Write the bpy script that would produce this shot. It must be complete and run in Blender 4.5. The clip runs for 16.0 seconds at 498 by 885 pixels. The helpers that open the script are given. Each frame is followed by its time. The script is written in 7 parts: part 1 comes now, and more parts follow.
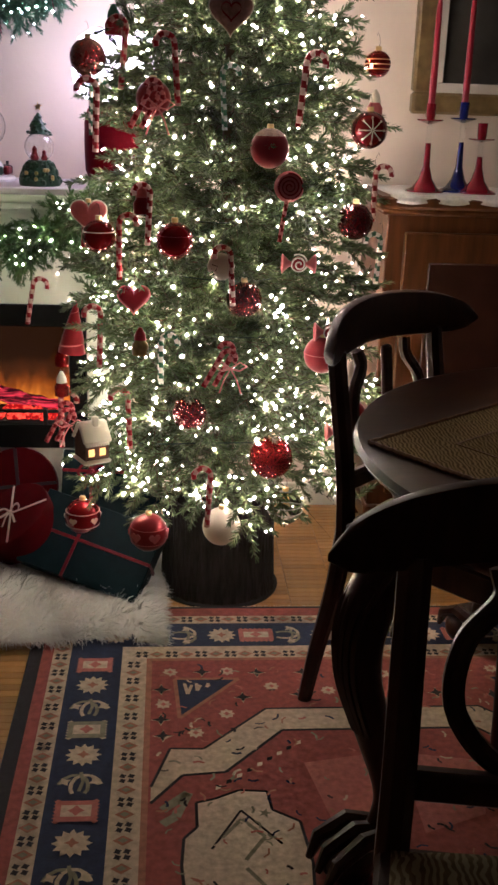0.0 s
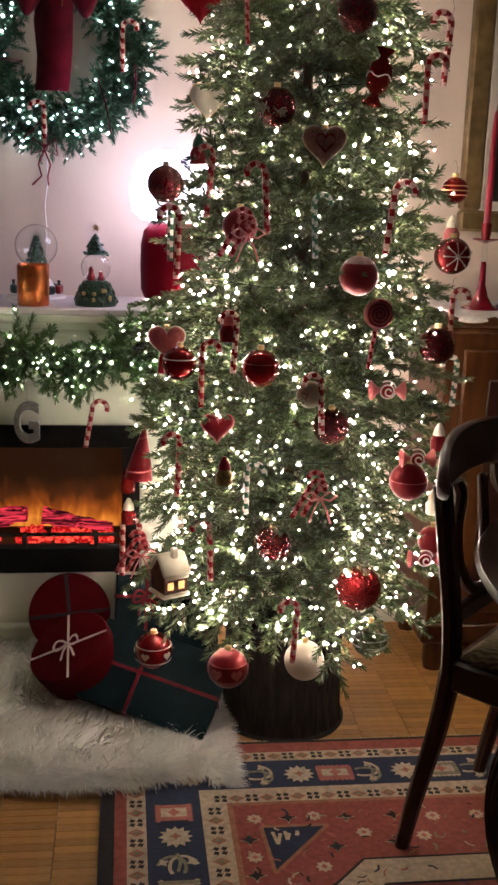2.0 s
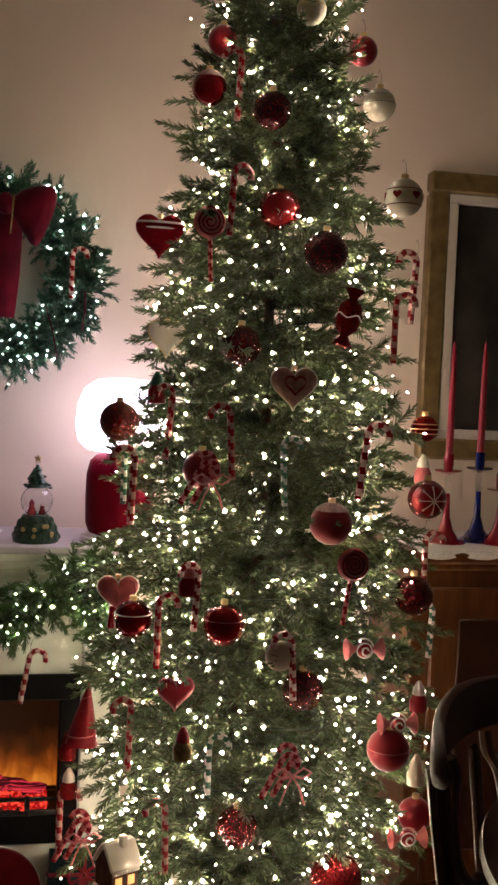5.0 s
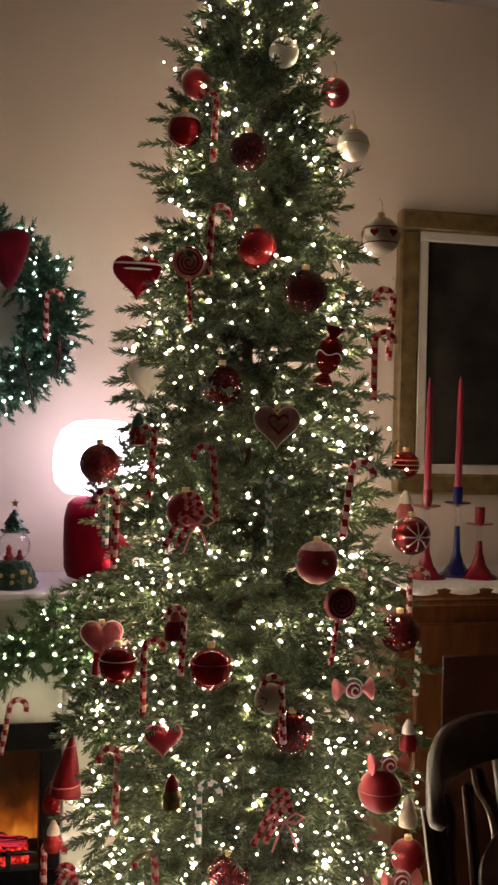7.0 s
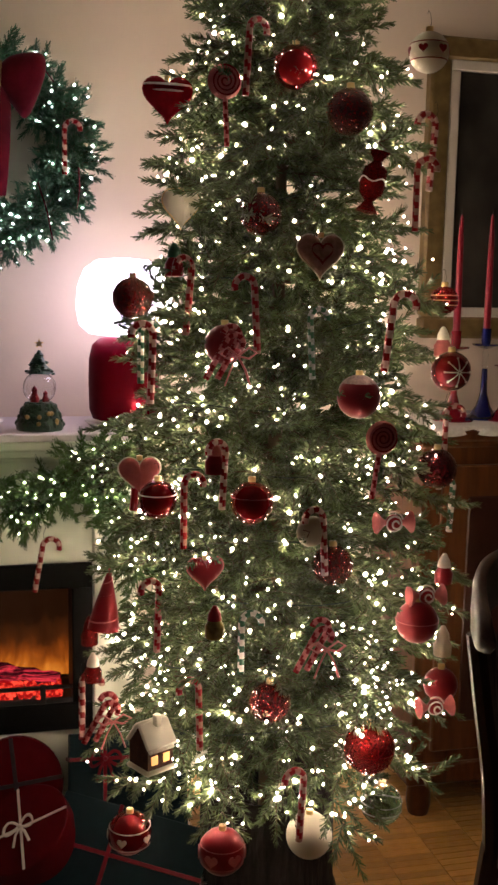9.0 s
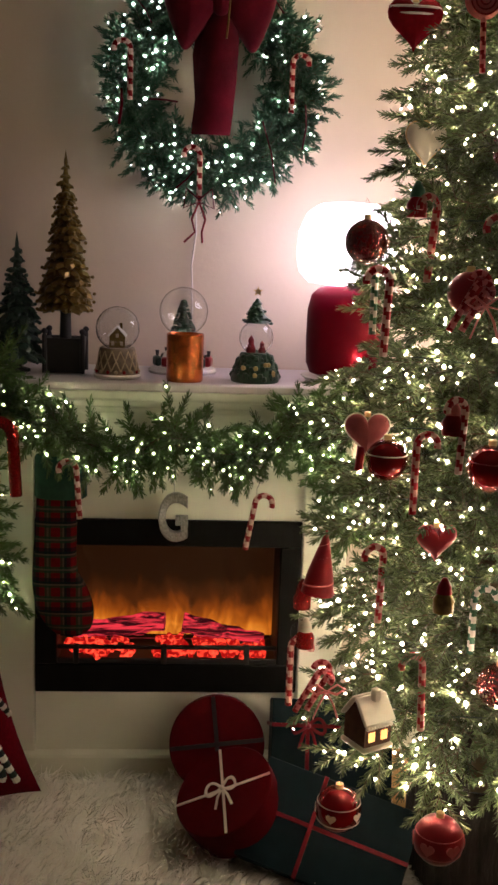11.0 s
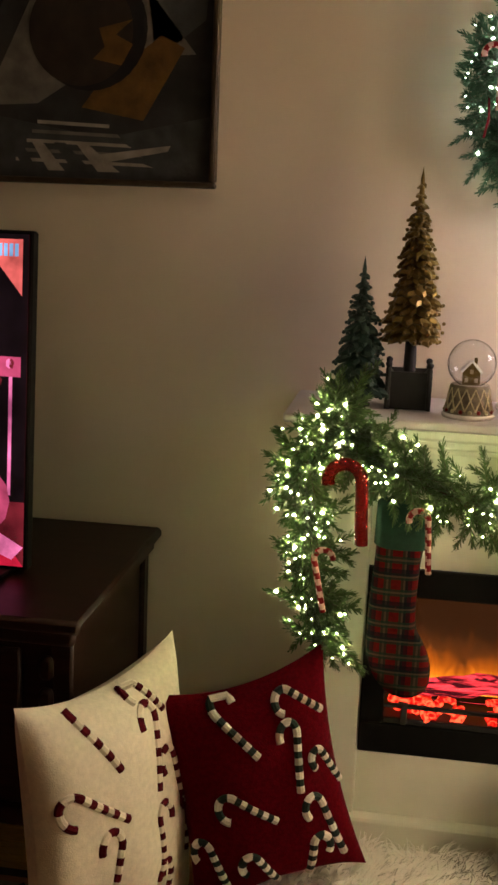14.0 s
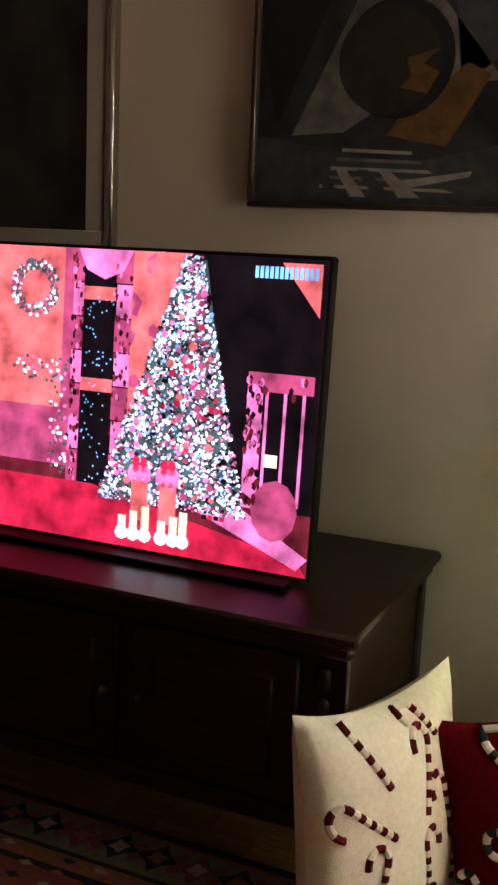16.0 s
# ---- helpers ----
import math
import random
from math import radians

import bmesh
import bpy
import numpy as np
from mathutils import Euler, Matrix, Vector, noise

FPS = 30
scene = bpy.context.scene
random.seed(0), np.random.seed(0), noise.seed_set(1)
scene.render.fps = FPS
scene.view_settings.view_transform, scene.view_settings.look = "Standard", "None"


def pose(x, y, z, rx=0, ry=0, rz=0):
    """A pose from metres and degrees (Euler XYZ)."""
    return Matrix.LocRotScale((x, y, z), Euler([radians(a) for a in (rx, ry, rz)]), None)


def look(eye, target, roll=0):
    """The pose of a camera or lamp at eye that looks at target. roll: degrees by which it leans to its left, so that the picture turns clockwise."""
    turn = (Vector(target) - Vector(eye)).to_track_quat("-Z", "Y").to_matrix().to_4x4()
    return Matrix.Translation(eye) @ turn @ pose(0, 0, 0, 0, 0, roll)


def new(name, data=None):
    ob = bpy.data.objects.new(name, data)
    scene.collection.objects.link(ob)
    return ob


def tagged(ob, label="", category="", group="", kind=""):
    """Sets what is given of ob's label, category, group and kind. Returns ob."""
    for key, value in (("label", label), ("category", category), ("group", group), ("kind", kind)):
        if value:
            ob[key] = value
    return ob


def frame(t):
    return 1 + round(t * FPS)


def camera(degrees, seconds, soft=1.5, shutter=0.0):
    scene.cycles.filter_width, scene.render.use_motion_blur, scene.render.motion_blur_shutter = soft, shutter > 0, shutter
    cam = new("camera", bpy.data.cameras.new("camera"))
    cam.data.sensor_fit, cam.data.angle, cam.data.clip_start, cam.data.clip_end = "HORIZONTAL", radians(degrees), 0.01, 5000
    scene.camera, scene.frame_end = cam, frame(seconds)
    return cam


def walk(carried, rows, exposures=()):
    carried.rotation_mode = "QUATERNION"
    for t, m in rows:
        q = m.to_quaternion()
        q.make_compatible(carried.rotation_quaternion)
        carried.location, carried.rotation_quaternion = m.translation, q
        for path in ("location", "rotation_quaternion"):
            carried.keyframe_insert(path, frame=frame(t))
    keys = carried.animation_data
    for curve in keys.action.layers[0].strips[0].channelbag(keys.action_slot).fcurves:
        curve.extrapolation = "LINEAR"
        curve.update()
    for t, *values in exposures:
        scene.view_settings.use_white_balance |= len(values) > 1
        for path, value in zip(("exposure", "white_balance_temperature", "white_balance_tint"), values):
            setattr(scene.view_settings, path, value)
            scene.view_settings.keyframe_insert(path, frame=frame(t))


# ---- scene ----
cam = camera(27.5, 16.0, soft=2.7)
PATH = [
    (0, (0.153, 0.258, 1.297), (0.314, 2.149, 0.664), 2.0),
    (0.5, (0.075, 0.293, 1.331), (0.219, 2.198, 0.737), 1.5),
    (1, (-0.01, 0.314, 1.348), (0.167, 2.23, 0.803), 1.3),
    (1.5, (-0.087, 0.356, 1.353), (0.127, 2.278, 0.842), 1.4),
    (2, (-0.127, 0.384, 1.358), (0.117, 2.314, 0.892), 1.9),
    (2.5, (-0.147, 0.456, 1.379), (0.101, 2.397, 0.964), 2.3),
    (3, (-0.129, 0.523, 1.396), (0.115, 2.475, 1.031), 2.8),
    (3.5, (-0.116, 0.582, 1.414), (0.152, 2.539, 1.102), 3.1),
    (4, (-0.113, 0.62, 1.422), (0.18, 2.582, 1.166), 3.1),
    (4.5, (-0.143, 0.621, 1.431), (0.204, 2.584, 1.271), 2.8),
    (5, (-0.179, 0.615, 1.456), (0.206, 2.575, 1.358), 2.4),
    (5.2, (-0.184, 0.616, 1.453), (0.208, 2.576, 1.385), 2.2),
    (7.3, (-0.214, 0.644, 1.459), (0.241, 2.592, 1.437), 1.2),
    (7.5, (-0.206, 0.651, 1.459), (0.247, 2.599, 1.405), 1.2),
    (8, (-0.224, 0.673, 1.446), (0.258, 2.609, 1.303), 1.0),
    (8.2, (-0.237, 0.682, 1.438), (0.259, 2.611, 1.263), 1.0),
    (10.3, (-0.388, 0.729, 1.337), (-0.089, 2.671, 0.964), 1.4),
    (10.5, (-0.391, 0.77, 1.343), (-0.145, 2.719, 0.969), 1.7),
    (11, (-0.378, 0.844, 1.357), (-0.242, 2.805, 0.99), 2.0),
    (11.5, (-0.362, 0.91, 1.371), (-0.314, 2.878, 1.022), 2.2),
    (12, (-0.393, 0.963, 1.373), (-0.389, 2.934, 1.035), 2.5),
    (12.5, (-0.461, 1.009, 1.388), (-0.494, 2.978, 1.041), 2.5),
    (13, (-0.571, 1.03, 1.399), (-0.643, 2.995, 1.035), 2.6),
    (13.1, (-0.579, 1.029, 1.404), (-0.673, 2.993, 1.034), 2.3),
    (13.5, (-0.644, 1.043, 1.41), (-0.798, 2.999, 1.025), 2.4),
    (14, (-0.689, 1.05, 1.409), (-0.96, 2.992, 1.019), 2.4),
    (14.5, (-0.698, 1.05, 1.409), (-1.125, 2.967, 1.033), 2.4),
    (15, (-0.7, 1.038, 1.408), (-1.253, 2.923, 1.036), 2.7),
    (15.5, (-0.701, 1.018, 1.42), (-1.392, 2.857, 1.042), 2.7),
    (16, (-0.704, 1.01, 1.428), (-1.492, 2.808, 1.045), 2.5),
]
EXPOSURES = [(0, 0.05, 5500, 20), (2, -0.02, 5700, 20), (4, -0.42, 6100, 20), (8, -0.45, 6200, 20), (11, -0.2, 6500, 18), (12.5, 0.05, 6900, 14), (13.5, 0.55, 7400, 11), (14.5, 1.12, 6800, 10), (16, 1.3, 5800, 9)]
walk(cam, [(t, look(eye, target, roll)) for t, eye, target, roll in PATH], EXPOSURES)

# ---- world and lamps ----
world = bpy.data.worlds.new("night")
world.use_nodes = True
scene.world = world
world.node_tree.nodes["Background"].inputs[0].default_value = (0.55, 0.42, 0.32, 1)
world.node_tree.nodes["Background"].inputs[1].default_value = 0.006


# ---- building helpers ----
class Geo:
    """Collects vertices, faces and material slots of one mesh."""

    def __init__(self):
        self.v, self.f, self.m = [], [], []

    def add(self, vs, fs, M=None, mi=0):
        n = len(self.v)
        for p in vs:
            p = Vector(p)
            self.v.append(tuple(M @ p) if M is not None else tuple(p))
        for k, face in enumerate(fs):
            self.f.append(tuple(i + n for i in face))
            self.m.append(mi[k] if isinstance(mi, (list, tuple)) else mi)
        return self

    def box(self, c, s, M=None, mi=0, bev=0.003):
        hx, hy, hz = (a / 2 for a in s)
        b = min(bev, hx * 0.9, hy * 0.9, hz * 0.9)
        bm = bmesh.new()
        bmesh.ops.create_cube(bm, size=1.0)
        for w in bm.verts:
            w.co = Vector((c[0] + w.co.x * s[0], c[1] + w.co.y * s[1], c[2] + w.co.z * s[2]))
        if b > 0:
            bmesh.ops.bevel(bm, geom=bm.edges[:], offset=b, segments=1, affect="EDGES")
        bm.verts.index_update()
        self.add([w.co.copy() for w in bm.verts], [[w.index for w in f.verts] for f in bm.faces], M, mi)
        bm.free()
        return self

    def lathe(self, prof, n=24, M=None, mi=0, squash=1.0):
        vs, fs = [], []
        for r, z in prof:
            for k in range(n):
                a = 2 * math.pi * k / n
                vs.append((r * math.cos(a), squash * r * math.sin(a), z))
        for i in range(len(prof) - 1):
            for k in range(n):
                j = (k + 1) % n
                fs.append((i * n + k, i * n + j, (i + 1) * n + j, (i + 1) * n + k))
        if prof[0][0] > 1e-5:
            fs.append(tuple(range(n))[::-1])
        if prof[-1][0] > 1e-5:
            fs.append(tuple((len(prof) - 1) * n + k for k in range(n)))
        return self.add(vs, fs, M, mi)

    def ball(self, r, M=None, mi=0, n=20, m=12, sz=1.0):
        return self.lathe([(max(r * math.sin(math.pi * i / m), 1e-6), -r * sz * math.cos(math.pi * i / m)) for i in range(m + 1)], n, M, mi)

    def tube(self, pts, r, n=8, M=None, mi=0, closed=False, flat=1.0, cap=True):
        pts = [Vector(p) for p in pts]
        count = len(pts)
        vs, fs, ms = [], [], []
        up = Vector((0.13, 0.21, 0.97))
        for i, p in enumerate(pts):
            a = pts[i - 1] if (i or closed) else p
            b = pts[(i + 1) % count] if (i < count - 1 or closed) else p
            d = (b - a).normalized()
            if i == 0:
                side = d.cross(up).normalized()
            side = (side - d * side.dot(d)).normalized()
            other = d.cross(side)
            rr = r[i] if isinstance(r, (list, tuple)) else r
            for k in range(n):
                t = 2 * math.pi * k / n
                vs.append(p + side * (rr * math.cos(t)) + other * (rr * flat * math.sin(t)))
        for i in range(count if closed else count - 1):
            for k in range(n):
                j = (k + 1) % n
                q = (i + 1) % count
                fs.append((i * n + k, i * n + j, q * n + j, q * n + k))
                ms.append(mi(i, k) if callable(mi) else mi)
        if not closed and cap:
            fs += [tuple(range(n))[::-1], tuple((count - 1) * n + k for k in range(n))]
            ms += [ms[0], ms[-1]]
        return self.add(vs, fs, M, ms)

    def prism(self, poly, depth, M=None, mi=0):
        """A flat outline in x and z, thick along y (front at y=0)."""
        n = len(poly)
        vs = [(x, 0, z) for x, z in poly] + [(x, depth, z) for x, z in poly]
        fs = [tuple(range(n)), tuple(range(n, 2 * n))[::-1]] + [(i, i + n, (i + 1) % n + n, (i + 1) % n) for i in range(n)]
        return self.add(vs, fs, M, mi)

    def mesh(self, name, mats, sharp=38):
        me = bpy.data.meshes.new(name)
        me.from_pydata(self.v, [], self.f)
        for m in mats if isinstance(mats, (list, tuple)) else [mats]:
            me.materials.append(m)
        me.polygons.foreach_set("material_index", self.m)
        me.shade_smooth()
        me.set_sharp_from_angle(angle=radians(sharp))
        return me


def thing(name, label, category, loc=(0, 0, 0), group="", M=None):
    ob = new(name)
    ob.empty_display_size = 0.05
    ob.matrix_basis = M if M is not None else Matrix.Translation(loc)
    return tagged(ob, label, category, group)


def part(name, g, mats, parent=None, label="", kind="", sharp=38):
    ob = new(name, g.mesh(name, mats, sharp) if isinstance(g, Geo) else g)
    if parent is not None:
        ob.parent = parent
    return tagged(ob, label, kind=kind)


def solo(name, g, mats, label, category, kind="", group="", M=None, sharp=38):
    ob = new(name, g.mesh(name, mats, sharp) if isinstance(g, Geo) else g)
    if M is not None:
        ob.matrix_basis = M
    return tagged(ob, label, category, group, kind)


# ---- materials ----
def mat(name, col, rough=0.5, metal=0.0, var=0.15, scale=20.0, bump=0.1, bscale=150.0, emit=0.0, ecol=None, trans=0.0, sheen=0.0, coat=0.0, island=0.0,
        ior=1.45, rand=0.0, stretch=(1, 1, 1), bdist=0.002, spec=0.5):
    m = bpy.data.materials.new(name)
    m.use_nodes = True
    nt = m.node_tree
    p = nt.nodes["Principled BSDF"]
    p.inputs["Roughness"].default_value, p.inputs["Metallic"].default_value = rough, metal
    p.inputs["IOR"].default_value, p.inputs["Specular IOR Level"].default_value = ior, spec
    p.inputs["Transmission Weight"].default_value, p.inputs["Sheen Weight"].default_value, p.inputs["Coat Weight"].default_value = trans, sheen, coat
    co = nt.nodes.new("ShaderNodeTexCoord")
    mp = nt.nodes.new("ShaderNodeMapping")
    mp.inputs["Scale"].default_value = stretch
    nt.links.new(co.outputs["Object"], mp.inputs["Vector"])
    n1 = nt.nodes.new("ShaderNodeTexNoise")
    n1.inputs["Scale"].default_value, n1.inputs["Detail"].default_value = scale, 6
    nt.links.new(mp.outputs[0], n1.inputs["Vector"])
    ramp = nt.nodes.new("ShaderNodeValToRGB")
    lo, hi = [c * (1 - var) for c in col], [min(1, c * (1 + var)) for c in col]
    ramp.color_ramp.elements[0].position, ramp.color_ramp.elements[0].color = 0.3, (*lo, 1)
    ramp.color_ramp.elements[1].position, ramp.color_ramp.elements[1].color = 0.7, (*hi, 1)
    nt.links.new(n1.outputs["Fac"], ramp.inputs["Fac"])
    out = ramp.outputs["Color"]
    if island or rand:
        hv = nt.nodes.new("ShaderNodeHueSaturation")
        src = nt.nodes.new("ShaderNodeNewGeometry").outputs["Random Per Island"] if island else nt.nodes.new("ShaderNodeObjectInfo").outputs["Random"]
        amount = island or rand
        mr = nt.nodes.new("ShaderNodeMapRange")
        mr.inputs["To Min"].default_value, mr.inputs["To Max"].default_value = 1 - amount, 1 + amount
        nt.links.new(src, mr.inputs["Value"])
        nt.links.new(mr.outputs[0], hv.inputs["Value"])
        nt.links.new(out, hv.inputs["Color"])
        out = hv.outputs["Color"]
    nt.links.new(out, p.inputs["Base Color"])
    if bump:
        n2 = nt.nodes.new("ShaderNodeTexNoise")
        n2.inputs["Scale"].default_value, n2.inputs["Detail"].default_value = bscale, 4
        nt.links.new(mp.outputs[0], n2.inputs["Vector"])
        b = nt.nodes.new("ShaderNodeBump")
        b.inputs["Strength"].default_value, b.inputs["Distance"].default_value = bump, bdist
        nt.links.new(n2.outputs["Fac"], b.inputs["Height"])
        nt.links.new(b.outputs[0], p.inputs["Normal"])
    if emit:
        p.inputs["Emission Color"].default_value = (*(ecol or col), 1)
        p.inputs["Emission Strength"].default_value = emit
    return m


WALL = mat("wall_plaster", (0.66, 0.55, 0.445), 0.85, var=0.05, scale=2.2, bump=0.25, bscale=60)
# plaster of the unseen walls, colour darkened so they bounce less light
WALL_LOWBOUNCE = mat("low_bounce_wall", (0.30, 0.25, 0.21), 0.9, var=0.06, scale=2.2, bump=0.2, bscale=60)
# ceiling colour lowered to throw less light back into the room
CEIL = mat("low_bounce_ceiling", (0.42, 0.38, 0.33), 0.9, var=0.04, scale=2)
SUBFLOOR = mat("floor_wood", (0.36, 0.19, 0.07), 0.4, var=0.25, scale=8, bump=0.1, stretch=(1, 8, 1))
OAK = mat("oak_strip", (0.42, 0.21, 0.06), 0.33, var=0.22, scale=30, bump=0.12, bscale=120, stretch=(1, 9, 1), rand=0.22, coat=0.2)
OAKS = mat("oak_strip_joined", (0.42, 0.21, 0.06), 0.33, var=0.22, scale=30, bump=0.12, bscale=120, stretch=(1, 9, 1), island=0.22, coat=0.2)
WHITE = mat("white_paint", (0.78, 0.78, 0.66), 0.45, var=0.04, scale=6, bump=0.06, bscale=40)
SHELF = mat("grey_shelf_paint", (0.50, 0.44, 0.46), 0.45, var=0.06, scale=9, bump=0.05)
BLACK = mat("black_metal", (0.007, 0.007, 0.007), 0.5, var=0.2, scale=14, bump=0.04, spec=0.06)
BLACKM = mat("black_matt", (0.015, 0.014, 0.014), 0.7, var=0.3, scale=14)
DARKWOOD = mat("mahogany", (0.030, 0.012, 0.007), 0.32, var=0.35, scale=12, bump=0.08, stretch=(6, 6, 0.8), coat=0.0, spec=0.4)
TABLEWOOD = mat("table_wood", (0.034, 0.013, 0.008), 0.34, var=0.35, scale=9, bump=0.04, stretch=(1, 7, 1), coat=0.15, spec=0.3)
CHERRY = mat("cherry_wood", (0.080, 0.028, 0.008), 0.42, var=0.3, scale=9, bump=0.06, stretch=(6, 6, 0.7), coat=0.1, spec=0.3)
CABWOOD = mat("walnut_cabinet", (0.017, 0.0055, 0.0035), 0.38, var=0.45, scale=9, bump=0.08, stretch=(0.8, 6, 6), coat=0.0, spec=0.22)
NEEDLE = mat("needles", (0.086, 0.114, 0.052), 0.5, var=0.5, scale=9, bump=0, island=0.6, spec=0.14)
NEEDLEG = mat("garland_needles", (0.075, 0.125, 0.045), 0.5, var=0.35, scale=14, bump=0, island=0.4, spec=0.25)
NEEDLED = mat("dark_needles", (0.048, 0.105, 0.062), 0.5, var=0.3, scale=14, bump=0, island=0.45, spec=0.25)
BARK = mat("bark", (0.020, 0.016, 0.013), 0.9, var=0.55, scale=26, bump=1.0, bscale=34, stretch=(3, 3, 0.5), bdist=0.012)
STEM = mat("stem", (0.075, 0.050, 0.025), 0.8, var=0.3)
WIRE = mat("green_wire", (0.012, 0.030, 0.015), 0.5)
BULB = mat("warm_bulb", (1, 0.9, 0.7), 0.4, var=0, bump=0, emit=430, ecol=(1, 0.80, 0.545))
BULBG = mat("garland_bulb", (1, 0.95, 0.7), 0.4, var=0, bump=0, emit=185, ecol=(0.95, 1.0, 0.56))
BULBW = mat("wreath_bulb", (0.9, 1, 0.9), 0.4, var=0, bump=0, emit=150, ecol=(0.85, 1.0, 0.88))
VELVET = mat("burgundy_velvet", (0.070, 0.002, 0.008), 0.85, var=0.35, scale=16, bump=0.2, bscale=90, sheen=0.06, spec=0.1)
REDGLASS = mat("red_glass", (0.24, 0.007, 0.011), 0.12, metal=0.55, var=0.12, scale=8, bump=0, coat=0.6)
REDMATT = mat("red_satin", (0.22, 0.010, 0.015), 0.32, metal=0.3, var=0.15, scale=25, bump=0.03)
DARKGLIT = mat("dark_red_glitter", (0.10, 0.004, 0.007), 0.22, metal=0.5, var=0.4, scale=160, bump=0.9, bscale=420, bdist=0.003, coat=0.5)
REDGLIT = mat("red_glitter", (0.26, 0.009, 0.009), 0.25, metal=0.7, var=0.5, scale=220, bump=1.0, bscale=500, bdist=0.003)
GOLD = mat("gold_metal", (0.70, 0.50, 0.22), 0.28, metal=1, var=0.15)
GOLDM = mat("antique_gold", (0.17, 0.115, 0.038), 0.36, metal=0.85, var=0.35, scale=60, bump=0.4, bscale=140)
SILVER = mat("silver_glitter", (0.36, 0.36, 0.34), 0.28, metal=0.9, var=0.35, scale=200, bump=0.8, bscale=420)
CREAM = mat("cream_glass", (0.72, 0.66, 0.52), 0.3, var=0.1, scale=15, bump=0.05, coat=0.3)
CANER = mat("candy_red", (0.20, 0.006, 0.010), 0.4, var=0.2, scale=60, bump=0.2, spec=0.25)
CANEW = mat("candy_white", (0.72, 0.66, 0.60), 0.45, var=0.08, scale=60, bump=0.2)
CANEG = mat("candy_green", (0.03, 0.11, 0.06), 0.45, var=0.2, scale=60, bump=0.2)
CANEP = mat("candy_pale_pink", (0.50, 0.30, 0.25), 0.5, var=0.12, scale=60, bump=0.2)
CANEB = mat("candy_brown_pink", (0.26, 0.12, 0.09), 0.5, var=0.15, scale=60, bump=0.2)
PINK = mat("candy_pink", (0.48, 0.125, 0.12), 0.5, var=0.15, scale=50, bump=0.2, spec=0.25)
BROWN = mat("gingerbread", (0.12, 0.05, 0.025), 0.7, var=0.3, scale=60, bump=0.4)
LAMPRED = mat("lamp_red_ceramic", (0.10, 0.001, 0.007), 0.5, var=0.12, scale=10, bump=0.03, spec=0.06)
LAMPGLASS = mat("lit_opal_glass", (0.9, 0.88, 0.9), 0.4, var=0, bump=0, emit=8.5, ecol=(0.96, 0.82, 1.0))
CHINA = mat("white_china", (0.78, 0.76, 0.72), 0.25, var=0.05)
CLEAR = mat("clear_glass", (0.96, 0.98, 0.98), 0.02, var=0, bump=0, trans=1.0, ior=1.2)
COPPER = mat("copper_glass", (0.50, 0.13, 0.035), 0.22, metal=0.8, var=0.45, scale=45, bump=0.5, bscale=120)
FUR = mat("white_fur", (0.96, 0.93, 0.87), 0.9, var=0.08, scale=12, bump=0, island=0.10, sheen=0.2)
HIDE = mat("fur_hide", (0.90, 0.86, 0.79), 0.95, var=0.10, scale=14, bump=0.6, bscale=120)
nt = FUR.node_tree
thin, blend = nt.nodes.new("ShaderNodeBsdfTranslucent"), nt.nodes.new("ShaderNodeMixShader")
thin.inputs["Color"].default_value = (0.94, 0.90, 0.83, 1)
blend.inputs["Fac"].default_value = 0.32
nt.links.new(nt.nodes["Principled BSDF"].outputs[0], blend.inputs[1])
nt.links.new(thin.outputs[0], blend.inputs[2])
nt.links.new(blend.outputs[0], nt.nodes["Material Output"].inputs["Surface"])
BOXGREEN = mat("teal_card", (0.005, 0.015, 0.020), 0.55, var=0.12, scale=30, bump=0.08, bscale=300, spec=0.12)
BOXRED = mat("red_card", (0.065, 0.002, 0.004), 0.6, var=0.12, scale=30, bump=0.08, bscale=300, spec=0.08)
RIBRED = mat("red_ribbon", (0.16, 0.004, 0.012), 0.45, var=0.2, scale=60, sheen=0.1, spec=0.2)
RIBWHITE = mat("white_ribbon", (0.68, 0.58, 0.50), 0.5, var=0.1, scale=60)
RIBBLACK = mat("black_ribbon", (0.010, 0.010, 0.012), 0.4, var=0.2, scale=60)
KNITRED = mat("red_knit", (0.085, 0.001, 0.006), 0.9, var=0.2, scale=120, bump=0.6, bscale=260, spec=0.06)
LINEN = mat("cream_linen", (0.76, 0.69, 0.56), 0.9, var=0.08, scale=90, bump=0.5, bscale=330)
FELTW = mat("felt_white", (0.70, 0.68, 0.60), 0.95, var=0.1, scale=90, bump=0.6, bscale=300)
FELTB = mat("felt_black_green", (0.008, 0.022, 0.018), 0.95, var=0.2, scale=90, bump=0.6, bscale=300)
FELTR = mat("felt_maroon", (0.09, 0.006, 0.012), 0.95, var=0.2, scale=90, bump=0.6, bscale=300, spec=0.1)


# ---- room ----
WY = 3.48
def slab(name, lo, hi, m, label):
    g = Geo().box([(a + b) / 2 for a, b in zip(lo, hi)], [b - a for a, b in zip(lo, hi)], bev=0)
    return solo(name, g, m, label, "wall" if "wall" in name else name, "structure")


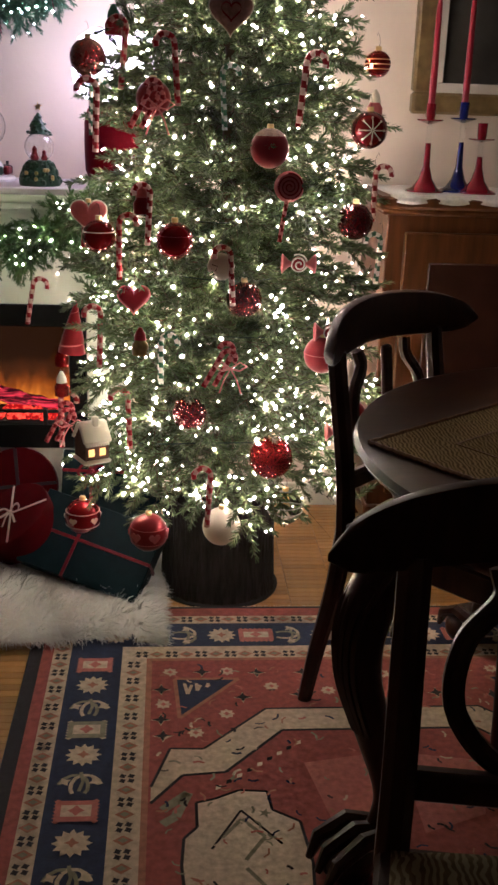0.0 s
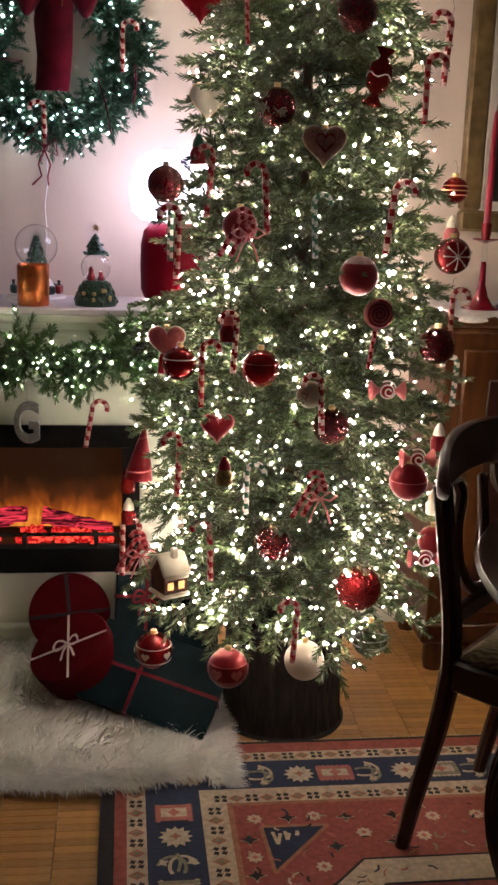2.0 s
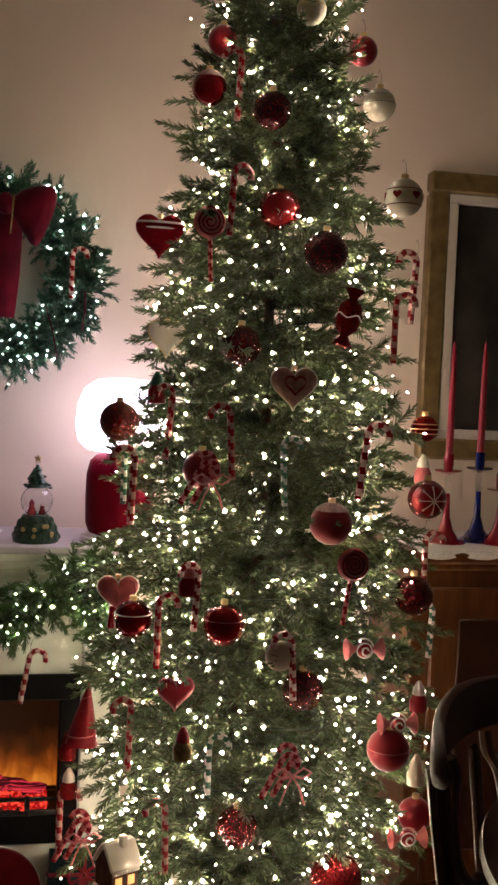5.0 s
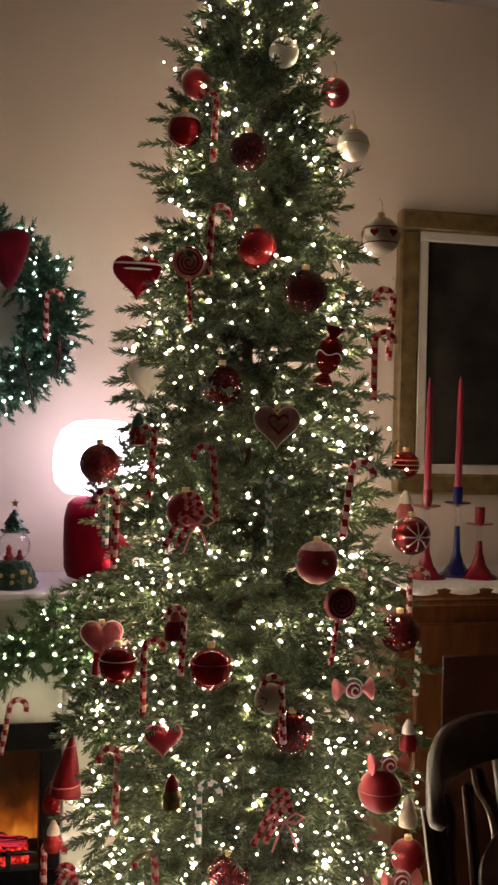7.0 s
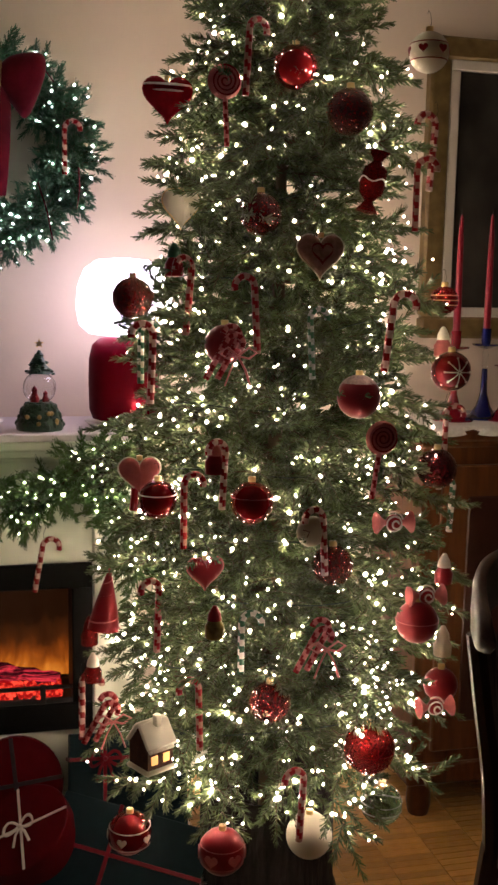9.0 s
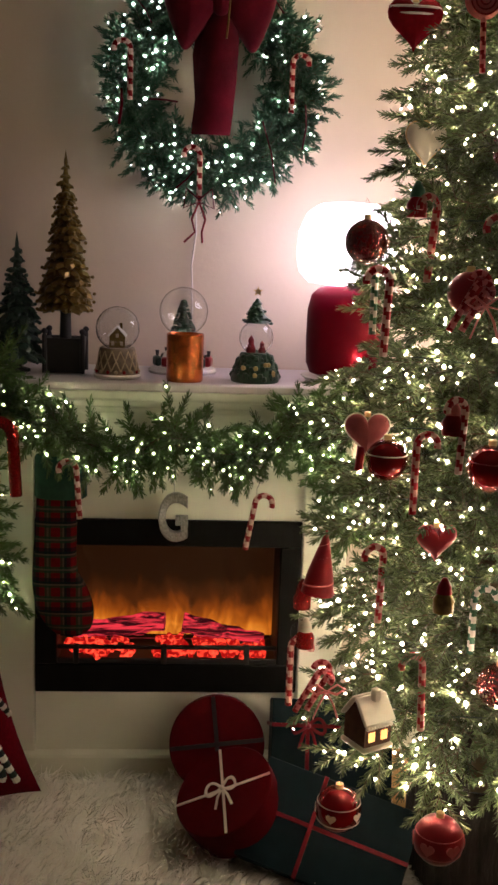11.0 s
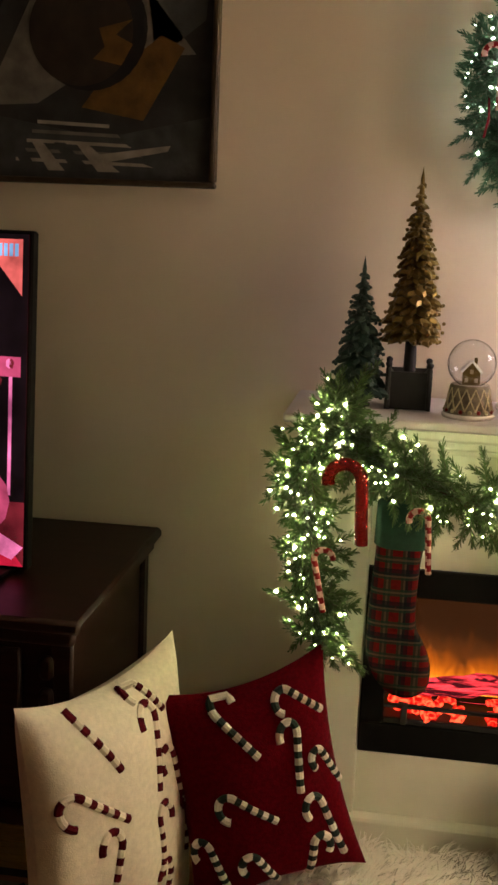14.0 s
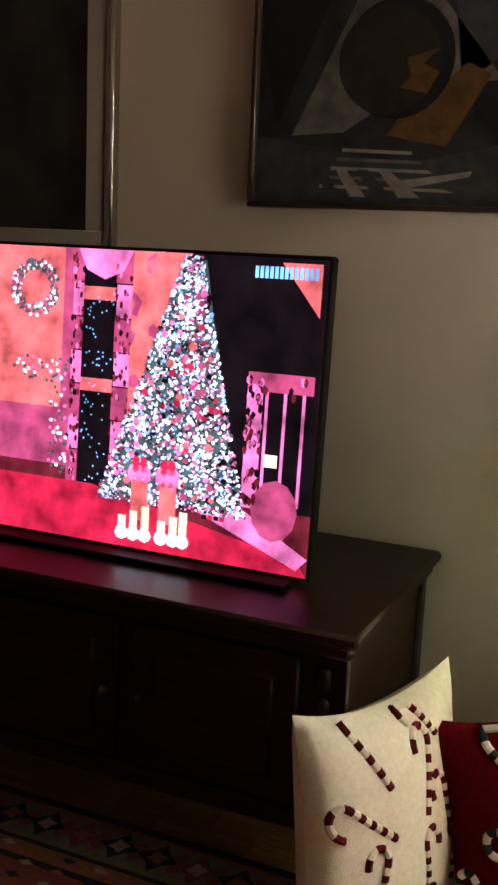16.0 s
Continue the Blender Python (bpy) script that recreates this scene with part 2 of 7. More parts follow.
slab("wall_north", (-3.6, WY, 0), (2.4, WY + 0.12, 2.75), WALL, "beige plastered wall behind the fireplace and tree")
# unseen walls closing the room, toned darker than the north wall to dim bounced light
slab("wall_south", (-3.6, -2.12, 0), (2.4, -2.0, 2.75), WALL_LOWBOUNCE, "unseen beige plastered wall, darkened to bounce less light")
slab("wall_west", (-3.72, -2.12, 0), (-3.6, WY + 0.12, 2.75), WALL_LOWBOUNCE, "unseen beige plastered side wall, darkened to bounce less light")
slab("wall_east", (2.4, -2.12, 0), (2.52, WY + 0.12, 2.75), WALL_LOWBOUNCE, "unseen beige plastered wall beyond the sideboard, darkened to bounce less light")
# out of view; its darkened colour keeps the bounce down
slab("ceiling", (-3.72, -2.12, 2.75), (2.52, WY + 0.12, 2.87), CEIL, "unseen plain painted ceiling, darkened to bounce less light")
floor = slab("floor", (-3.72, -2.12, -0.12), (2.52, WY + 0.12, -0.010), SUBFLOOR, "oak mosaic parquet floor with a satin varnish")
base = Geo()
base.box((-0.86 - 1.37, WY - 0.008, 0.04), (2.74, 0.016, 0.08)).box((1.215, WY - 0.008, 0.04), (2.37, 0.016, 0.08))
solo("baseboard", base, WHITE, "white painted skirting board along the wall", "baseboard", "structure")


# ---- needles, stems and fairy lights ----
def twig_needles(rng, length, count, nl, wide=0.0016, flat=0.6):
    """Needle triangles of a feathery twig along +x: an array (2 * count, 3, 3)."""
    t = np.linspace(0.02, 1.0, count) + rng.uniform(-0.02, 0.02, count)
    ang = rng.uniform(0, 2 * np.pi, count)
    lean = rng.uniform(0.62, 1.0, count) * (1 - 0.55 * np.clip(t, 0, 1) ** 5)
    size = nl * rng.uniform(0.85, 1.1, count) * (0.72 + 0.45 * np.sin(np.pi * np.clip(0.18 + 0.72 * t, 0, 1)))
    base_p = np.stack([t * length, 0 * t, 0 * t], 1)
    radial = np.stack([0 * t, np.cos(ang), flat * np.sin(ang)], 1)
    d = np.stack([np.cos(lean), 0 * t, 0 * t], 1) + radial * np.sin(lean)[:, None]
    side = np.cross(d, rng.normal(size=(count, 3)))
    side /= np.linalg.norm(side, axis=1)[:, None] + 1e-9
    tip = base_p + d * size[:, None]
    a, b, c, e = base_p - side * wide * 0.8, base_p + side * wide * 0.8, tip + side * wide * 0.45, tip - side * wide * 0.45
    return np.concatenate([np.stack([a, b, c], 1), np.stack([a, c, e], 1)])


def frame_of(d, rng):
    d = d / np.linalg.norm(d)
    up = np.array([0, 0, 1.0]) + rng.normal(size=3) * 0.15
    y = np.cross(up, d)
    y /= np.linalg.norm(y)
    return np.stack([d, y, np.cross(d, y)], 1)


def tri_mesh(name, tris, m):
    tris = np.asarray(tris, dtype=np.float32).reshape(-1, 3)
    me = bpy.data.meshes.new(name)
    n = len(tris) // 3
    me.vertices.add(n * 3)
    me.vertices.foreach_set("co", tris.ravel())
    me.loops.add(n * 3)
    me.loops.foreach_set("vertex_index", np.arange(n * 3, dtype=np.int32))
    me.polygons.add(n)
    me.polygons.foreach_set("loop_start", np.arange(0, n * 3, 3, dtype=np.int32))
    me.materials.append(m)
    me.update(calc_edges=True)
    return me


def stem_tris(segs):
    """Thin three-sided stems from (a, b, radius)."""
    out = []
    for a, b, r in segs:
        d = b - a
        s = np.cross(d, [0.3, 0.5, 0.8])
        s = s / (np.linalg.norm(s) + 1e-9) * r
        o = np.cross(d, s)
        o = o / (np.linalg.norm(o) + 1e-9) * r
        ring = [s, -0.5 * s + 0.87 * o, -0.5 * s - 0.87 * o]
        for k in range(3):
            p, q = ring[k], ring[(k + 1) % 3]
            out += [[a + p, a + q, b + q * 0.6], [a + p, b + q * 0.6, b + p * 0.6]]
    return np.array(out)


PHI = (1 + 5 ** 0.5) / 2
ICO_V = np.array([(-1, PHI, 0), (1, PHI, 0), (-1, -PHI, 0), (1, -PHI, 0), (0, -1, PHI), (0, 1, PHI), (0, -1, -PHI), (0, 1, -PHI),
                  (PHI, 0, -1), (PHI, 0, 1), (-PHI, 0, -1), (-PHI, 0, 1)]) / (1 + PHI ** 2) ** 0.5
ICO_F = [[a, b, c] for a in range(12) for b in range(a + 1, 12) for c in range(b + 1, 12)
         if max(np.linalg.norm(ICO_V[a] - ICO_V[b]), np.linalg.norm(ICO_V[b] - ICO_V[c]), np.linalg.norm(ICO_V[a] - ICO_V[c])) < 1.1]


def bulb_mesh(name, places, radii, m):
    v = np.concatenate([p + ICO_V * r for p, r in zip(places, radii)])
    f = [[i + 12 * k for i in face] for k in range(len(places)) for face in ICO_F]
    me = bpy.data.meshes.new(name)
    me.from_pydata(v.tolist(), [], f)
    me.materials.append(m)
    me.shade_smooth()
    return me


# ---- the Christmas tree ----
TX, TY = 0.30, 2.88
PROF_Z = [0.2, 0.35, 0.6, 1.0, 1.4, 1.75, 2.1, 2.4, 2.56]
PROF_R = [0.34, 0.39, 0.395, 0.358, 0.302, 0.240, 0.165, 0.075, 0.01]
rng = np.random.default_rng(7)
needles, stems, spots = [], [], []
z = 0.40
turn = 0.0
while z < 2.46:
    reach = float(np.interp(z, PROF_Z, PROF_R))
    count = max(4, int(round(6 + 12 * reach / 0.4)))
    turn += 0.7
    for k in range(count):
        a = turn + 2 * np.pi * (k + rng.uniform(-0.25, 0.25)) / count
        out = np.array([np.cos(a), np.sin(a), 0])
        length = reach * rng.uniform(0.62, 1.03) * (1.12 if rng.random() < 0.10 else 1)
        rise = rng.uniform(0.02, 0.30) + (0.5 if z > 2.2 else 0)
        droop = rng.uniform(0.05, 0.28) if z < 1.9 else 0.0
        if z < 0.55:
            droop += 0.25
        n = max(4, int(length / 0.046))
        prev = np.array([TX, TY, z])
        for i in range(1, n + 1):
            f = i / n
            p = np.array([TX, TY, z]) + out * length * f + np.array([0, 0, length * (rise * f - droop * f * f)])
            p += rng.normal(size=3) * 0.004
            stems.append((prev, p, 0.0035 * (1.15 - f)))
            d = (p - prev) / np.linalg.norm(p - prev)
            if f > 0.16:
                for side in (-1, 0, 1):
                    if rng.random() < (0.60 if side == 0 else 0.06):
                        continue
                    tl = rng.uniform(0.075, 0.125) * (1.1 - 0.40 * f) * (0.75 + 0.25 * reach / 0.4)
                    cross = np.cross(d, [0, 0, 1]) * side
                    td = d * rng.uniform(0.5, 0.95) + cross * rng.uniform(0.5, 0.95) + np.array([0, 0, rng.uniform(-0.30, 0.30) + (rng.choice([-0.8, 0.7]) if side == 0 else 0)])
                    F = frame_of(td, rng)
                    tris = twig_needles(rng, tl, int(22 + 620 * tl), 0.0195, 0.0019, 0.75)
                    tris = tris @ F.T + p
                    if tris[:, :, 2].min() < 0.29:
                        continue
                    needles.append(tris)
                    stems.append((p, p + F[:, 0] * tl, 0.0018))
                    spots.append((p + F[:, 0] * tl * rng.uniform(0.2, 1.0), f, a))
            prev = p
        F = frame_of(d, rng)
        tl = rng.uniform(0.07, 0.105)
        tris = twig_needles(rng, tl, 80, 0.0185, 0.0019, 0.8) @ F.T + prev
        if tris[:, :, 2].min() < 0.29:
            continue
        needles.append(tris)
        stems.append((prev, prev + F[:, 0] * tl, 0.0016))
        spots.append((prev, 1.0, a))
    z += 0.060 * (0.75 + 0.35 * reach / 0.4)
for k in range(7):
    a = 2 * np.pi * k / 7
    F = frame_of(np.array([0.35 * np.cos(a), 0.35 * np.sin(a), 1.0]), rng)
    needles.append(twig_needles(rng, 0.12, 110, 0.0155) @ F.T + np.array([TX, TY, 2.44]))
tree = thing("christmas_tree", "slim green artificial Christmas tree full of ornaments and lights", "christmas tree")
part("crown", tri_mesh("crown", np.concatenate(needles), NEEDLE), None, tree, kind="stuff", label="dense green fir needles")
part("branchwork", tri_mesh("branchwork", stem_tris(stems), STEM), None, tree, kind="stuff")
part("trunk", Geo().tube([(TX, TY, 0.1), (TX, TY, 1.2), (TX, TY, 2.5)], [0.022, 0.016, 0.005], 10), STEM, tree)

# log-shaped stand round the tree's foot
g = Geo()
n = 96
prof = [(0.165, 0.0), (0.160, 0.02), (0.156, 0.12), (0.155, 0.22), (0.157, 0.27), (0.150, 0.275), (0.135, 0.27), (0.12, 0.20), (0.0001, 0.195)]
rr = random.Random(4)
ridge = [1 + 0.035 * noise.noise(Vector((math.cos(2 * math.pi * k / n) * 9, math.sin(2 * math.pi * k / n) * 9, 3))) + 0.02 * (rr.random() - 0.5) for k in range(n)]
vs, fs = [], []
for i, (r, h) in enumerate(prof):
    for k in range(n):
        a = 2 * math.pi * k / n
        w = ridge[(k + i // 2) % n] * (1 + 0.012 * noise.noise(Vector((a * 14, h * 25, 1))))
        vs.append((r * w * math.cos(a), r * w * math.sin(a), h))
for i in range(len(prof) - 1):
    for k in range(n):
        j = (k + 1) % n
        fs.append((i * n + k, i * n + j, (i + 1) * n + j, (i + 1) * n + k))
g.add(vs, fs)
stand = thing("tree_stand", "dark bark-textured log-shaped tree stand on the parquet", "tree stand", (TX, TY, 0))
part("bark_shell", g, BARK, stand, "deeply furrowed dark bark")
part("base_ring", Geo().lathe([(0.150, 0.0), (0.169, 0.0), (0.170, 0.006), (0.164, 0.010), (0.150, 0.010)], 64), BLACKM, stand)

# fairy lights on the tree
good = [s for s in spots if s[1] > 0.50 and s[0][2] > 0.34]
pick = rng.permutation(len(good))[:1420]
places = [good[i][0] + rng.normal(size=3) * 0.005 + np.array([math.cos(good[i][2]), math.sin(good[i][2]), 0.3]) * rng.uniform(0.004, 0.028) for i in pick]
places += [places[i] + rng.normal(size=3) * 0.014 for i in rng.permutation(len(places))[:520]]
low = [s for s in spots if 0.36 < s[0][2] < 0.66 and s[1] > 0.7 and math.sin(s[2]) < -0.1 and math.cos(s[2]) > -0.85]
places += [low[i][0] + np.array([math.cos(low[i][2]), math.sin(low[i][2]), -0.15]) * rng.uniform(0.006, 0.028) for i in rng.permutation(len(low))[:210]]
low = [s for s in spots if 0.36 < s[0][2] < 0.75 and s[1] > 0.75 and math.sin(s[2]) < 0.35 and math.cos(s[2]) < -0.4]
places += [low[i][0] + np.array([math.cos(low[i][2]), math.sin(low[i][2]), -0.15]) * rng.uniform(0.006, 0.028) for i in rng.permutation(len(low))[:35]]
lights = thing("tree_fairy_lights", "warm white fairy lights wound through the tree", "string lights")
part("bulb_chain", bulb_mesh("bulb_chain", places, 0.0013 + 0.0028 * rng.random(len(places)) ** 3, BULB), None, lights, "glowing warm white bulbs", "stuff")
coil = [(TX + np.interp(h, PROF_Z, PROF_R) * 0.72 * math.cos(q), TY + np.interp(h, PROF_Z, PROF_R) * 0.72 * math.sin(q), h + 0.012 * math.sin(q * 3.1))
        for q, h in ((i * 0.22, 0.4 + 2.0 * i / 420) for i in range(420))]
part("cable", Geo().tube(coil, 0.0016, 4), WIRE, lights)


# ---- garlands and wreath ----
def greenery(path, reach, step, seed, per=5, spread=1.0, hang=0.25):
    """Fir sprays round a line: needle triangles, stems and places for bulbs."""
    r = np.random.default_rng(seed)
    tris, segs, sp = [], [], []
    path = [np.array(p, float) for p in path]
    for a, b in zip(path[:-1], path[1:]):
        L = np.linalg.norm(b - a)
        segs.append((a, b, 0.003))
        d = (b - a) / L
        for s in np.arange(0, L, step):
            p = a + d * s
            for _ in range(per):
                q = r.normal(size=3)
                q -= d * q.dot(d) * 0.5
                q /= np.linalg.norm(q)
                q[2] -= hang
                q = q * spread + d * r.choice([-0.6, 0.6])
                tl = reach * r.uniform(0.55, 1.1)
                F = frame_of(q, r)
                tris.append(twig_needles(r, tl, int(28 + 700 * tl), 0.0175, 0.0018, 0.85) @ F.T + p)
                segs.append((p, p + F[:, 0] * tl, 0.0013))
                sp.append(p + F[:, 0] * tl * r.uniform(0.4, 1.0))
    return np.concatenate(tris), stem_tris(segs), sp


def smooth_line(pts, n):
    """A soft line through the given points."""
    pts = [np.array(p, float) for p in pts]
    pts = [2 * pts[0] - pts[1]] + pts + [2 * pts[-1] - pts[-2]]
    out = []
    for i in range(1, len(pts) - 2):
        p0, p1, p2, p3 = pts[i - 1:i + 3]
        for k in range(n):
            t = k / n
            out.append(0.5 * (2 * p1 + (p2 - p0) * t + (2 * p0 - 5 * p1 + 4 * p2 - p3) * t * t + (3 * p1 - p0 - 3 * p2 + p3) * t ** 3))
    return out + [pts[-2]]


def front_of(places, limit):
    return [p for p in places if p[1] < limit]


garland = thing("mantel_garland", "green fir garland draped along the mantelpiece", "garland")
runs = [[(-0.80, 3.10, 1.07), (-0.72, 3.08, 1.0), (-0.625, 3.08, 0.945), (-0.49, 3.09, 0.905), (-0.39, 3.09, 0.955), (-0.28, 3.09, 0.905), (-0.185, 3.09, 0.93), (-0.09, 3.08, 1.0), (0.03, 3.08, 1.03)],
        [(-0.78, 3.09, 1.09), (-0.85, 3.09, 0.99), (-0.845, 3.09, 0.86), (-0.815, 3.10, 0.68), (-0.79, 3.10, 0.56)],
        [(-0.08, 3.08, 0.98), (0.0, 3.07, 0.86), (0.03, 3.08, 0.72)]]
gt, gs, gp = [], [], []
for i, run in enumerate(runs):
    t, s, p = greenery(smooth_line(run, 6), 0.10, 0.013, 20 + i, per=5, spread=0.9)
    gt.append(t), gs.append(s), gp.extend(p)
part("greenery", tri_mesh("greenery", np.concatenate(gt), NEEDLEG), None, garland, "fir needles", "stuff")
part("stemwork", tri_mesh("stemwork", np.concatenate(gs), STEM), None, garland, kind="stuff")
gl = thing("garland_fairy_lights", "warm fairy lights glowing in the mantel garland", "string lights")
fronts, sides = front_of(gp, 3.105), [q for q in gp if q[0] < -0.84]
sel = [fronts[i] for i in rng.permutation(len(fronts))[:310]] + [sides[i] for i in rng.permutation(len(sides))[:85]]
part("bulb_chain", bulb_mesh("bulb_chain", sel, 0.0014 + 0.0026 * rng.random(len(sel)) ** 2, BULBG), None, gl, "glowing yellowish bulbs", "stuff")
wreath = thing("wreath", "green fir wreath with lights hanging on the wall", "wreath")
WC = np.array([-0.313, 3.405, 1.742])
ring = [WC + np.array([0.195 * math.cos(a), 0, 0.195 * math.sin(a)]) for a in np.linspace(0, 2 * np.pi, 49)]
t, s, p = greenery(ring, 0.106, 0.012, 40, per=7, spread=0.85, hang=0.0)
keep = t[:, :, 1].max(1) < WY - 0.004
part("greenery", tri_mesh("greenery", t[keep], NEEDLED), None, wreath, "bluish green fir needles", "stuff")
part("stemwork", tri_mesh("stemwork", s, STEM), None, wreath, kind="stuff")
wl = thing("wreath_fairy_lights", "cool white fairy lights wound round the wreath", "string lights")
p = [q for q in p if q[1] < WY - 0.012]
rim = [q for q in p if math.hypot(q[0] - WC[0], q[2] - WC[2]) > 0.25]
p = [q for q in p if q[1] < 3.40]
sel = [p[i] for i in rng.permutation(len(p))[:210]] + [rim[i] for i in rng.permutation(len(rim))[:60]]
part("bulb_chain", bulb_mesh("bulb_chain", sel, 0.0013 + 0.0024 * rng.random(len(sel)) ** 2, BULBW), None, wl, "glowing white bulbs", "stuff")

# ---- mantelpiece and electric fire ----
mantel = thing("mantelpiece", "white painted wooden fireplace surround with a grey shelf", "fireplace surround")
part("shelf", Geo().box((-0.395, 3.305, 1.05), (1.03, 0.35, 0.02), bev=0.004), SHELF, mantel, "grey painted shelf top")
part("moulding", Geo().box((-0.395, 3.315, 1.0275), (0.98, 0.33, 0.025), bev=0.006).box((-0.395, 3.322, 1.006), (0.95, 0.316, 0.018), bev=0.004).box((-0.395, 3.327, 0.990), (0.93, 0.306, 0.014), bev=0.004), WHITE, mantel)
part("frieze", Geo().box((-0.397, 3.33, 0.857), (0.63, 0.30, 0.252), bev=0), WHITE, mantel)
for x in (-0.766, -0.026):
    part("pilaster", Geo().box((x, 3.323, 0.564), (0.105, 0.31, 0.838), bev=0.003), WHITE, mantel)
part("lower_panel", Geo().box((-0.397, 3.33, 0.223), (0.63, 0.30, 0.156), bev=0), WHITE, mantel)
part("plinth", Geo().box((-0.395, 3.312, 0.0725), (0.87, 0.332, 0.145), bev=0.006), WHITE, mantel)

fire = thing("electric_fireplace", "black electric fireplace insert with glowing logs", "fireplace")
X0, X1, Z0, Z1 = -0.712, -0.082, 0.301, 0.731
I0, I1, J0, J1 = -0.660, -0.132, 0.372, 0.668
FY = 3.166
for nm, c, s in (("frame_top", ((X0 + X1) / 2, FY + 0.012, (Z1 + J1) / 2), (X1 - X0, 0.024, Z1 - J1)), ("frame_bottom", ((X0 + X1) / 2, FY + 0.012, (Z0 + J0) / 2), (X1 - X0, 0.024, J0 - Z0)),
                 ("frame_side", ((X0 + I0) / 2, FY + 0.012, (J0 + J1) / 2), (I0 - X0, 0.024, J1 - J0)), ("frame_side", ((X1 + I1) / 2, FY + 0.012, (J0 + J1) / 2), (X1 - I1, 0.024, J1 - J0))):
    part(nm, Geo().box(c, s, bev=0.0025), BLACK, fire)
part("firebox", Geo().box(((I0 + I1) / 2, 3.36, (J0 + J1) / 2), (I1 - I0 + 0.02, 0.008, J1 - J0 + 0.02), bev=0).box((I0 - 0.006, 3.276, 0.52), (0.012, 0.165, 0.30), bev=0).box((I1 + 0.006, 3.276, 0.52), (0.012, 0.165, 0.30), bev=0)
     .box(((I0 + I1) / 2, 3.276, J1 + 0.006), (I1 - I0, 0.165, 0.012), bev=0).box(((I0 + I1) / 2, 3.276, J0 - 0.006), (I1 - I0, 0.165, 0.012), bev=0), BLACKM, fire)


def flame_material():
    m = bpy.data.materials.new("flame_screen")
    m.use_nodes = True
    nt = m.node_tree
    p = nt.nodes["Principled BSDF"]
    p.inputs["Base Color"].default_value, p.inputs["Roughness"].default_value = (0.01, 0.008, 0.008, 1), 0.6
    co = nt.nodes.new("ShaderNodeTexCoord")
    mp = nt.nodes.new("ShaderNodeMapping")
    mp.inputs["Scale"].default_value = (30, 1, 11)
    nt.links.new(co.outputs["Object"], mp.inputs["Vector"])
    nz = nt.nodes.new("ShaderNodeTexNoise")
    nz.inputs["Scale"].default_value, nz.inputs["Detail"].default_value, nz.inputs["Distortion"].default_value = 1.0, 5, 0.9
    nt.links.new(mp.outputs[0], nz.inputs["Vector"])
    sep = nt.nodes.new("ShaderNodeSeparateXYZ")
    nt.links.new(co.outputs["Object"], sep.inputs[0])
    h = nt.nodes.new("ShaderNodeMapRange")
    h.inputs["From Min"].default_value, h.inputs["From Max"].default_value = 0.42, 0.60
    h.inputs["To Min"].default_value, h.inputs["To Max"].default_value = 0.56, -0.20
    nt.links.new(sep.outputs["Z"], h.inputs["Value"])
    add = nt.nodes.new("ShaderNodeMath")
    add.operation = "MULTIPLY_ADD"
    nt.links.new(nz.outputs["Fac"], add.inputs[0])
    add.inputs[1].default_value = 0.52
    nt.links.new(h.outputs[0], add.inputs[2])
    ramp = nt.nodes.new("ShaderNodeValToRGB")
    els = ramp.color_ramp.elements
    els[0].position, els[0].color = 0.30, (0.020, 0.006, 0.0015, 1)
    p.inputs["Specular IOR Level"].default_value = 0.05
    els[1].position, els[1].color = 1.0, (1.3, 0.60, 0.10, 1)
    for pos, c in ((0.50, (0.075, 0.018, 0.003, 1)), (0.66, (0.30, 0.062, 0.005, 1)), (0.78, (0.62, 0.15, 0.010, 1)), (0.88, (1.0, 0.32, 0.03, 1))):
        e = els.new(pos)
        e.color = c
    nt.links.new(add.outputs[0], ramp.inputs["Fac"])
    nt.links.new(ramp.outputs["Color"], p.inputs["Emission Color"])
    p.inputs["Emission Strength"].default_value = 1.0
    return m


def ember_material(name, scale, lo, hi, strength, cut):
    m = bpy.data.materials.new(name)
    m.use_nodes = True
    nt = m.node_tree
    p = nt.nodes["Principled BSDF"]
    p.inputs["Base Color"].default_value, p.inputs["Roughness"].default_value = (0.012, 0.006, 0.005, 1), 0.8
    p.inputs["Specular IOR Level"].default_value = 0.05
    co = nt.nodes.new("ShaderNodeTexCoord")
    mp = nt.nodes.new("ShaderNodeMapping")
    mp.inputs["Scale"].default_value = scale
    nt.links.new(co.outputs["Object"], mp.inputs["Vector"])
    w = nt.nodes.new("ShaderNodeTexNoise")
    w.inputs["Scale"].default_value, w.inputs["Detail"].default_value, w.inputs["Distortion"].default_value = 1.0, 3, 1.2
    nt.links.new(mp.outputs[0], w.inputs["Vector"])
    ramp = nt.nodes.new("ShaderNodeValToRGB")
    els = ramp.color_ramp.elements
    els[0].position, els[0].color = cut, (*lo, 1)
    els[1].position, els[1].color = cut + 0.16, (*hi, 1)
    nt.links.new(w.outputs["Fac"], ramp.inputs["Fac"])
    nt.links.new(ramp.outputs["Color"], p.inputs["Emission Color"])
    p.inputs["Emission Strength"].default_value = strength
    return m


FLAME = flame_material()
LOG = ember_material("glowing_log", (9, 60, 110), (0.03, 0.002, 0.004), (0.75, 0.035, 0.05), 1.4, 0.44)
EMBER = ember_material("ember_bed", (38, 60, 60), (0.22, 0.002, 0.002), (1.0, 0.07, 0.03), 2.0, 0.46)
part("flame_screen", Geo().box(((I0 + I1) / 2, 3.318, 0.53), (I1 - I0, 0.004, 0.275), bev=0), FLAME, fire, "orange flame picture glowing behind the logs")
rl = random.Random(9)
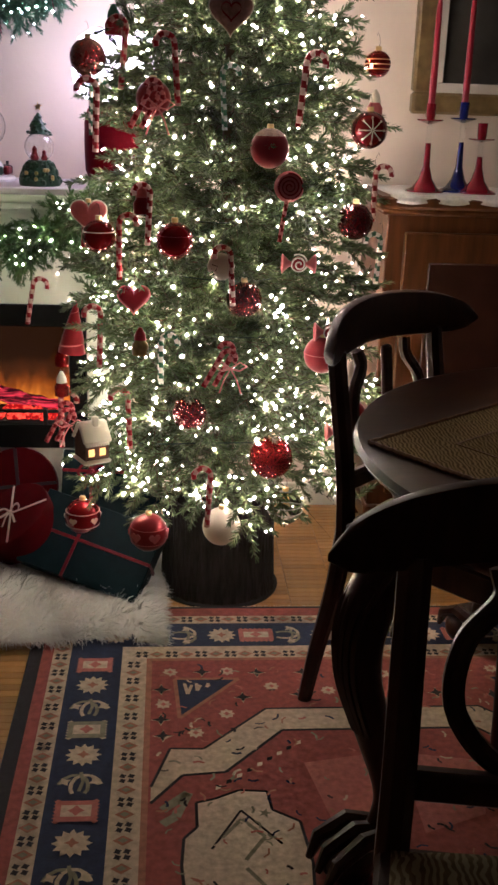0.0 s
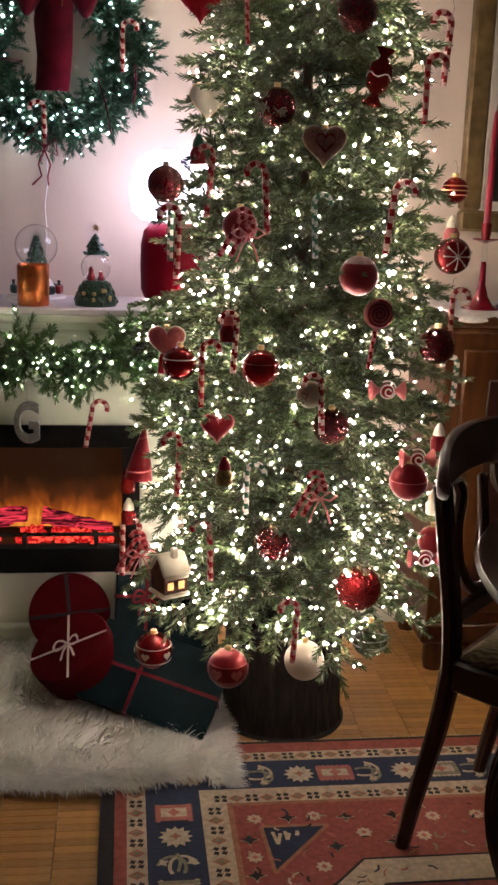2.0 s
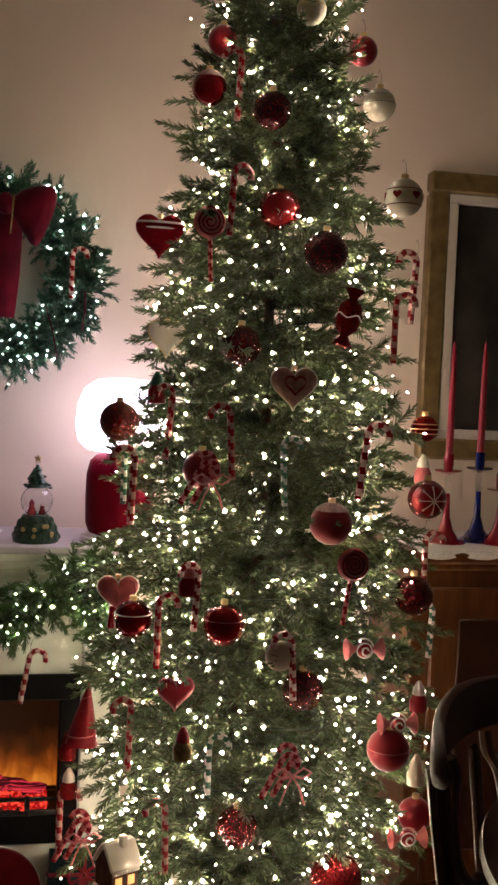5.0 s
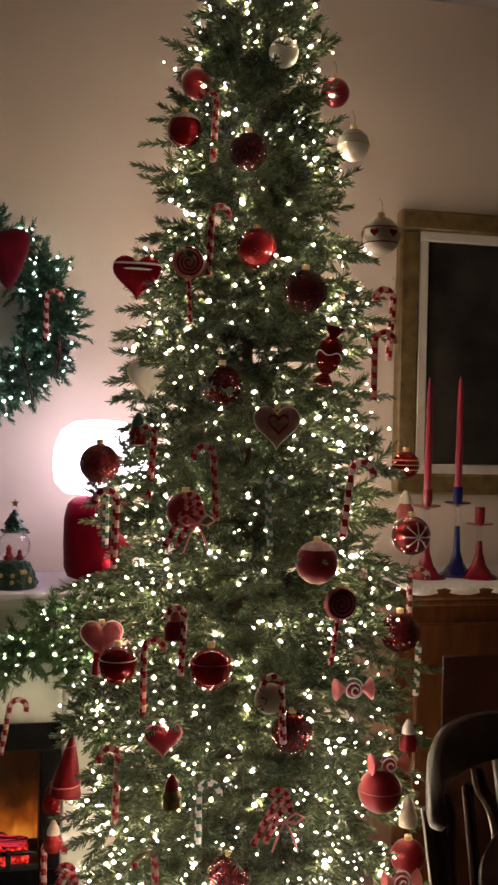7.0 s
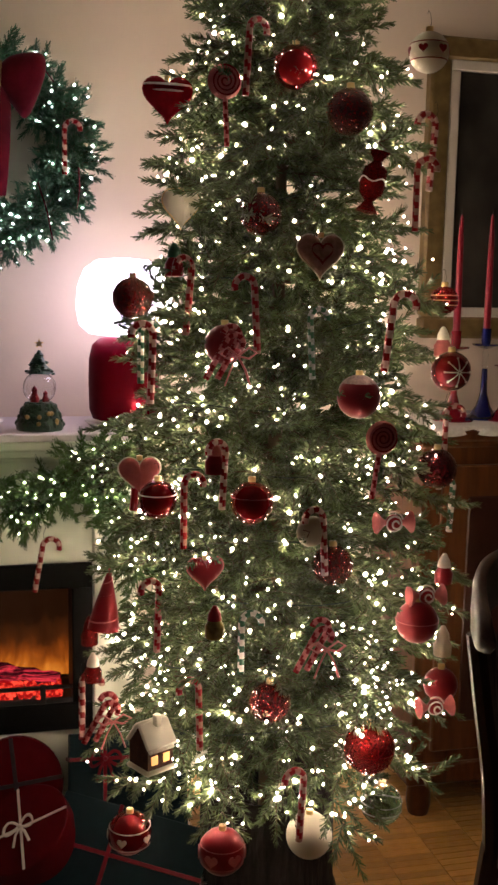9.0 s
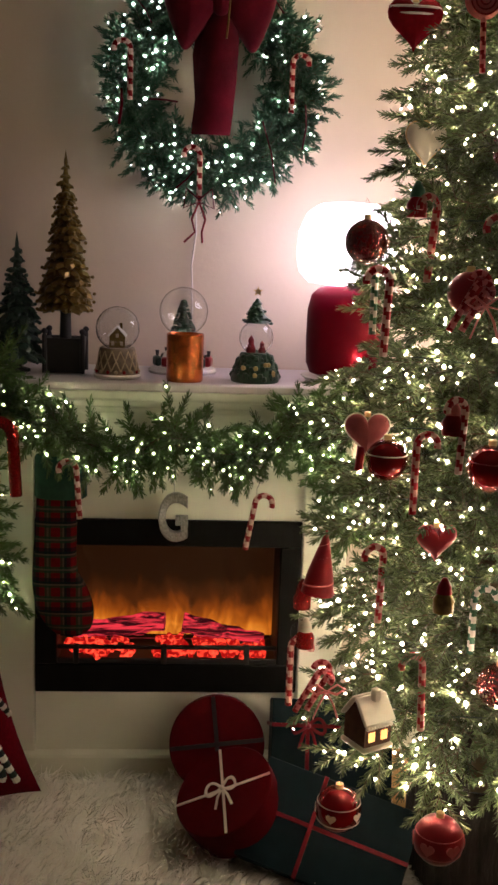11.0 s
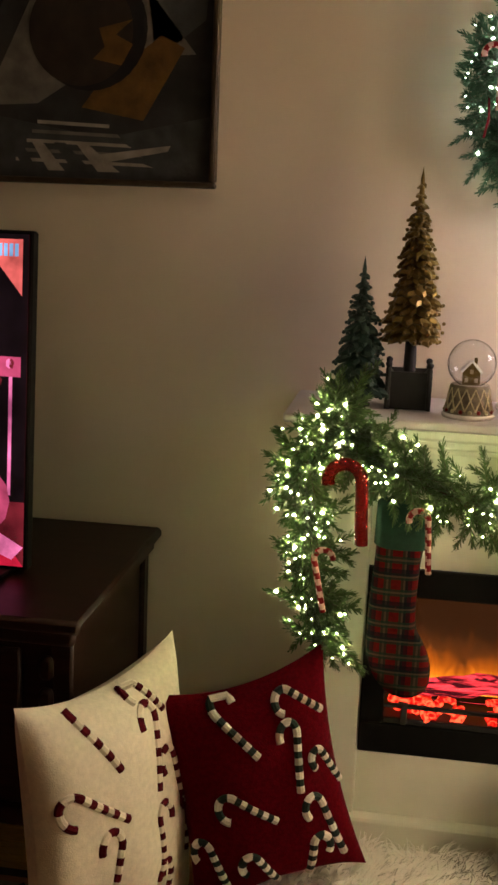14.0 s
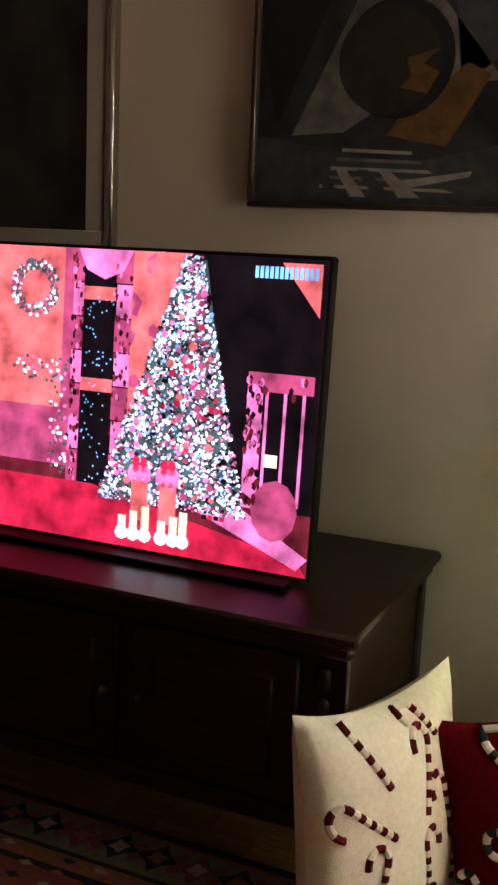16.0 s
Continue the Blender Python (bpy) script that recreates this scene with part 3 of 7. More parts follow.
def log_piece(a, b, r0, r1, seed):
    r = random.Random(seed)
    pts = [Vector(a).lerp(Vector(b), i / 9) + Vector((0, r.uniform(-0.004, 0.004), r.uniform(-0.003, 0.004))) for i in range(10)]
    return Geo().tube(pts, [r0 + (r1 - r0) * i / 9 + r.uniform(-0.003, 0.003) for i in range(10)], 9)
part("log", log_piece((-0.63, 3.24, 0.428), (-0.405, 3.25, 0.452), 0.020, 0.026, 2), LOG, fire, "glowing red charred log", sharp=20)
part("log", log_piece((-0.36, 3.25, 0.448), (-0.16, 3.235, 0.412), 0.027, 0.012, 3), LOG, fire, "glowing red charred log", sharp=20)
part("log", log_piece((-0.56, 3.27, 0.42), (-0.45, 3.27, 0.43), 0.02, 0.02, 5), LOG, fire, sharp=20)
g = Geo()
for i in range(90):
    M = pose(rl.uniform(I0 + 0.02, I1 - 0.02), rl.uniform(3.185, 3.29), rl.uniform(0.380, 0.404), rl.uniform(0, 180), rl.uniform(0, 180), rl.uniform(0, 180))
    g.box((0, 0, 0), (rl.uniform(0.02, 0.05), rl.uniform(0.012, 0.022), rl.uniform(0.010, 0.02)), M, bev=0.004)
part("ember_bed", g, EMBER, fire, "bed of glowing red embers", "stuff")
part("grate", Geo().box(((I0 + I1) / 2, 3.176, 0.413), (I1 - I0, 0.010, 0.010), bev=0.002).box(((I0 + I1) / 2, 3.176, 0.379), (I1 - I0, 0.010, 0.014), bev=0.002), BLACKM, fire)
for x in (-0.615, -0.405, -0.205):
    part("grate_post", Geo().box((x, 3.173, 0.396), (0.014, 0.012, 0.05), bev=0.002), BLACKM, fire)
pane = part("glass_pane", Geo().box(((I0 + I1) / 2, FY + 0.02, (J0 + J1) / 2 + 0.03), (I1 - I0, 0.002, J1 - J0 - 0.06), bev=0), CLEAR, fire)
pane.visible_shadow = False

# ---- table lamp ----
lamp = thing("table_lamp", "lit table lamp with opal glass shade and red base", "table lamp", (0.005, 3.25, 1.06))
part("base", Geo().lathe([(0.062, 0.016), (0.078, 0.022), (0.087, 0.045), (0.089, 0.11), (0.088, 0.17), (0.080, 0.205), (0.062, 0.222), (0.045, 0.226)], 40), LAMPRED, lamp, "glossy red ceramic base")
part("shade", Geo().lathe([(0.04, 0.228), (0.088, 0.234), (0.112, 0.258), (0.119, 0.30), (0.115, 0.35), (0.098, 0.392), (0.066, 0.414), (0.0001, 0.42)], 40), LAMPGLASS, lamp, "glowing white opal glass shade")
part("saucer", Geo().lathe([(0.06, 0.0), (0.085, 0.004), (0.098, 0.013), (0.096, 0.016), (0.07, 0.010), (0.0001, 0.010)], 40), CHINA, lamp, "white china saucer under the base")

# ---- sideboard, candlesticks and picture behind the table ----
side = thing("sideboard", "reddish brown wooden sideboard with panelled doors", "sideboard")
part("carcass", Geo().box((1.36, 3.28, 0.585), (1.20, 0.36, 0.87), bev=0.004), CHERRY, side)
part("top", Geo().box((1.36, 3.275, 1.05), (1.26, 0.40, 0.035), bev=0.008), CHERRY, side)
part("cornice", Geo().box((1.36, 3.278, 1.024), (1.23, 0.38, 0.018), bev=0.006), CHERRY, side)
part("plinth", Geo().box((1.36, 3.28, 0.12), (1.22, 0.37, 0.06), bev=0.006), CHERRY, side)
for x in (0.80, 1.92):
    for y in (3.13, 3.42):
        part("leg", Geo().lathe([(0.028, 0), (0.034, 0.03), (0.032, 0.09)], 12, pose(x, y, 0)), CHERRY, side)
for x in (1.06, 1.66):
    door = part("door", Geo().box((x, 3.094, 0.58), (0.50, 0.018, 0.78), bev=0.004), CHERRY, side)
    part("door_panel", Geo().box((x, 3.088, 0.58), (0.36, 0.014, 0.62), bev=0.010), TABLEWOOD, door)
    part("knob", Geo().ball(0.012, pose(x + (0.21 if x < 1.3 else -0.21), 3.075, 0.6)), GOLD, door)
LACE = mat("white_lace", (0.68, 0.64, 0.60), 0.9, var=0.12, scale=120, bump=0.8, bscale=260)
g = Geo()
edge = [(0.76 + 1.24 * i / 60, 3.085 - 0.012 * abs(math.sin(i * 0.55))) for i in range(61)]
vs = [(x, y, 1.071 if y > 3.0 else 1.07) for x, y in edge] + [(x, 3.44, 1.071) for x, y in edge]
g.add(vs, [(i, i + 1, i + 62, i + 61) for i in range(60)])
g.add([(x, y, 1.0715) for x, y in edge] + [(x, y - 0.004, 1.055 - 0.008 * abs(math.sin(i * 0.55))) for i, (x, y) in enumerate(edge)], [(i, i + 61, i + 62, i + 1) for i in range(60)])
ob = solo("table_runner", g, LACE, "white scalloped lace runner on the sideboard", "runner")
md = ob.modifiers.new("thick", "SOLIDIFY")
md.thickness = 0.0015
md.offset = 1

BLUEG = mat("blue_glass", (0.004, 0.008, 0.085), 0.08, var=0.15, coat=0.5)
REDG = mat("red_glass_foot", (0.17, 0.006, 0.014), 0.08, var=0.15, coat=0.5)
WAXR = mat("red_wax", (0.26, 0.013, 0.028), 0.35, var=0.1, scale=30, bump=0.03)
def candlestick(x, y, zz, hs, m_foot, m_cup, candle=True, nm="red"):
    t = thing("candlestick", f"tall {nm} glass candlestick on the lace runner", "candlestick", (x, y, zz), "candlesticks on the sideboard")
    part("foot", Geo().lathe([(0.055, 0), (0.054, 0.004), (0.036, 0.012), (0.020, 0.035), (0.010, 0.07), (0.0075, 0.11 * hs)], 28), m_foot, t, "flared glass foot")
    part("stem", Geo().lathe([(0.006, 0.11 * hs), (0.0085, 0.118 * hs), (0.006, 0.128 * hs), (0.0085, 0.142 * hs), (0.005, 0.152 * hs)], 16), CLEAR, t, "clear glass stem")
    part("drip_plate", Geo().lathe([(0.006, 0.152 * hs), (0.036, 0.160 * hs), (0.037, 0.163 * hs), (0.010, 0.163 * hs)], 28), m_cup, t)
    part("cup", Geo().lathe([(0.011, 0.163 * hs), (0.0135, 0.17 * hs), (0.014, 0.163 * hs + 0.042), (0.011, 0.163 * hs + 0.042), (0.010, 0.163 * hs + 0.01)], 20), m_cup, t)
    if candle:
        c = thing("taper_candle", "unlit dark red taper candle", "candle", (x, y, zz + 0.163 * hs + 0.012), "candles on the sideboard")
        part("wax", Geo().lathe([(0.0098, 0), (0.0098, 0.1), (0.0075, 0.27), (0.004, 0.325), (0.0015, 0.332)], 16), WAXR, c)
        part("wick", Geo().tube([(0, 0, 0.33), (0.0006, 0, 0.338), (0.002, 0, 0.343)], 0.0008, 5), BLACKM, c)
candlestick(0.882, 3.205, 1.073, 1.21, REDG, REDG)
candlestick(0.985, 3.235, 1.073, 1.25, BLUEG, BLUEG, nm="blue")
candlestick(1.030, 3.19, 1.073, 0.92, REDG, REDG, candle=False, nm="short red")

OLIVEGOLD = mat("aged_gilt_frame", (0.17, 0.115, 0.045), 0.45, metal=0.35, var=0.3, scale=25, bump=0.3, bscale=60)
MATBOARD = mat("passepartout", (0.50, 0.45, 0.38), 0.9, var=0.05)
def picture_frame(nm, label, x0, x1, z0, z1, y, fw, depth, m_frame, mat_w=0.0, canvas=None, lip=None):
    t = thing(nm, label, "painting")
    cx, cz = (x0 + x1) / 2, (z0 + z1) / 2
    for c, s in ((((x0 + x1) / 2, y + depth / 2, z0 + fw / 2), (x1 - x0, depth, fw)), (((x0 + x1) / 2, y + depth / 2, z1 - fw / 2), (x1 - x0, depth, fw)),
                 ((x0 + fw / 2, y + depth / 2, cz), (fw, depth, z1 - z0 - 2 * fw)), ((x1 - fw / 2, y + depth / 2, cz), (fw, depth, z1 - z0 - 2 * fw))):
        part("frame_rail", Geo().box(c, s, bev=min(0.008, fw * 0.25)), m_frame, t)
    a0, a1, b0, b1 = x0 + fw, x1 - fw, z0 + fw, z1 - fw
    if lip:
        w = lip
        for c, s in (((cx, y + 0.012, b0 + w / 2), (a1 - a0, 0.016, w)), ((cx, y + 0.012, b1 - w / 2), (a1 - a0, 0.016, w)),
                     ((a0 + w / 2, y + 0.012, cz), (w, 0.016, b1 - b0 - 2 * w)), ((a1 - w / 2, y + 0.012, cz), (w, 0.016, b1 - b0 - 2 * w))):
            part("inner_slip", Geo().box(c, s, bev=0.003), MATBOARD, t, "pale inner slip")
        a0, a1, b0, b1 = a0 + w, a1 - w, b0 + w, b1 - w
    part("canvas", Geo().box((cx, y + 0.026, cz), (a1 - a0, 0.008, b1 - b0), bev=0), canvas, t, "dark painted canvas")
    return t
DARKART = mat("dark_oil_paint", (0.030, 0.028, 0.024), 0.35, var=0.7, scale=7, bump=0.3, bscale=90)
picture_frame("framed_painting", "dark painting in a wide aged gilt frame", 0.880, 1.76, 1.283, 2.120, WY - 0.045, 0.062, 0.044, OLIVEGOLD, canvas=DARKART, lip=0.028)

# ---- patterned rug under the tree and table ----
RUGM = [mat("wool_" + n, c, 0.95, var=0.22, scale=70, bump=0.5, bscale=420, sheen=0.1) for n, c in (
    ("red", (0.32, 0.080, 0.062)), ("navy", (0.020, 0.030, 0.070)), ("cream", (0.56, 0.44, 0.30)), ("dark", (0.020, 0.018, 0.022)), ("rust", (0.38, 0.16, 0.095)), ("rose", (0.44, 0.14, 0.11)), ("sage", (0.25, 0.23, 0.15)))]
RED_, NAVY_, CREAM_, DARK_, RUST_, ROSE_, SAGE_ = range(7)
RX0, RX1, RY0, RY1 = -0.178, 1.42, 0.75, 2.715


class Weave(Geo):
    def flat(self, pts, layer, m, z0=0.0085):
        z = z0 + layer * 0.0006
        area = sum(a[0] * b[1] - b[0] * a[1] for a, b in zip(pts, pts[1:] + pts[:1]))
        pts = pts if area > 0 else pts[::-1]
        return self.add([(x, y, z) for x, y in pts], [tuple(range(len(pts)))], None, m)

    def rect(self, x0, x1, y0, y1, layer, m):
        return self.flat([(x0, y0), (x1, y0), (x1, y1), (x0, y1)], layer, m)

    def star(self, x, y, r, n, layer, m, inner=0.45, turn=0.0, sy=1.0):
        return self.flat([(x + (r if k % 2 == 0 else r * inner) * math.cos(turn + math.pi * k / n), y + sy * (r if k % 2 == 0 else r * inner) * math.sin(turn + math.pi * k / n)) for k in range(2 * n)], layer, m)

    def stroke(self, pts, w, layer, m):
        for (x0, y0), (x1, y1) in zip(pts[:-1], pts[1:]):
            d = math.hypot(x1 - x0, y1 - y0) or 1
            ox, oy = -(y1 - y0) / d * w / 2, (x1 - x0) / d * w / 2
            self.flat([(x0 + ox, y0 + oy), (x1 + ox, y1 + oy), (x1 - ox, y1 - oy), (x0 - ox, y0 - oy)], layer, m)


w = Weave()
w.box(((RX0 + RX1) / 2, (RY0 + RY1) / 2, 0.004), (RX1 - RX0, RY1 - RY0, 0.008), None, DARK_, bev=0.002)
bands = ((0.033, RED_), (0.060, CREAM_), (0.103, NAVY_), (0.227, CREAM_), (0.287, RUST_), (0.300, RED_))
for k, (inset, m) in enumerate(bands):
    w.rect(RX0 + inset, RX1 - inset, RY0 + inset, RY1 - inset * (0.95 if k else 0.4), k + 1, m)
rw = random.Random(21)


def along_border(inset, step, fn):
    """Calls fn(x, y, across, index) round the border on a line that far from the edge."""
    top, n = RY1 - inset, 0
    y = RY0 + inset + step
    while y < top - step * 0.6:
        fn(RX0 + inset, y, True, n), fn(RX1 - inset, y, True, n)
        y += step
        n += 1
    x, n = RX0 + inset + step * 0.5, 0
    while x < RX1 - inset - step * 0.4:
        fn(x, top, False, n), fn(x, RY0 + inset, False, n)
        x += step
        n += 1


def guard(x, y, across, n):
    if n % 2 == 0:
        for a in (-1, 1):
            for b in (-1, 1):
                w.star(x + a * 0.0085, y + b * 0.0075, 0.0085, 4, 8, DARK_, 0.6, 0.4)
    else:
        w.star(x, y, 0.019, 2, 8, RUST_, 0.72)
        w.star(x, y, 0.010, 2, 9, SAGE_, 0.72)


along_border(0.081, 0.036, guard)
along_border(0.257, 0.036, guard)


def main_motif(x, y, across, n):
    k = n % 3
    if k == 0:
        for q in range(12):
            a = 2 * math.pi * q / 12
            w.star(x + 0.026 * math.cos(a), y + 0.026 * math.sin(a), 0.012, 3, 8, CREAM_, 0.5, a)
        w.star(x, y, 0.028, 8, 9, CREAM_, 0.75)
        w.star(x, y, 0.014, 4, 10, RUST_, 0.5)
    elif k == 1:
        for q in range(-3, 4):
            u, v = q * 0.012, 0.036
            for s in (-1, 1):
                cx, cy = (x + s * v, y + u * 0.8) if across else (x + u, y + s * v * 0.8)
                w.star(cx, cy, 0.008, 2, 8, CREAM_ if n % 2 else ROSE_, 0.8)
        hx, hy = (0.040, 0.030) if across else (0.044, 0.026)
        w.rect(x - hx, x + hx, y - hy, y + hy, 9, SAGE_ if n % 2 else ROSE_)
        w.rect(x - hx * 0.72, x + hx * 0.72, y - hy * 0.55, y + hy * 0.55, 10, CREAM_)
        w.star(x, y, 0.016, 4, 11, ROSE_, 0.6)
    else:
        for s in (-1, 1):
            curl = [(0.042 * s * (1 - 0.1 * q) * math.cos(0.5 * q), 0.030 * math.sin(0.62 * q) - 0.008) for q in range(8)]
            w.stroke([(x + (a if across else b), y + (b if across else a)) for a, b in curl], 0.008, 8, CREAM_ if s > 0 else SAGE_)
            w.star(x + s * (0.030 if across else 0), y + s * (0 if across else 0.030), 0.014, 4, 9, CREAM_, 0.5, 0.5)
        w.stroke([(x, y - 0.03), (x + 0.006, y), (x, y + 0.03)], 0.007, 9, SAGE_)


along_border(0.165, 0.088, main_motif)
CXR = (RX0 + RX1) / 2
for _ in range(520):
    a, b = rw.uniform(RX0 + 0.32, RX1 - 0.32), rw.uniform(RY0 + 0.32, RY1 - 0.31)
    q, c, r = rw.uniform(0, 6.28), rw.choice([RUST_, ROSE_, DARK_, CREAM_, SAGE_, NAVY_]), rw.uniform(0.006, 0.013)
    w.stroke([(a - r * math.cos(q), b - r * math.sin(q)), (a + 0.4 * r * math.sin(q), b - 0.4 * r * math.cos(q)), (a + r * math.cos(q), b + r * math.sin(q))], rw.uniform(0.003, 0.006), 10, c)
for sx in (-1, 1):
    mx = (lambda v: v) if sx < 0 else (lambda v: 2 * CXR - v)
    for sy in (-1, 1):
        my = (lambda v: v) if sy > 0 else (lambda v: 2 * 1.73 - v)
        P = lambda pts: [(mx(a), my(b)) for a, b in pts]
        outer = [(0.127, 1.95), (0.165, 2.075), (0.235, 2.072), (0.378, 2.218), (CXR, 2.218)]
        inner = [(CXR, 2.135), (0.407, 2.135), (0.277, 1.993), (0.19, 1.985), (0.127, 1.90)]
        for a, b, c, d in ((0, 1, 8, 9), (1, 2, 7, 8), (2, 3, 6, 7), (3, 4, 5, 6)):
            q = (outer + inner)
            w.flat(P([q[a], q[b], q[c], q[d]]), 8, CREAM_)
        w.stroke(P(outer), 0.006, 9, DARK_)
        w.stroke(P(inner), 0.007, 9, DARK_)
        for q in range(9):
            a = 0.20 + q * 0.022
            w.star(mx(a + 0.06), my(1.945 + q * 0.018), 0.010, 2, 9, DARK_ if q % 2 else CREAM_, 0.6, 0.9)
        tri = [(0.176, 2.345), (0.325, 2.343), (0.186, 2.185)]
        w.flat(P(tri), 8, NAVY_)
        w.stroke(P(tri + tri[:1]), 0.009, 9, RUST_)
        for q in range(3):
            w.stroke(P([(0.198 + 0.028 * q, 2.325), (0.205 + 0.022 * q, 2.28 + 0.014 * q), (0.215 + 0.02 * q, 2.318)]), 0.008, 9, CREAM_)
        for a, b, kind in ((0.145, 2.30, 0), (0.15, 2.24, 1), (0.145, 2.18, 0), (0.24, 2.375, 0), (0.30, 2.378, 1), (0.37, 2.37, 0), (0.29, 2.20, 1), (0.33, 2.265, 0), (0.40, 2.31, 1), (0.22, 2.13, 1), (0.48, 2.37, 0),
                           (0.57, 2.36, 1), (0.15, 2.12, 0), (0.46, 2.275, 0), (0.53, 2.29, 1), (0.165, 2.375, 1)):
            if kind:
                w.star(mx(a), my(b), 0.019, 8, 8, CREAM_, 0.7)
                w.star(mx(a), my(b), 0.008, 4, 9, ROSE_, 0.6)
            else:
                w.star(mx(a), my(b), 0.023, 4, 8, CREAM_, 0.35)
                w.star(mx(a), my(b), 0.019, 4, 9, DARK_, 0.42, 0.0)
        med = [(0.30, 1.935), (0.355, 1.93), (0.36, 1.875), (0.41, 1.84), (0.42, 1.73), (0.30, 1.73), (0.185, 1.73), (0.19, 1.80), (0.215, 1.83), (0.215, 1.90), (0.25, 1.91)]
        w.flat(P(med), 8, CREAM_)
        w.stroke(P(med[:5]), 0.006, 9, DARK_)
        w.stroke(P(med[6:] + med[:1]), 0.006, 9, DARK_)
        w.stroke(P([(0.26, 1.80), (0.30, 1.85), (0.34, 1.80), (0.30, 1.74)]), 0.008, 9, SAGE_)
        w.stroke(P([(0.24, 1.77), (0.30, 1.875), (0.37, 1.78)]), 0.005, 9, DARK_)
        w.star(mx(0.345), my(1.865), 0.014, 5, 10, SAGE_, 0.4)
        w.flat(P([(0.44, 2.02), (0.60, 2.05), (0.60, 1.80), (0.47, 1.85)]), 8, ROSE_)
        w.stroke(P([(0.15, 1.88), (0.20, 1.93), (0.175, 1.86), (0.15, 1.84)]), 0.02, 9, SAGE_)
rug = thing("patterned_rug", "worn red and navy woven oriental rug on the parquet", "rug")
part("carpet_field", w, RUGM, rug, "red field with cream medallion and navy floral border")
fr = Geo()
for k in range(230):
    x = RX0 + 0.01 + (RX1 - RX0 - 0.02) * k / 229
    for y, s in ((RY1, 1), (RY0, -1)):
        e = s * rw.uniform(0.010, 0.018)
        fr.tube([(x, y - s * 0.003, 0.005), (x + rw.uniform(-0.004, 0.004), y + e * 0.5, 0.004), (x + rw.uniform(-0.006, 0.006), y + e, 0.002)], 0.0015, 4)
part("fringe", fr, RUGM[CREAM_], rug, "short cream fringe", "stuff")

w2 = Weave()
w2.box((-2.25, 2.15, 0.004), (1.9, 1.72, 0.008), None, 3, bev=0.002)
for k, (a, m) in enumerate(((0.03, RUST_), (0.05, SAGE_), (0.175, DARK_), (0.19, RUST_), (0.24, DARK_), (0.26, RED_))):
    w2.rect(-3.2 + a, -1.3 - a, 1.29 + a, 3.01 - a, k + 1, m)
for k in range(18):
    x = -3.06 + k * 0.103
    for y in (2.905, 1.395):
        w2.star(x, y, 0.056, 4, 7, (NAVY_, DARK_, RED_)[k % 3], 0.55)
        w2.star(x, y, 0.028, 4, 8, (CREAM_, RUST_)[k % 2], 0.6, 0.4)
        w2.star(x + 0.0515, y + 0.022, 0.017, 6, 7, RED_, 0.85)
        w2.star(x + 0.0515, y - 0.022, 0.017, 6, 7, RED_, 0.85)
for k in range(60):
    x = -3.0 + (k % 20) * 0.085
    w2.star(x, 2.80 - 0.05 * (k // 20), 0.020, 2, 8, (ROSE_, NAVY_, CREAM_)[k % 3], 0.55)
rug2 = thing("hall_rug", "dark red patterned rug in front of the cabinet", "rug")
part("carpet_field", w2, RUGM, rug2)

# ---- white fur throw over a low cushion ----
def fur_height(x, y):
    e = min((x + 1.02) / 0.10, (0.135 - x) / 0.07, (y - 2.50 - 0.02 * math.sin(9 * x)) / 0.10, (3.145 - y) / 0.02)
    e = max(0.0, min(1.0, e))
    lift = max(0.0, min(1.0, (y - 2.52) / 0.45))
    return 0.012 + (0.022 + 0.065 * lift * (0.55 + 0.45 * max(0, min(1, (0.25 - x) / 0.5)))) * (e * (2 - e)) + 0.008 * noise.noise(Vector((x * 9, y * 9, 0))) * e


g = Geo()
NX, NY = 70, 44
xs, ys = [-1.02 + 1.155 * i / NX for i in range(NX + 1)], [2.50 + 0.645 * j / NY for j in range(NY + 1)]
def fedge(x, y):
    return (x, y + (0.022 * math.sin(11 * x) + 0.02 * math.sin(5 * x + 1) + (-0.01 if x > 0.08 else 0.03)) * (1 - (y - 2.50) / 0.645) ** 3)
g.add([(*fedge(x, y), fur_height(x, y)) for y in ys for x in xs], [(j * (NX + 1) + i, j * (NX + 1) + i + 1, (j + 1) * (NX + 1) + i + 1, (j + 1) * (NX + 1) + i) for j in range(NY) for i in range(NX)])
g.add([(*fedge(x, y), 0.0) for x, y in ((xs[0], ys[0]), (xs[-1], ys[0]), (xs[-1], ys[-1]), (xs[0], ys[-1]))], [(0, 3, 2, 1)])
throw = thing("fur_throw", "long-haired white faux fur throw under the gifts", "fur throw")
part("hide", g, HIDE, throw)
fr_ = np.random.default_rng(5)
hairs = []
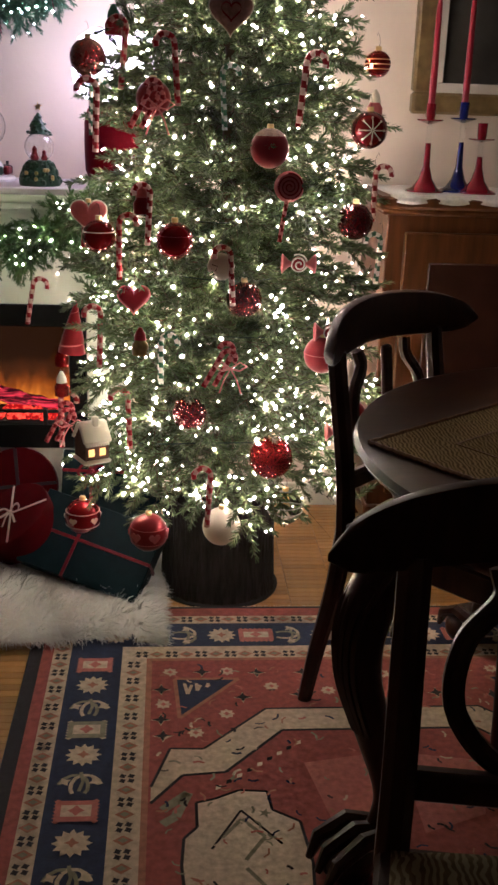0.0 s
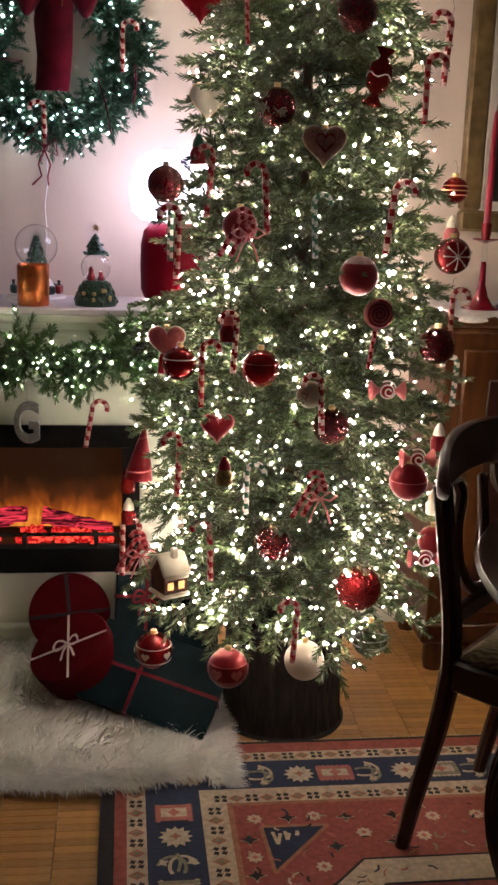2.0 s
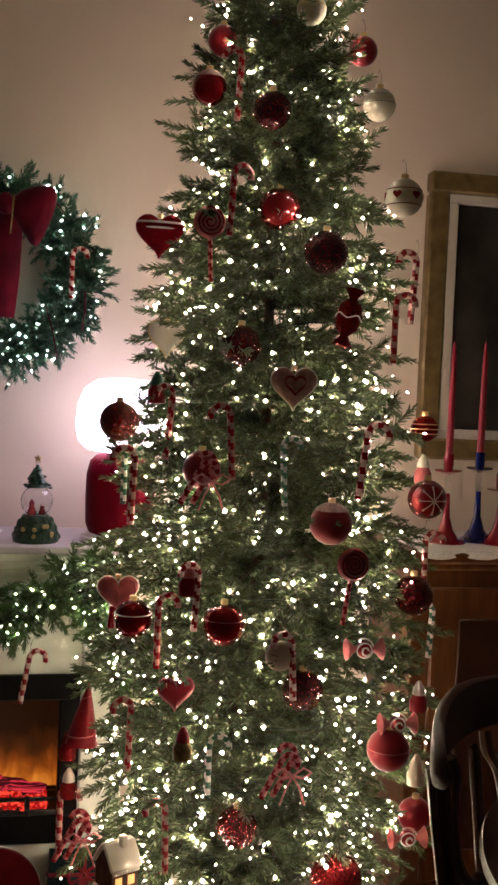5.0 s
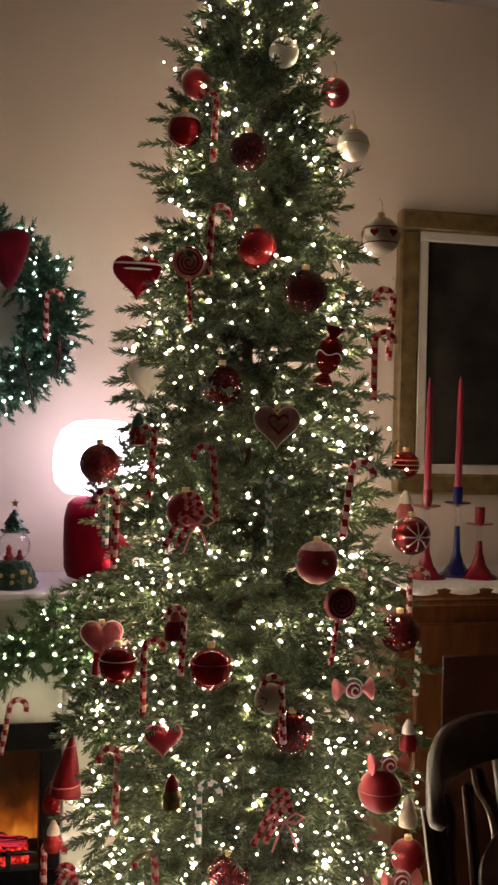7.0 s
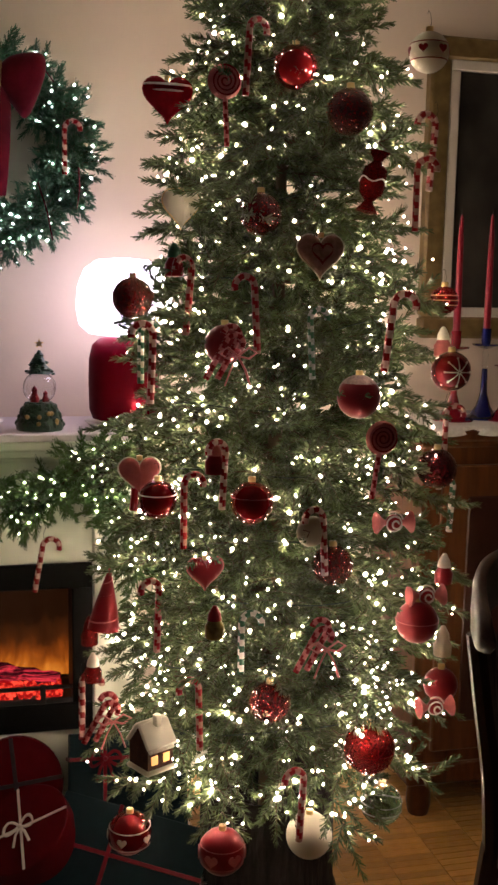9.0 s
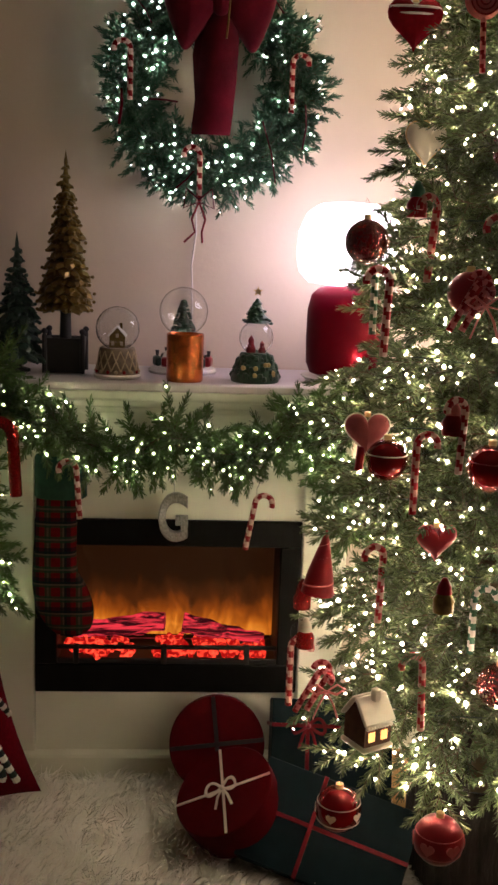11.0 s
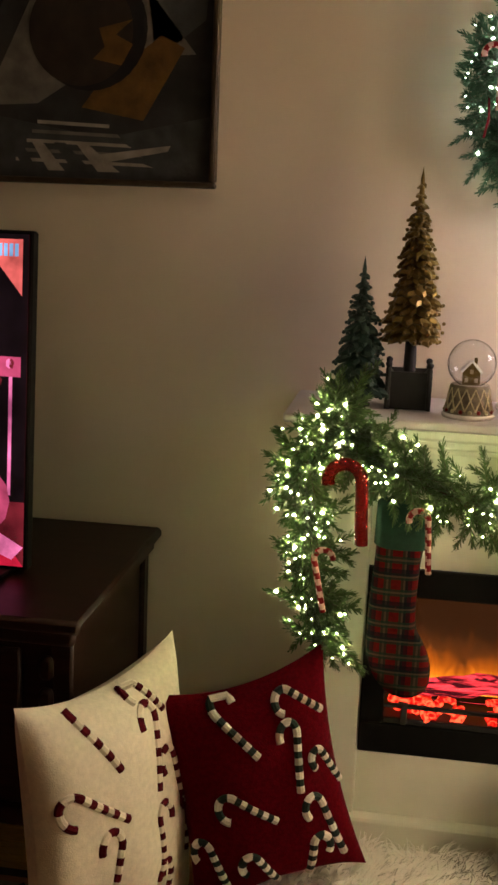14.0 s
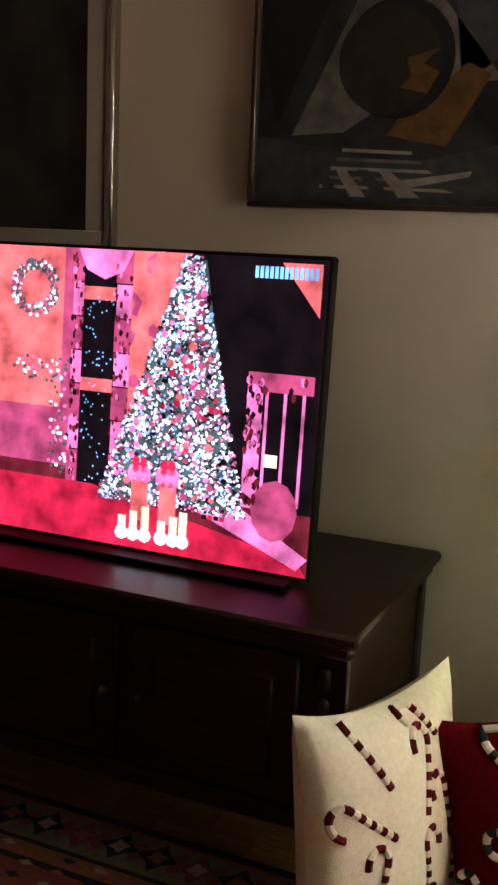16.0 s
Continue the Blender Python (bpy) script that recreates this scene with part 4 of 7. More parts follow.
for k in range(30000):
    x, y = fr_.uniform(-1.02, 0.135), fr_.uniform(2.50, 3.14)
    if k % 5 == 0:
        y = 2.50 + abs(fr_.normal()) * 0.03
    if k % 11 == 0:
        x = 0.135 - abs(fr_.normal()) * 0.02
    h = fur_height(x, y)
    px, py = fedge(x, y)
    L = fr_.uniform(0.022, 0.05)
    sway = 1.5 * noise.noise(Vector((x * 14, y * 14, 5)))
    out = np.array([math.cos(sway * 3) * 0.55, math.sin(sway * 3) * 0.55, 0.55]) + fr_.normal(size=3) * 0.25
    if y < 2.57:
        out += np.array([0, -0.9, -0.25])
    if x > 0.09:
        out += np.array([0.8, 0, -0.1])
    out /= np.linalg.norm(out)
    b = np.array([px, py, h])
    mid = b + out * L * 0.55
    tip = b + out * L + np.array([0, 0, -0.008])
    tip[2] = max(tip[2], 0.011)
    s = np.cross(out, fr_.normal(size=3))
    s = s / np.linalg.norm(s) * 0.0011
    hairs += [[b - s, b + s, mid + s * 0.8], [b - s, mid + s * 0.8, mid - s * 0.8], [mid - s * 0.8, mid + s * 0.8, tip]]
hairs = np.array(hairs)
down = np.cross(hairs[:, 1] - hairs[:, 0], hairs[:, 2] - hairs[:, 0])[:, 2] < 0
hairs[down] = hairs[down][:, [0, 2, 1]]
hair_mesh = tri_mesh("hair", hairs, FUR)
hair_mesh.normals_split_custom_set_from_vertices([(0.0, -0.15, 0.99)] * len(hair_mesh.vertices))
part("hair", hair_mesh, None, throw, "soft white hair", "stuff")

# ---- gifts ----
def axes_pose(c, u, v):
    u = Vector(u).normalized()
    v = Vector(v)
    v = (v - u * v.dot(u)).normalized()
    n = u.cross(v)
    m = Matrix((u, v, n)).transposed().to_4x4()
    m.translation = c
    return m


def bow_loops(M, size, m, parent, wide=0.008):
    for s in (-1, 1):
        pts = [(s * size * math.sin(math.pi * t) * (0.5 + 0.5 * t), size * 0.34 * math.sin(2 * math.pi * t), 0.006 + size * 0.18 * math.sin(math.pi * t)) for t in [i / 14 for i in range(15)]]
        part("bow_loop", Geo().tube(pts, wide * 0.5, 6, M, flat=0.25), m, parent)
        part("bow_tail", Geo().tube([(0, 0, 0.004), (s * size * 0.25, -size * 0.45, 0.006), (s * size * 0.42, -size * 1.05, 0.004)], wide * 0.45, 6, M, flat=0.25), m, parent)
    part("knot", Geo().ball(wide * 0.75, M @ pose(0, 0, 0.006)), m, parent)


def square_gift(M, a, b, h, card, rib, label, rw_=0.009, at=(0.0, 0.0), bow=True):
    t = thing("gift_box", label, "gift box", M=M, group="gifts under the tree")
    part("box", Geo().box((0, 0, -h / 2 - 0.004), (a - 0.008, b - 0.008, h - 0.008), bev=0.002), card, t)
    part("lid", Geo().box((0, 0, -0.02), (a, b, 0.04), bev=0.002), card, t)
    part("ribbon", Geo().box((0, at[1], -h / 2 + 0.0005), (a + 0.003, rw_, h + 0.003), bev=0.0005).box((at[0], 0, -h / 2 + 0.0008), (rw_, b + 0.003, h + 0.0036), bev=0.0005), rib, t, "narrow velvet ribbon")
    if bow:
        bow_loops(pose(at[0], at[1], 0.002), 0.05, rib, t)
    return t


u, v = Vector((0.32, -0.115, -0.075)), Vector((0.075, 0.115, 0.145))
corner = Vector((-0.247, 2.775, 0.125))
square_gift(axes_pose(corner + u / 2 + v * 0.52, u, v), 0.345, 0.215, 0.085, BOXGREEN, RIBRED, "dark teal gift box tied with a burgundy ribbon", at=(-0.04, 0.0), bow=False)
square_gift(axes_pose((-0.005, 3.035, 0.20), (1, 0.05, -0.06), (0.03, 0.42, 1)), 0.29, 0.26, 0.07, BOXGREEN, RIBRED, "dark teal gift box with a red bow leaning on the fireplace", at=(-0.06, 0.07))


def round_gift(M, r, h, rib, label):
    t = thing("round_gift_box", label, "gift box", M=M, group="gifts under the tree")
    part("box", Geo().lathe([(r - 0.003, -h), (r - 0.003, -0.02)], 48), BOXRED, t)
    part("lid", Geo().lathe([(r, -0.035), (r, -0.002), (r - 0.002, 0.0), (0.0001, 0.0)], 48), BOXRED, t, "red card lid")
    for k in (0, 90):
        part("ribbon", Geo().box((0, 0, 0.0012), (2 * r - 0.004, 0.010 if rib is RIBBLACK else 0.006, 0.002), pose(0, 0, 0, 0, 0, k), bev=0.0004), rib, t)
    if rib is RIBWHITE:
        bow_loops(pose(0, 0, 0.001), 0.045, rib, t, 0.007)
    return t


round_gift(axes_pose((-0.268, 2.858, 0.218), (0.85, -0.12, 0.40), (0.22, 0.86, 0.46)), 0.112, 0.085, RIBWHITE, "round red gift box tied with a white ribbon bow")
round_gift(axes_pose((-0.275, 3.055, 0.222), (0.98, 0.02, 0.10), (-0.05, 0.32, 0.94)), 0.112, 0.06, RIBBLACK, "round red gift box with black ribbon leaning behind")

# ---- scatter cushions ----
def cushion(nm, label, TL, TR, BL, cloth, stripes, thick, canes, back=None):
    TL, TR, BL = Vector(TL), Vector(TR), Vector(BL)
    U, V = (TR - TL) / 2, (TL - BL) / 2
    C = (TR + BL) / 2
    N = U.cross(V).normalized()
    def at(a, b, side, lift=0.0):
        h = thick * max(0.0, (1 - a * a)) ** 0.42 * max(0.0, (1 - b * b)) ** 0.42
        h *= 1 + 0.10 * noise.noise(Vector((a * 2.2, b * 2.2, thick * 90)))
        pa, pb = a * (1 - 0.12 * (1 - b * b)), b * (1 - 0.15 * (1 - a * a))
        return C + U * pa + V * pb + N * (side * h + (lift if side > 0 else -lift))
    t = thing(nm, label, "cushion", group="cushions on the fur throw")
    g = Geo()
    n = 36
    for side in (1, -1):
        vs = [at(-1 + 2 * i / n, -1 + 2 * j / n, side) for j in range(n + 1) for i in range(n + 1)]
        fs = [(j * (n + 1) + i, j * (n + 1) + i + 1, (j + 1) * (n + 1) + i + 1, (j + 1) * (n + 1) + i) for j in range(n) for i in range(n)]
        g.add(vs, fs if side > 0 else [f[::-1] for f in fs])
    part("cover", g, cloth, t, sharp=80)
    for a, b, ang, s, mirror in canes:
        q = math.radians(ang)
        pts = []
        for i in range(40):
            if i < 26:
                lx, ly = 0, -0.20 + 0.36 * i / 25
            else:
                th = math.pi * 1.15 * (i - 25) / 14
                lx, ly = -0.075 + 0.075 * math.cos(th), 0.16 + 0.085 * math.sin(th)
            lx, ly = lx * s * 1.22 * mirror, ly * s * 1.22
            aa, bb = a + lx * math.cos(q) - ly * math.sin(q), b + lx * math.sin(q) + ly * math.cos(q)
            if abs(aa) < 0.97 and abs(bb) < 0.97:
                pts.append(at(aa, bb, 1, -0.003))
        if len(pts) > 8:
            part("candy_cane_patch", Geo().tube(pts, 0.0100, 8, flat=0.9, mi=lambda i, k: (i // 3) % 2), stripes, t, "striped tufted candy cane")
    return t


cushion("red_cushion", "dark red knitted cushion with tufted candy canes", (-1.135, 2.925, 0.500), (-0.795, 3.04, 0.600), (-1.015, 2.885, 0.035), KNITRED, [FELTW, FELTB], 0.085,
        [(-0.19, 0.61, 40, 1.3, -1), (0.48, 0.21, -10, 1.2, 1), (-0.18, -0.10, 54, 1.3, 1), (0.66, 0.70, 50, 1.1, 1), (0.88, 0.02, 28, 0.9, 1), (0.72, -0.50, 12, 1.25, 1), (-0.12, -0.80, 30, 1.1, 1),
         (0.38, -0.84, -20, 1.1, -1), (-0.70, -0.55, 20, 1.0, 1)])
cushion("cream_cushion", "cream linen cushion with maroon candy cane patches", (-1.305, 2.63, 0.590), (-1.118, 3.062, 0.585), (-1.24, 2.565, 0.03), LINEN, [FELTR, LINEN], 0.095,
        [(-0.44, 0.71, 34, 1.2, -1), (0.32, 0.85, 40, 0.9, 1), (0.28, 0.42, -10, 1.25, 1), (-0.52, 0.24, 58, 1.2, 1), (0.56, 0.10, 14, 1.1, 1), (-0.42, -0.30, -14, 1.1, 1), (0.22, -0.34, 10, 1.1, -1),
         (0.74, -0.30, -8, 1, 1), (-0.30, -0.78, 40, 1, 1), (0.40, -0.80, 0, 1, 1)])

# ---- candy canes and tree ornaments ----
def cane_path(h, R, n=16, m=12):
    pts = [(0, 0, -h + (h - R) * i / n) for i in range(n)]
    pts += [(-R + R * math.cos(math.pi * 1.08 * k / m), 0, -R + R * math.sin(math.pi * 1.08 * k / m)) for k in range(m + 1)]
    return pts


def cane_mesh(nm, h, r, R, mats):
    g = Geo().tube(cane_path(h, R, max(10, int(h / r / 1.1))), r, 8, mi=lambda i, k: 1 if (i + 0.5 * k) % 4 < 2 else 0)
    return g.mesh(nm, mats)


CANE = {"red": cane_mesh("stick", 0.13, 0.0066, 0.019, [CANER, CANEP]), "green": cane_mesh("stick", 0.12, 0.0066, 0.019, [CANEG, CANEW]),
        "long": cane_mesh("stick", 0.155, 0.0075, 0.022, [CANER, CANEP]), "dark": cane_mesh("stick", 0.145, 0.0068, 0.020, [CANER, CANEB]), "silver": cane_mesh("stick", 0.13, 0.006, 0.018, [SILVER, CANEG])}
LOOP = Geo().tube([(0, 0, -0.004), (0.003, 0, 0.010), (0.0, 0, 0.024), (-0.004, 0, 0.030), (-0.006, 0, 0.024)], 0.0006, 4).mesh("hook", [BLACKM])


def hang_cane(kind, p, rz, tilt, label, group="ornaments on the tree"):
    t = thing("candy_cane", label, "ornament", group=group, M=pose(*p, 0, tilt, rz))
    part("stick", CANE[kind], None, t)
    part("hook", LOOP, None, t)
    return t


CL = {"red": "red and white striped candy cane ornament", "green": "green and white striped candy cane ornament", "long": "long red and white candy cane ornament",
      "dark": "dark red striped candy cane ornament", "silver": "silver and green twisted candy cane ornament"}
for kind, x, y, zz, rz, tilt in (
        ("dark", 0.19, 2.735, 2.165, 20, 3), ("dark", 0.171, 2.66, 1.915, 200, -3), ("long", 0.60, 2.755, 1.775, 10, 4), ("dark", 0.531, 2.68, 1.675, 160, 0), ("dark", 0.06, 2.63, 1.46, 30, 6),
        ("long", 0.448, 2.565, 1.405, 150, -6), ("dark", 0.161, 2.55, 1.43, 10, -4), ("green", -0.025, 2.725, 1.335, 200, 0), ("long", -0.008, 2.67, 1.335, 10, 2), ("silver", 0.262, 2.52, 1.37, 190, 4)):
    hang_cane(kind, (x, y, zz), rz, tilt, CL[kind])
for kind, x, y, zz, rz, tilt in (
        ("red", 0.645, 2.735, 1.165, 160, 0), ("green", 0.668, 2.73, 1.005, 10, 3), ("dark", 0.042, 2.595, 1.05, 190, 0), ("red", 0.113, 2.55, 1.12, 20, 3), ("red", 0.287, 2.485, 1.0, 10, -4),
        ("dark", -0.002, 2.61, 0.84, 20, 2), ("dark", 0.062, 2.53, 0.665, 10, -2), ("long", -0.13, 2.90, 0.55, 170, 0), ("dark", 0.255, 2.45, 0.50, 10, 3), ("green", 0.138, 2.50, 0.80, 170, 0)):
    hang_cane(kind, (x, y, zz), rz, tilt, CL[kind])

CAPM = Geo().lathe([(0.0075, -0.001), (0.0075, 0.008), (0.006, 0.009), (0.0001, 0.009)], 14).mesh("cap", [GOLD])


SEQUIN = mat("red_sequin", (0.55, 0.055, 0.03), 0.16, metal=1.0, var=0.25, scale=90, bump=0, island=0.5)


def sequin_mesh(r):
    """Small tilted flakes scattered over a ball."""
    rs_ = np.random.default_rng(int(r * 10000))
    d = rs_.normal(size=(190, 3))
    d /= np.linalg.norm(d, axis=1)[:, None]
    lean = d + rs_.normal(size=d.shape) * 0.35
    a = np.cross(lean, rs_.normal(size=d.shape))
    a /= np.linalg.norm(a, axis=1)[:, None]
    b = np.cross(lean / np.linalg.norm(lean, axis=1)[:, None], a)
    c, q = d * (r + 0.0006), 0.0014
    return tri_mesh("glitter", np.concatenate([np.stack([c + a * q, c + b * q, c - a * q], 1), np.stack([c + a * q, c - a * q, c - b * q], 1)]), SEQUIN)


def bauble(p, r, m, label, extra=None):
    t = thing("bauble", label + " hanging on the tree", "ornament", group="ornaments on the tree", M=pose(*p, 0, 0, 0))
    part("glass_ball", BALLS[(m.name, r)] if (m.name, r) in BALLS else BALLS.setdefault((m.name, r), Geo().ball(r, n=32, m=20).mesh("glass_ball", [m])), None, t)
    cap = part("cap", CAPM, None, t, "small metal cap")
    cap.location.z = r
    hk = part("hook", LOOP, None, t)
    hk.location.z = r + 0.008
    if m in (DARKGLIT, REDGLIT):
        part("glitter", sequin_mesh(r), None, t, "glittering red flakes", "stuff")
    if extra:
        extra(t, r)
    return t


FROST = mat("frosted_glitter", (0.36, 0.22, 0.19), 0.5, metal=0.3, var=0.35, scale=150, bump=0.8, bscale=350)
BALLS = {}
def bands(m, hs):
    def fn(t, r):
        for h in hs:
            q = math.sqrt(max(r * r - (h * r) ** 2, 1e-6))
            part("painted_band", Geo().tube([(q * math.cos(a), q * math.sin(a), h * r) for a in [2 * math.pi * k / 36 for k in range(36)]], 0.0011, 5, closed=True), m, t)
    return fn


def heart_outline(s, n=36):
    return [(s * 0.0625 * 16 * math.sin(a) ** 3, s * 0.0625 * (13 * math.cos(a) - 5 * math.cos(2 * a) - 2 * math.cos(3 * a) - math.cos(4 * a))) for a in [2 * math.pi * k / n for k in range(n)]]


def little_hearts(m, count, size, h=0.0):
    def fn(t, r):
        bands(m, (0.38, -0.42))(t, r)
        for k in range(count):
            a = 360 * k / count - 100
            part("painted_heart", Geo().prism(heart_outline(size), 0.002, pose(0, 0, h * r, 0, 0, a) @ pose(0, -r - 0.0006, 0)), m, t)
    return fn


def snowflake(m):
    def fn(t, r):
        for k in range(8):
            a = 2 * math.pi * k / 8
            pts = [(q * math.cos(a), -math.sqrt(r * r - q * q) - 0.0006, q * math.sin(a)) for q in (0.002, 0.3 * r, 0.5 * r, 0.68 * r)]
            part("painted_ray", Geo().tube(pts, 0.0011, 5).ball(0.0026, Matrix.Translation(pts[-1]), n=8, m=6), m, t)
    return fn


def snow_cap(m, lo=0.35):
    def fn(t, r):
        part("snow_top", Geo().lathe([(max((r + 0.0007) * math.sin(q), 1e-5), (r + 0.0007) * math.cos(q)) for q in [math.acos(lo) * (1 - k / 10) for k in range(11)]], 32), m, t, "frosted cap")
    return fn


for p, r, m, label, ex in (
        ((0.194, 2.641, 1.550), 0.041, DARKGLIT, "dark red glitter bauble", None), ((0.370, 2.538, 1.205), 0.042, REDMATT, "dull red bauble with a frosted top", snow_cap(FROST, 0.62)),
        ((0.167, 2.557, 1.000), 0.042, REDGLASS, "glossy red bauble with a painted line", bands(CANER, (0.3,))), ((0.323, 2.523, 0.878), 0.040, DARKGLIT, "dark red sequin bauble", None),
        ((0.205, 2.530, 0.606), 0.040, DARKGLIT, "dark red glitter bauble", None), ((0.394, 2.473, 0.520), 0.050, REDGLIT, "large red glitter bauble with a star", snowflake(REDGLASS)),
        ((-0.055, 2.637, 0.303), 0.045, REDGLASS, "red bauble with a pale flower", little_hearts(CREAM, 5, 0.010)), ((0.111, 2.515, 0.313), 0.046, REDMATT, "pinkish red bauble with white hearts", little_hearts(PINK, 6, 0.014)),
        ((0.285, 2.502, 0.334), 0.046, CREAM, "pearly cream bauble", None), ((0.165, 2.84, 2.215), 0.034, REDMATT, "small red bauble near the top", None),
        ((0.342, 2.774, 2.278), 0.032, CREAM, "small frosted white bauble", bands(GOLD, (0.2,))), ((0.468, 2.80, 2.212), 0.032, REDMATT, "small red bauble", None)):
    bauble(p, r, m, label, ex)
for p, r, m, label, ex in (
        ((0.127, 2.765, 2.090), 0.037, REDGLASS, "red bauble with a frosted top", snow_cap(FROST, 0.5)), ((0.238, 2.640, 2.021), 0.038, DARKGLIT, "dark red glitter bauble", None),
        ((0.479, 2.698, 2.070), 0.034, CREAM, "pearly white bauble", bands(SILVER, (0.0, 0.5))), ((0.501, 2.577, 1.857), 0.038, CREAM, "cream bauble with painted red hearts", little_hearts(CANER, 6, 0.009, 0.05)),
        ((0.274, 2.700, 1.839), 0.043, REDGLASS, "red bauble with a white base", None), ((0.340, 2.557, 1.735), 0.043, DARKGLIT, "dark red sequin bauble", None),
        ((-0.035, 2.777, 1.384), 0.042, DARKGLIT, "dark red glitter bauble", None), ((0.602, 2.629, 1.248), 0.041, REDGLASS, "bright red bauble with a white snowflake", snowflake(CREAM)),
        ((0.634, 2.748, 1.392), 0.030, REDGLIT, "small red glitter bauble", bands(GOLD, (0.0, 0.35, -0.35))), ((0.584, 2.636, 1.044), 0.042, DARKGLIT, "dark red sequin bauble", None),
        ((-0.005, 2.622, 0.998), 0.038, REDGLASS, "dark red glossy bauble", bands(CREAM, (0.3,))), ((0.510, 2.535, 0.750), 0.043, REDMATT, "matt red bauble with a ribbon", bands(PINK, (0.1,))),
        ((0.599, 2.60, 0.586), 0.036, REDMATT, "dark red bauble", None), ((0.435, 2.50, 0.385), 0.042, CLEAR, "clear glass bauble", bands(SILVER, (0.2, -0.2)))):
    bauble(p, r, m, label, ex)


def puffy(outline, depth):
    """A soft cushion of an outline in x and z."""
    n = len(outline)
    g = Geo()
    rings = [(1.0, 0.0), (0.93, 0.5), (0.75, 0.8), (0.45, 0.97), (0.01, 1.0)]
    for s in (-1, 1):
        vs = [(x * k, s * depth * h, zz * k) for k, h in rings for x, zz in outline]
        fs = [(i * n + j, i * n + (j + 1) % n, (i + 1) * n + (j + 1) % n, (i + 1) * n + j) for i in range(len(rings) - 1) for j in range(n)]
        g.add(vs, fs if s < 0 else [f[::-1] for f in fs])
    return g


REDFELT = mat("red_felt", (0.20, 0.006, 0.012), 0.85, var=0.2, scale=70, bump=0.5, bscale=300, spec=0.1)
PALEKNIT = mat("pale_knit", (0.40, 0.24, 0.20), 0.85, var=0.35, scale=75, bump=0.7, bscale=220, spec=0.1)


def heart_ornament(p, s, m, label, trim, rz=0):
    t = thing("heart_ornament", label, "ornament", group="ornaments on the tree", M=pose(*p, 0, 0, rz))
    part("heart", puffy(heart_outline(s), 0.014), m, t, sharp=70)
    part("trim", Geo().tube([(x, 0, zz) for x, zz in heart_outline(s * 1.01)], 0.0018, 5, closed=True), trim, t)
    part("cap", Geo().lathe([(0.006, 0), (0.006, 0.009), (0.0001, 0.010)], 12, pose(0, 0, s * 0.62)), GOLD, t)
    hk = part("hook", LOOP, None, t)
    hk.location.z = s * 0.62 + 0.008
    return t


hb = heart_ornament((0.039, 2.815, 1.789), 0.050, REDFELT, "red felt heart ornament with a knitted band", REDFELT)
for k, m_ in ((0, CANEW), (1, KNITRED), (2, CANEW)):
    zz = 0.022 - 0.006 * k
    part("knitted_band", Geo().tube([(0.047 * q * (1 - 0.04 * k), -0.0135 * (1 - q * q) ** 0.5 - 0.0005, zz) for q in [-1 + 0.1 * j for j in range(21)]], 0.0024, 5), m_, hb, "pale knitted stripe")
hb = heart_ornament((0.277, 2.515, 1.473), 0.045, PALEKNIT, "pink and white knitted heart ornament", CREAM)
part("stitched_heart", Geo().tube([(x, -0.0145 + 6 * x * x, zz + 0.002) for x, zz in heart_outline(0.020)], 0.0018, 5, closed=True), CANER, hb, "red stitched heart")
heart_ornament((0.052, 2.72, 1.565), 0.042, CREAM, "cream metal heart ornament", GOLD, 20)
hl = heart_ornament((-0.032, 2.685, 1.04), 0.042, PINK, "striped candy heart ornament with a white edge", CREAM)
part("stick", Geo().tube([(-0.008, 0, -0.03), (-0.012, 0, -0.075)], 0.008, 8, mi=0), CANER, hl, "striped stick")
heart_ornament((0.076, 2.548, 0.872), 0.036, REDMATT, "small red heart ornament with white piping", PINK, 5)


def lollipop(p, label, tilt):
    t = thing("lollipop_ornament", label, "ornament", group="ornaments on the tree", M=pose(*p, 0, tilt, 0))
    part("disc", Geo().lathe([(0.0001, -0.008), (0.028, -0.007), (0.033, 0.0), (0.028, 0.007), (0.0001, 0.008)], 32, pose(0, 0, 0, 90, 0, 0)), PINK, t, "pink candy disc")
    sp = [((0.003 + 0.0013 * a) * math.cos(a), -0.0085, (0.003 + 0.0013 * a) * math.sin(a)) for a in [0.3 * k for k in range(70)]]
    part("swirl", Geo().tube(sp, 0.0016, 5), CANER, t, "red swirl")
    part("stick", Geo().tube([(0, 0, -0.03 - 0.0075 * k) for k in range(13)], 0.0052, 8, mi=lambda i, k: 1 if (i * 2 + k) % 6 < 3 else 0), [CANER, PINK], t)
    return t


lollipop((0.414, 2.520, 1.127), "pink swirl lollipop ornament on a striped stick", 8)
lollipop((0.125, 2.668, 1.796), "pink swirl lollipop ornament", -3)


def crossed_canes(p, label):
    t = thing("candy_bow_ornament", label, "ornament", group="ornaments on the tree", M=pose(*p))
    for s in (-1, 1):
        part("cane", cane_mesh("cane", 0.10, 0.0062, 0.016, [CANER, PINK]), None, t).matrix_basis = pose(s * 0.012, 0.004 * s, 0.045, 0, s * 28, 90 - 90 * s)
        part("bow_loop", Geo().tube([(0, -0.01, 0), (s * 0.02, -0.014, 0.016), (s * 0.036, -0.012, 0.006), (s * 0.02, -0.014, -0.004), (0, -0.01, 0)], 0.005, 6, flat=0.4), PINK, t)
        part("bow_tail", Geo().tube([(0, -0.01, 0), (s * 0.014, -0.014, -0.025), (s * 0.024, -0.012, -0.055)], 0.0045, 6, flat=0.4), PINK, t)
    return t


crossed_canes((0.293, 2.462, 0.735), "crossed candy canes tied with a striped bow")
crossed_canes((-0.085, 2.68, 0.53), "crossed candy canes tied with a pink bow")


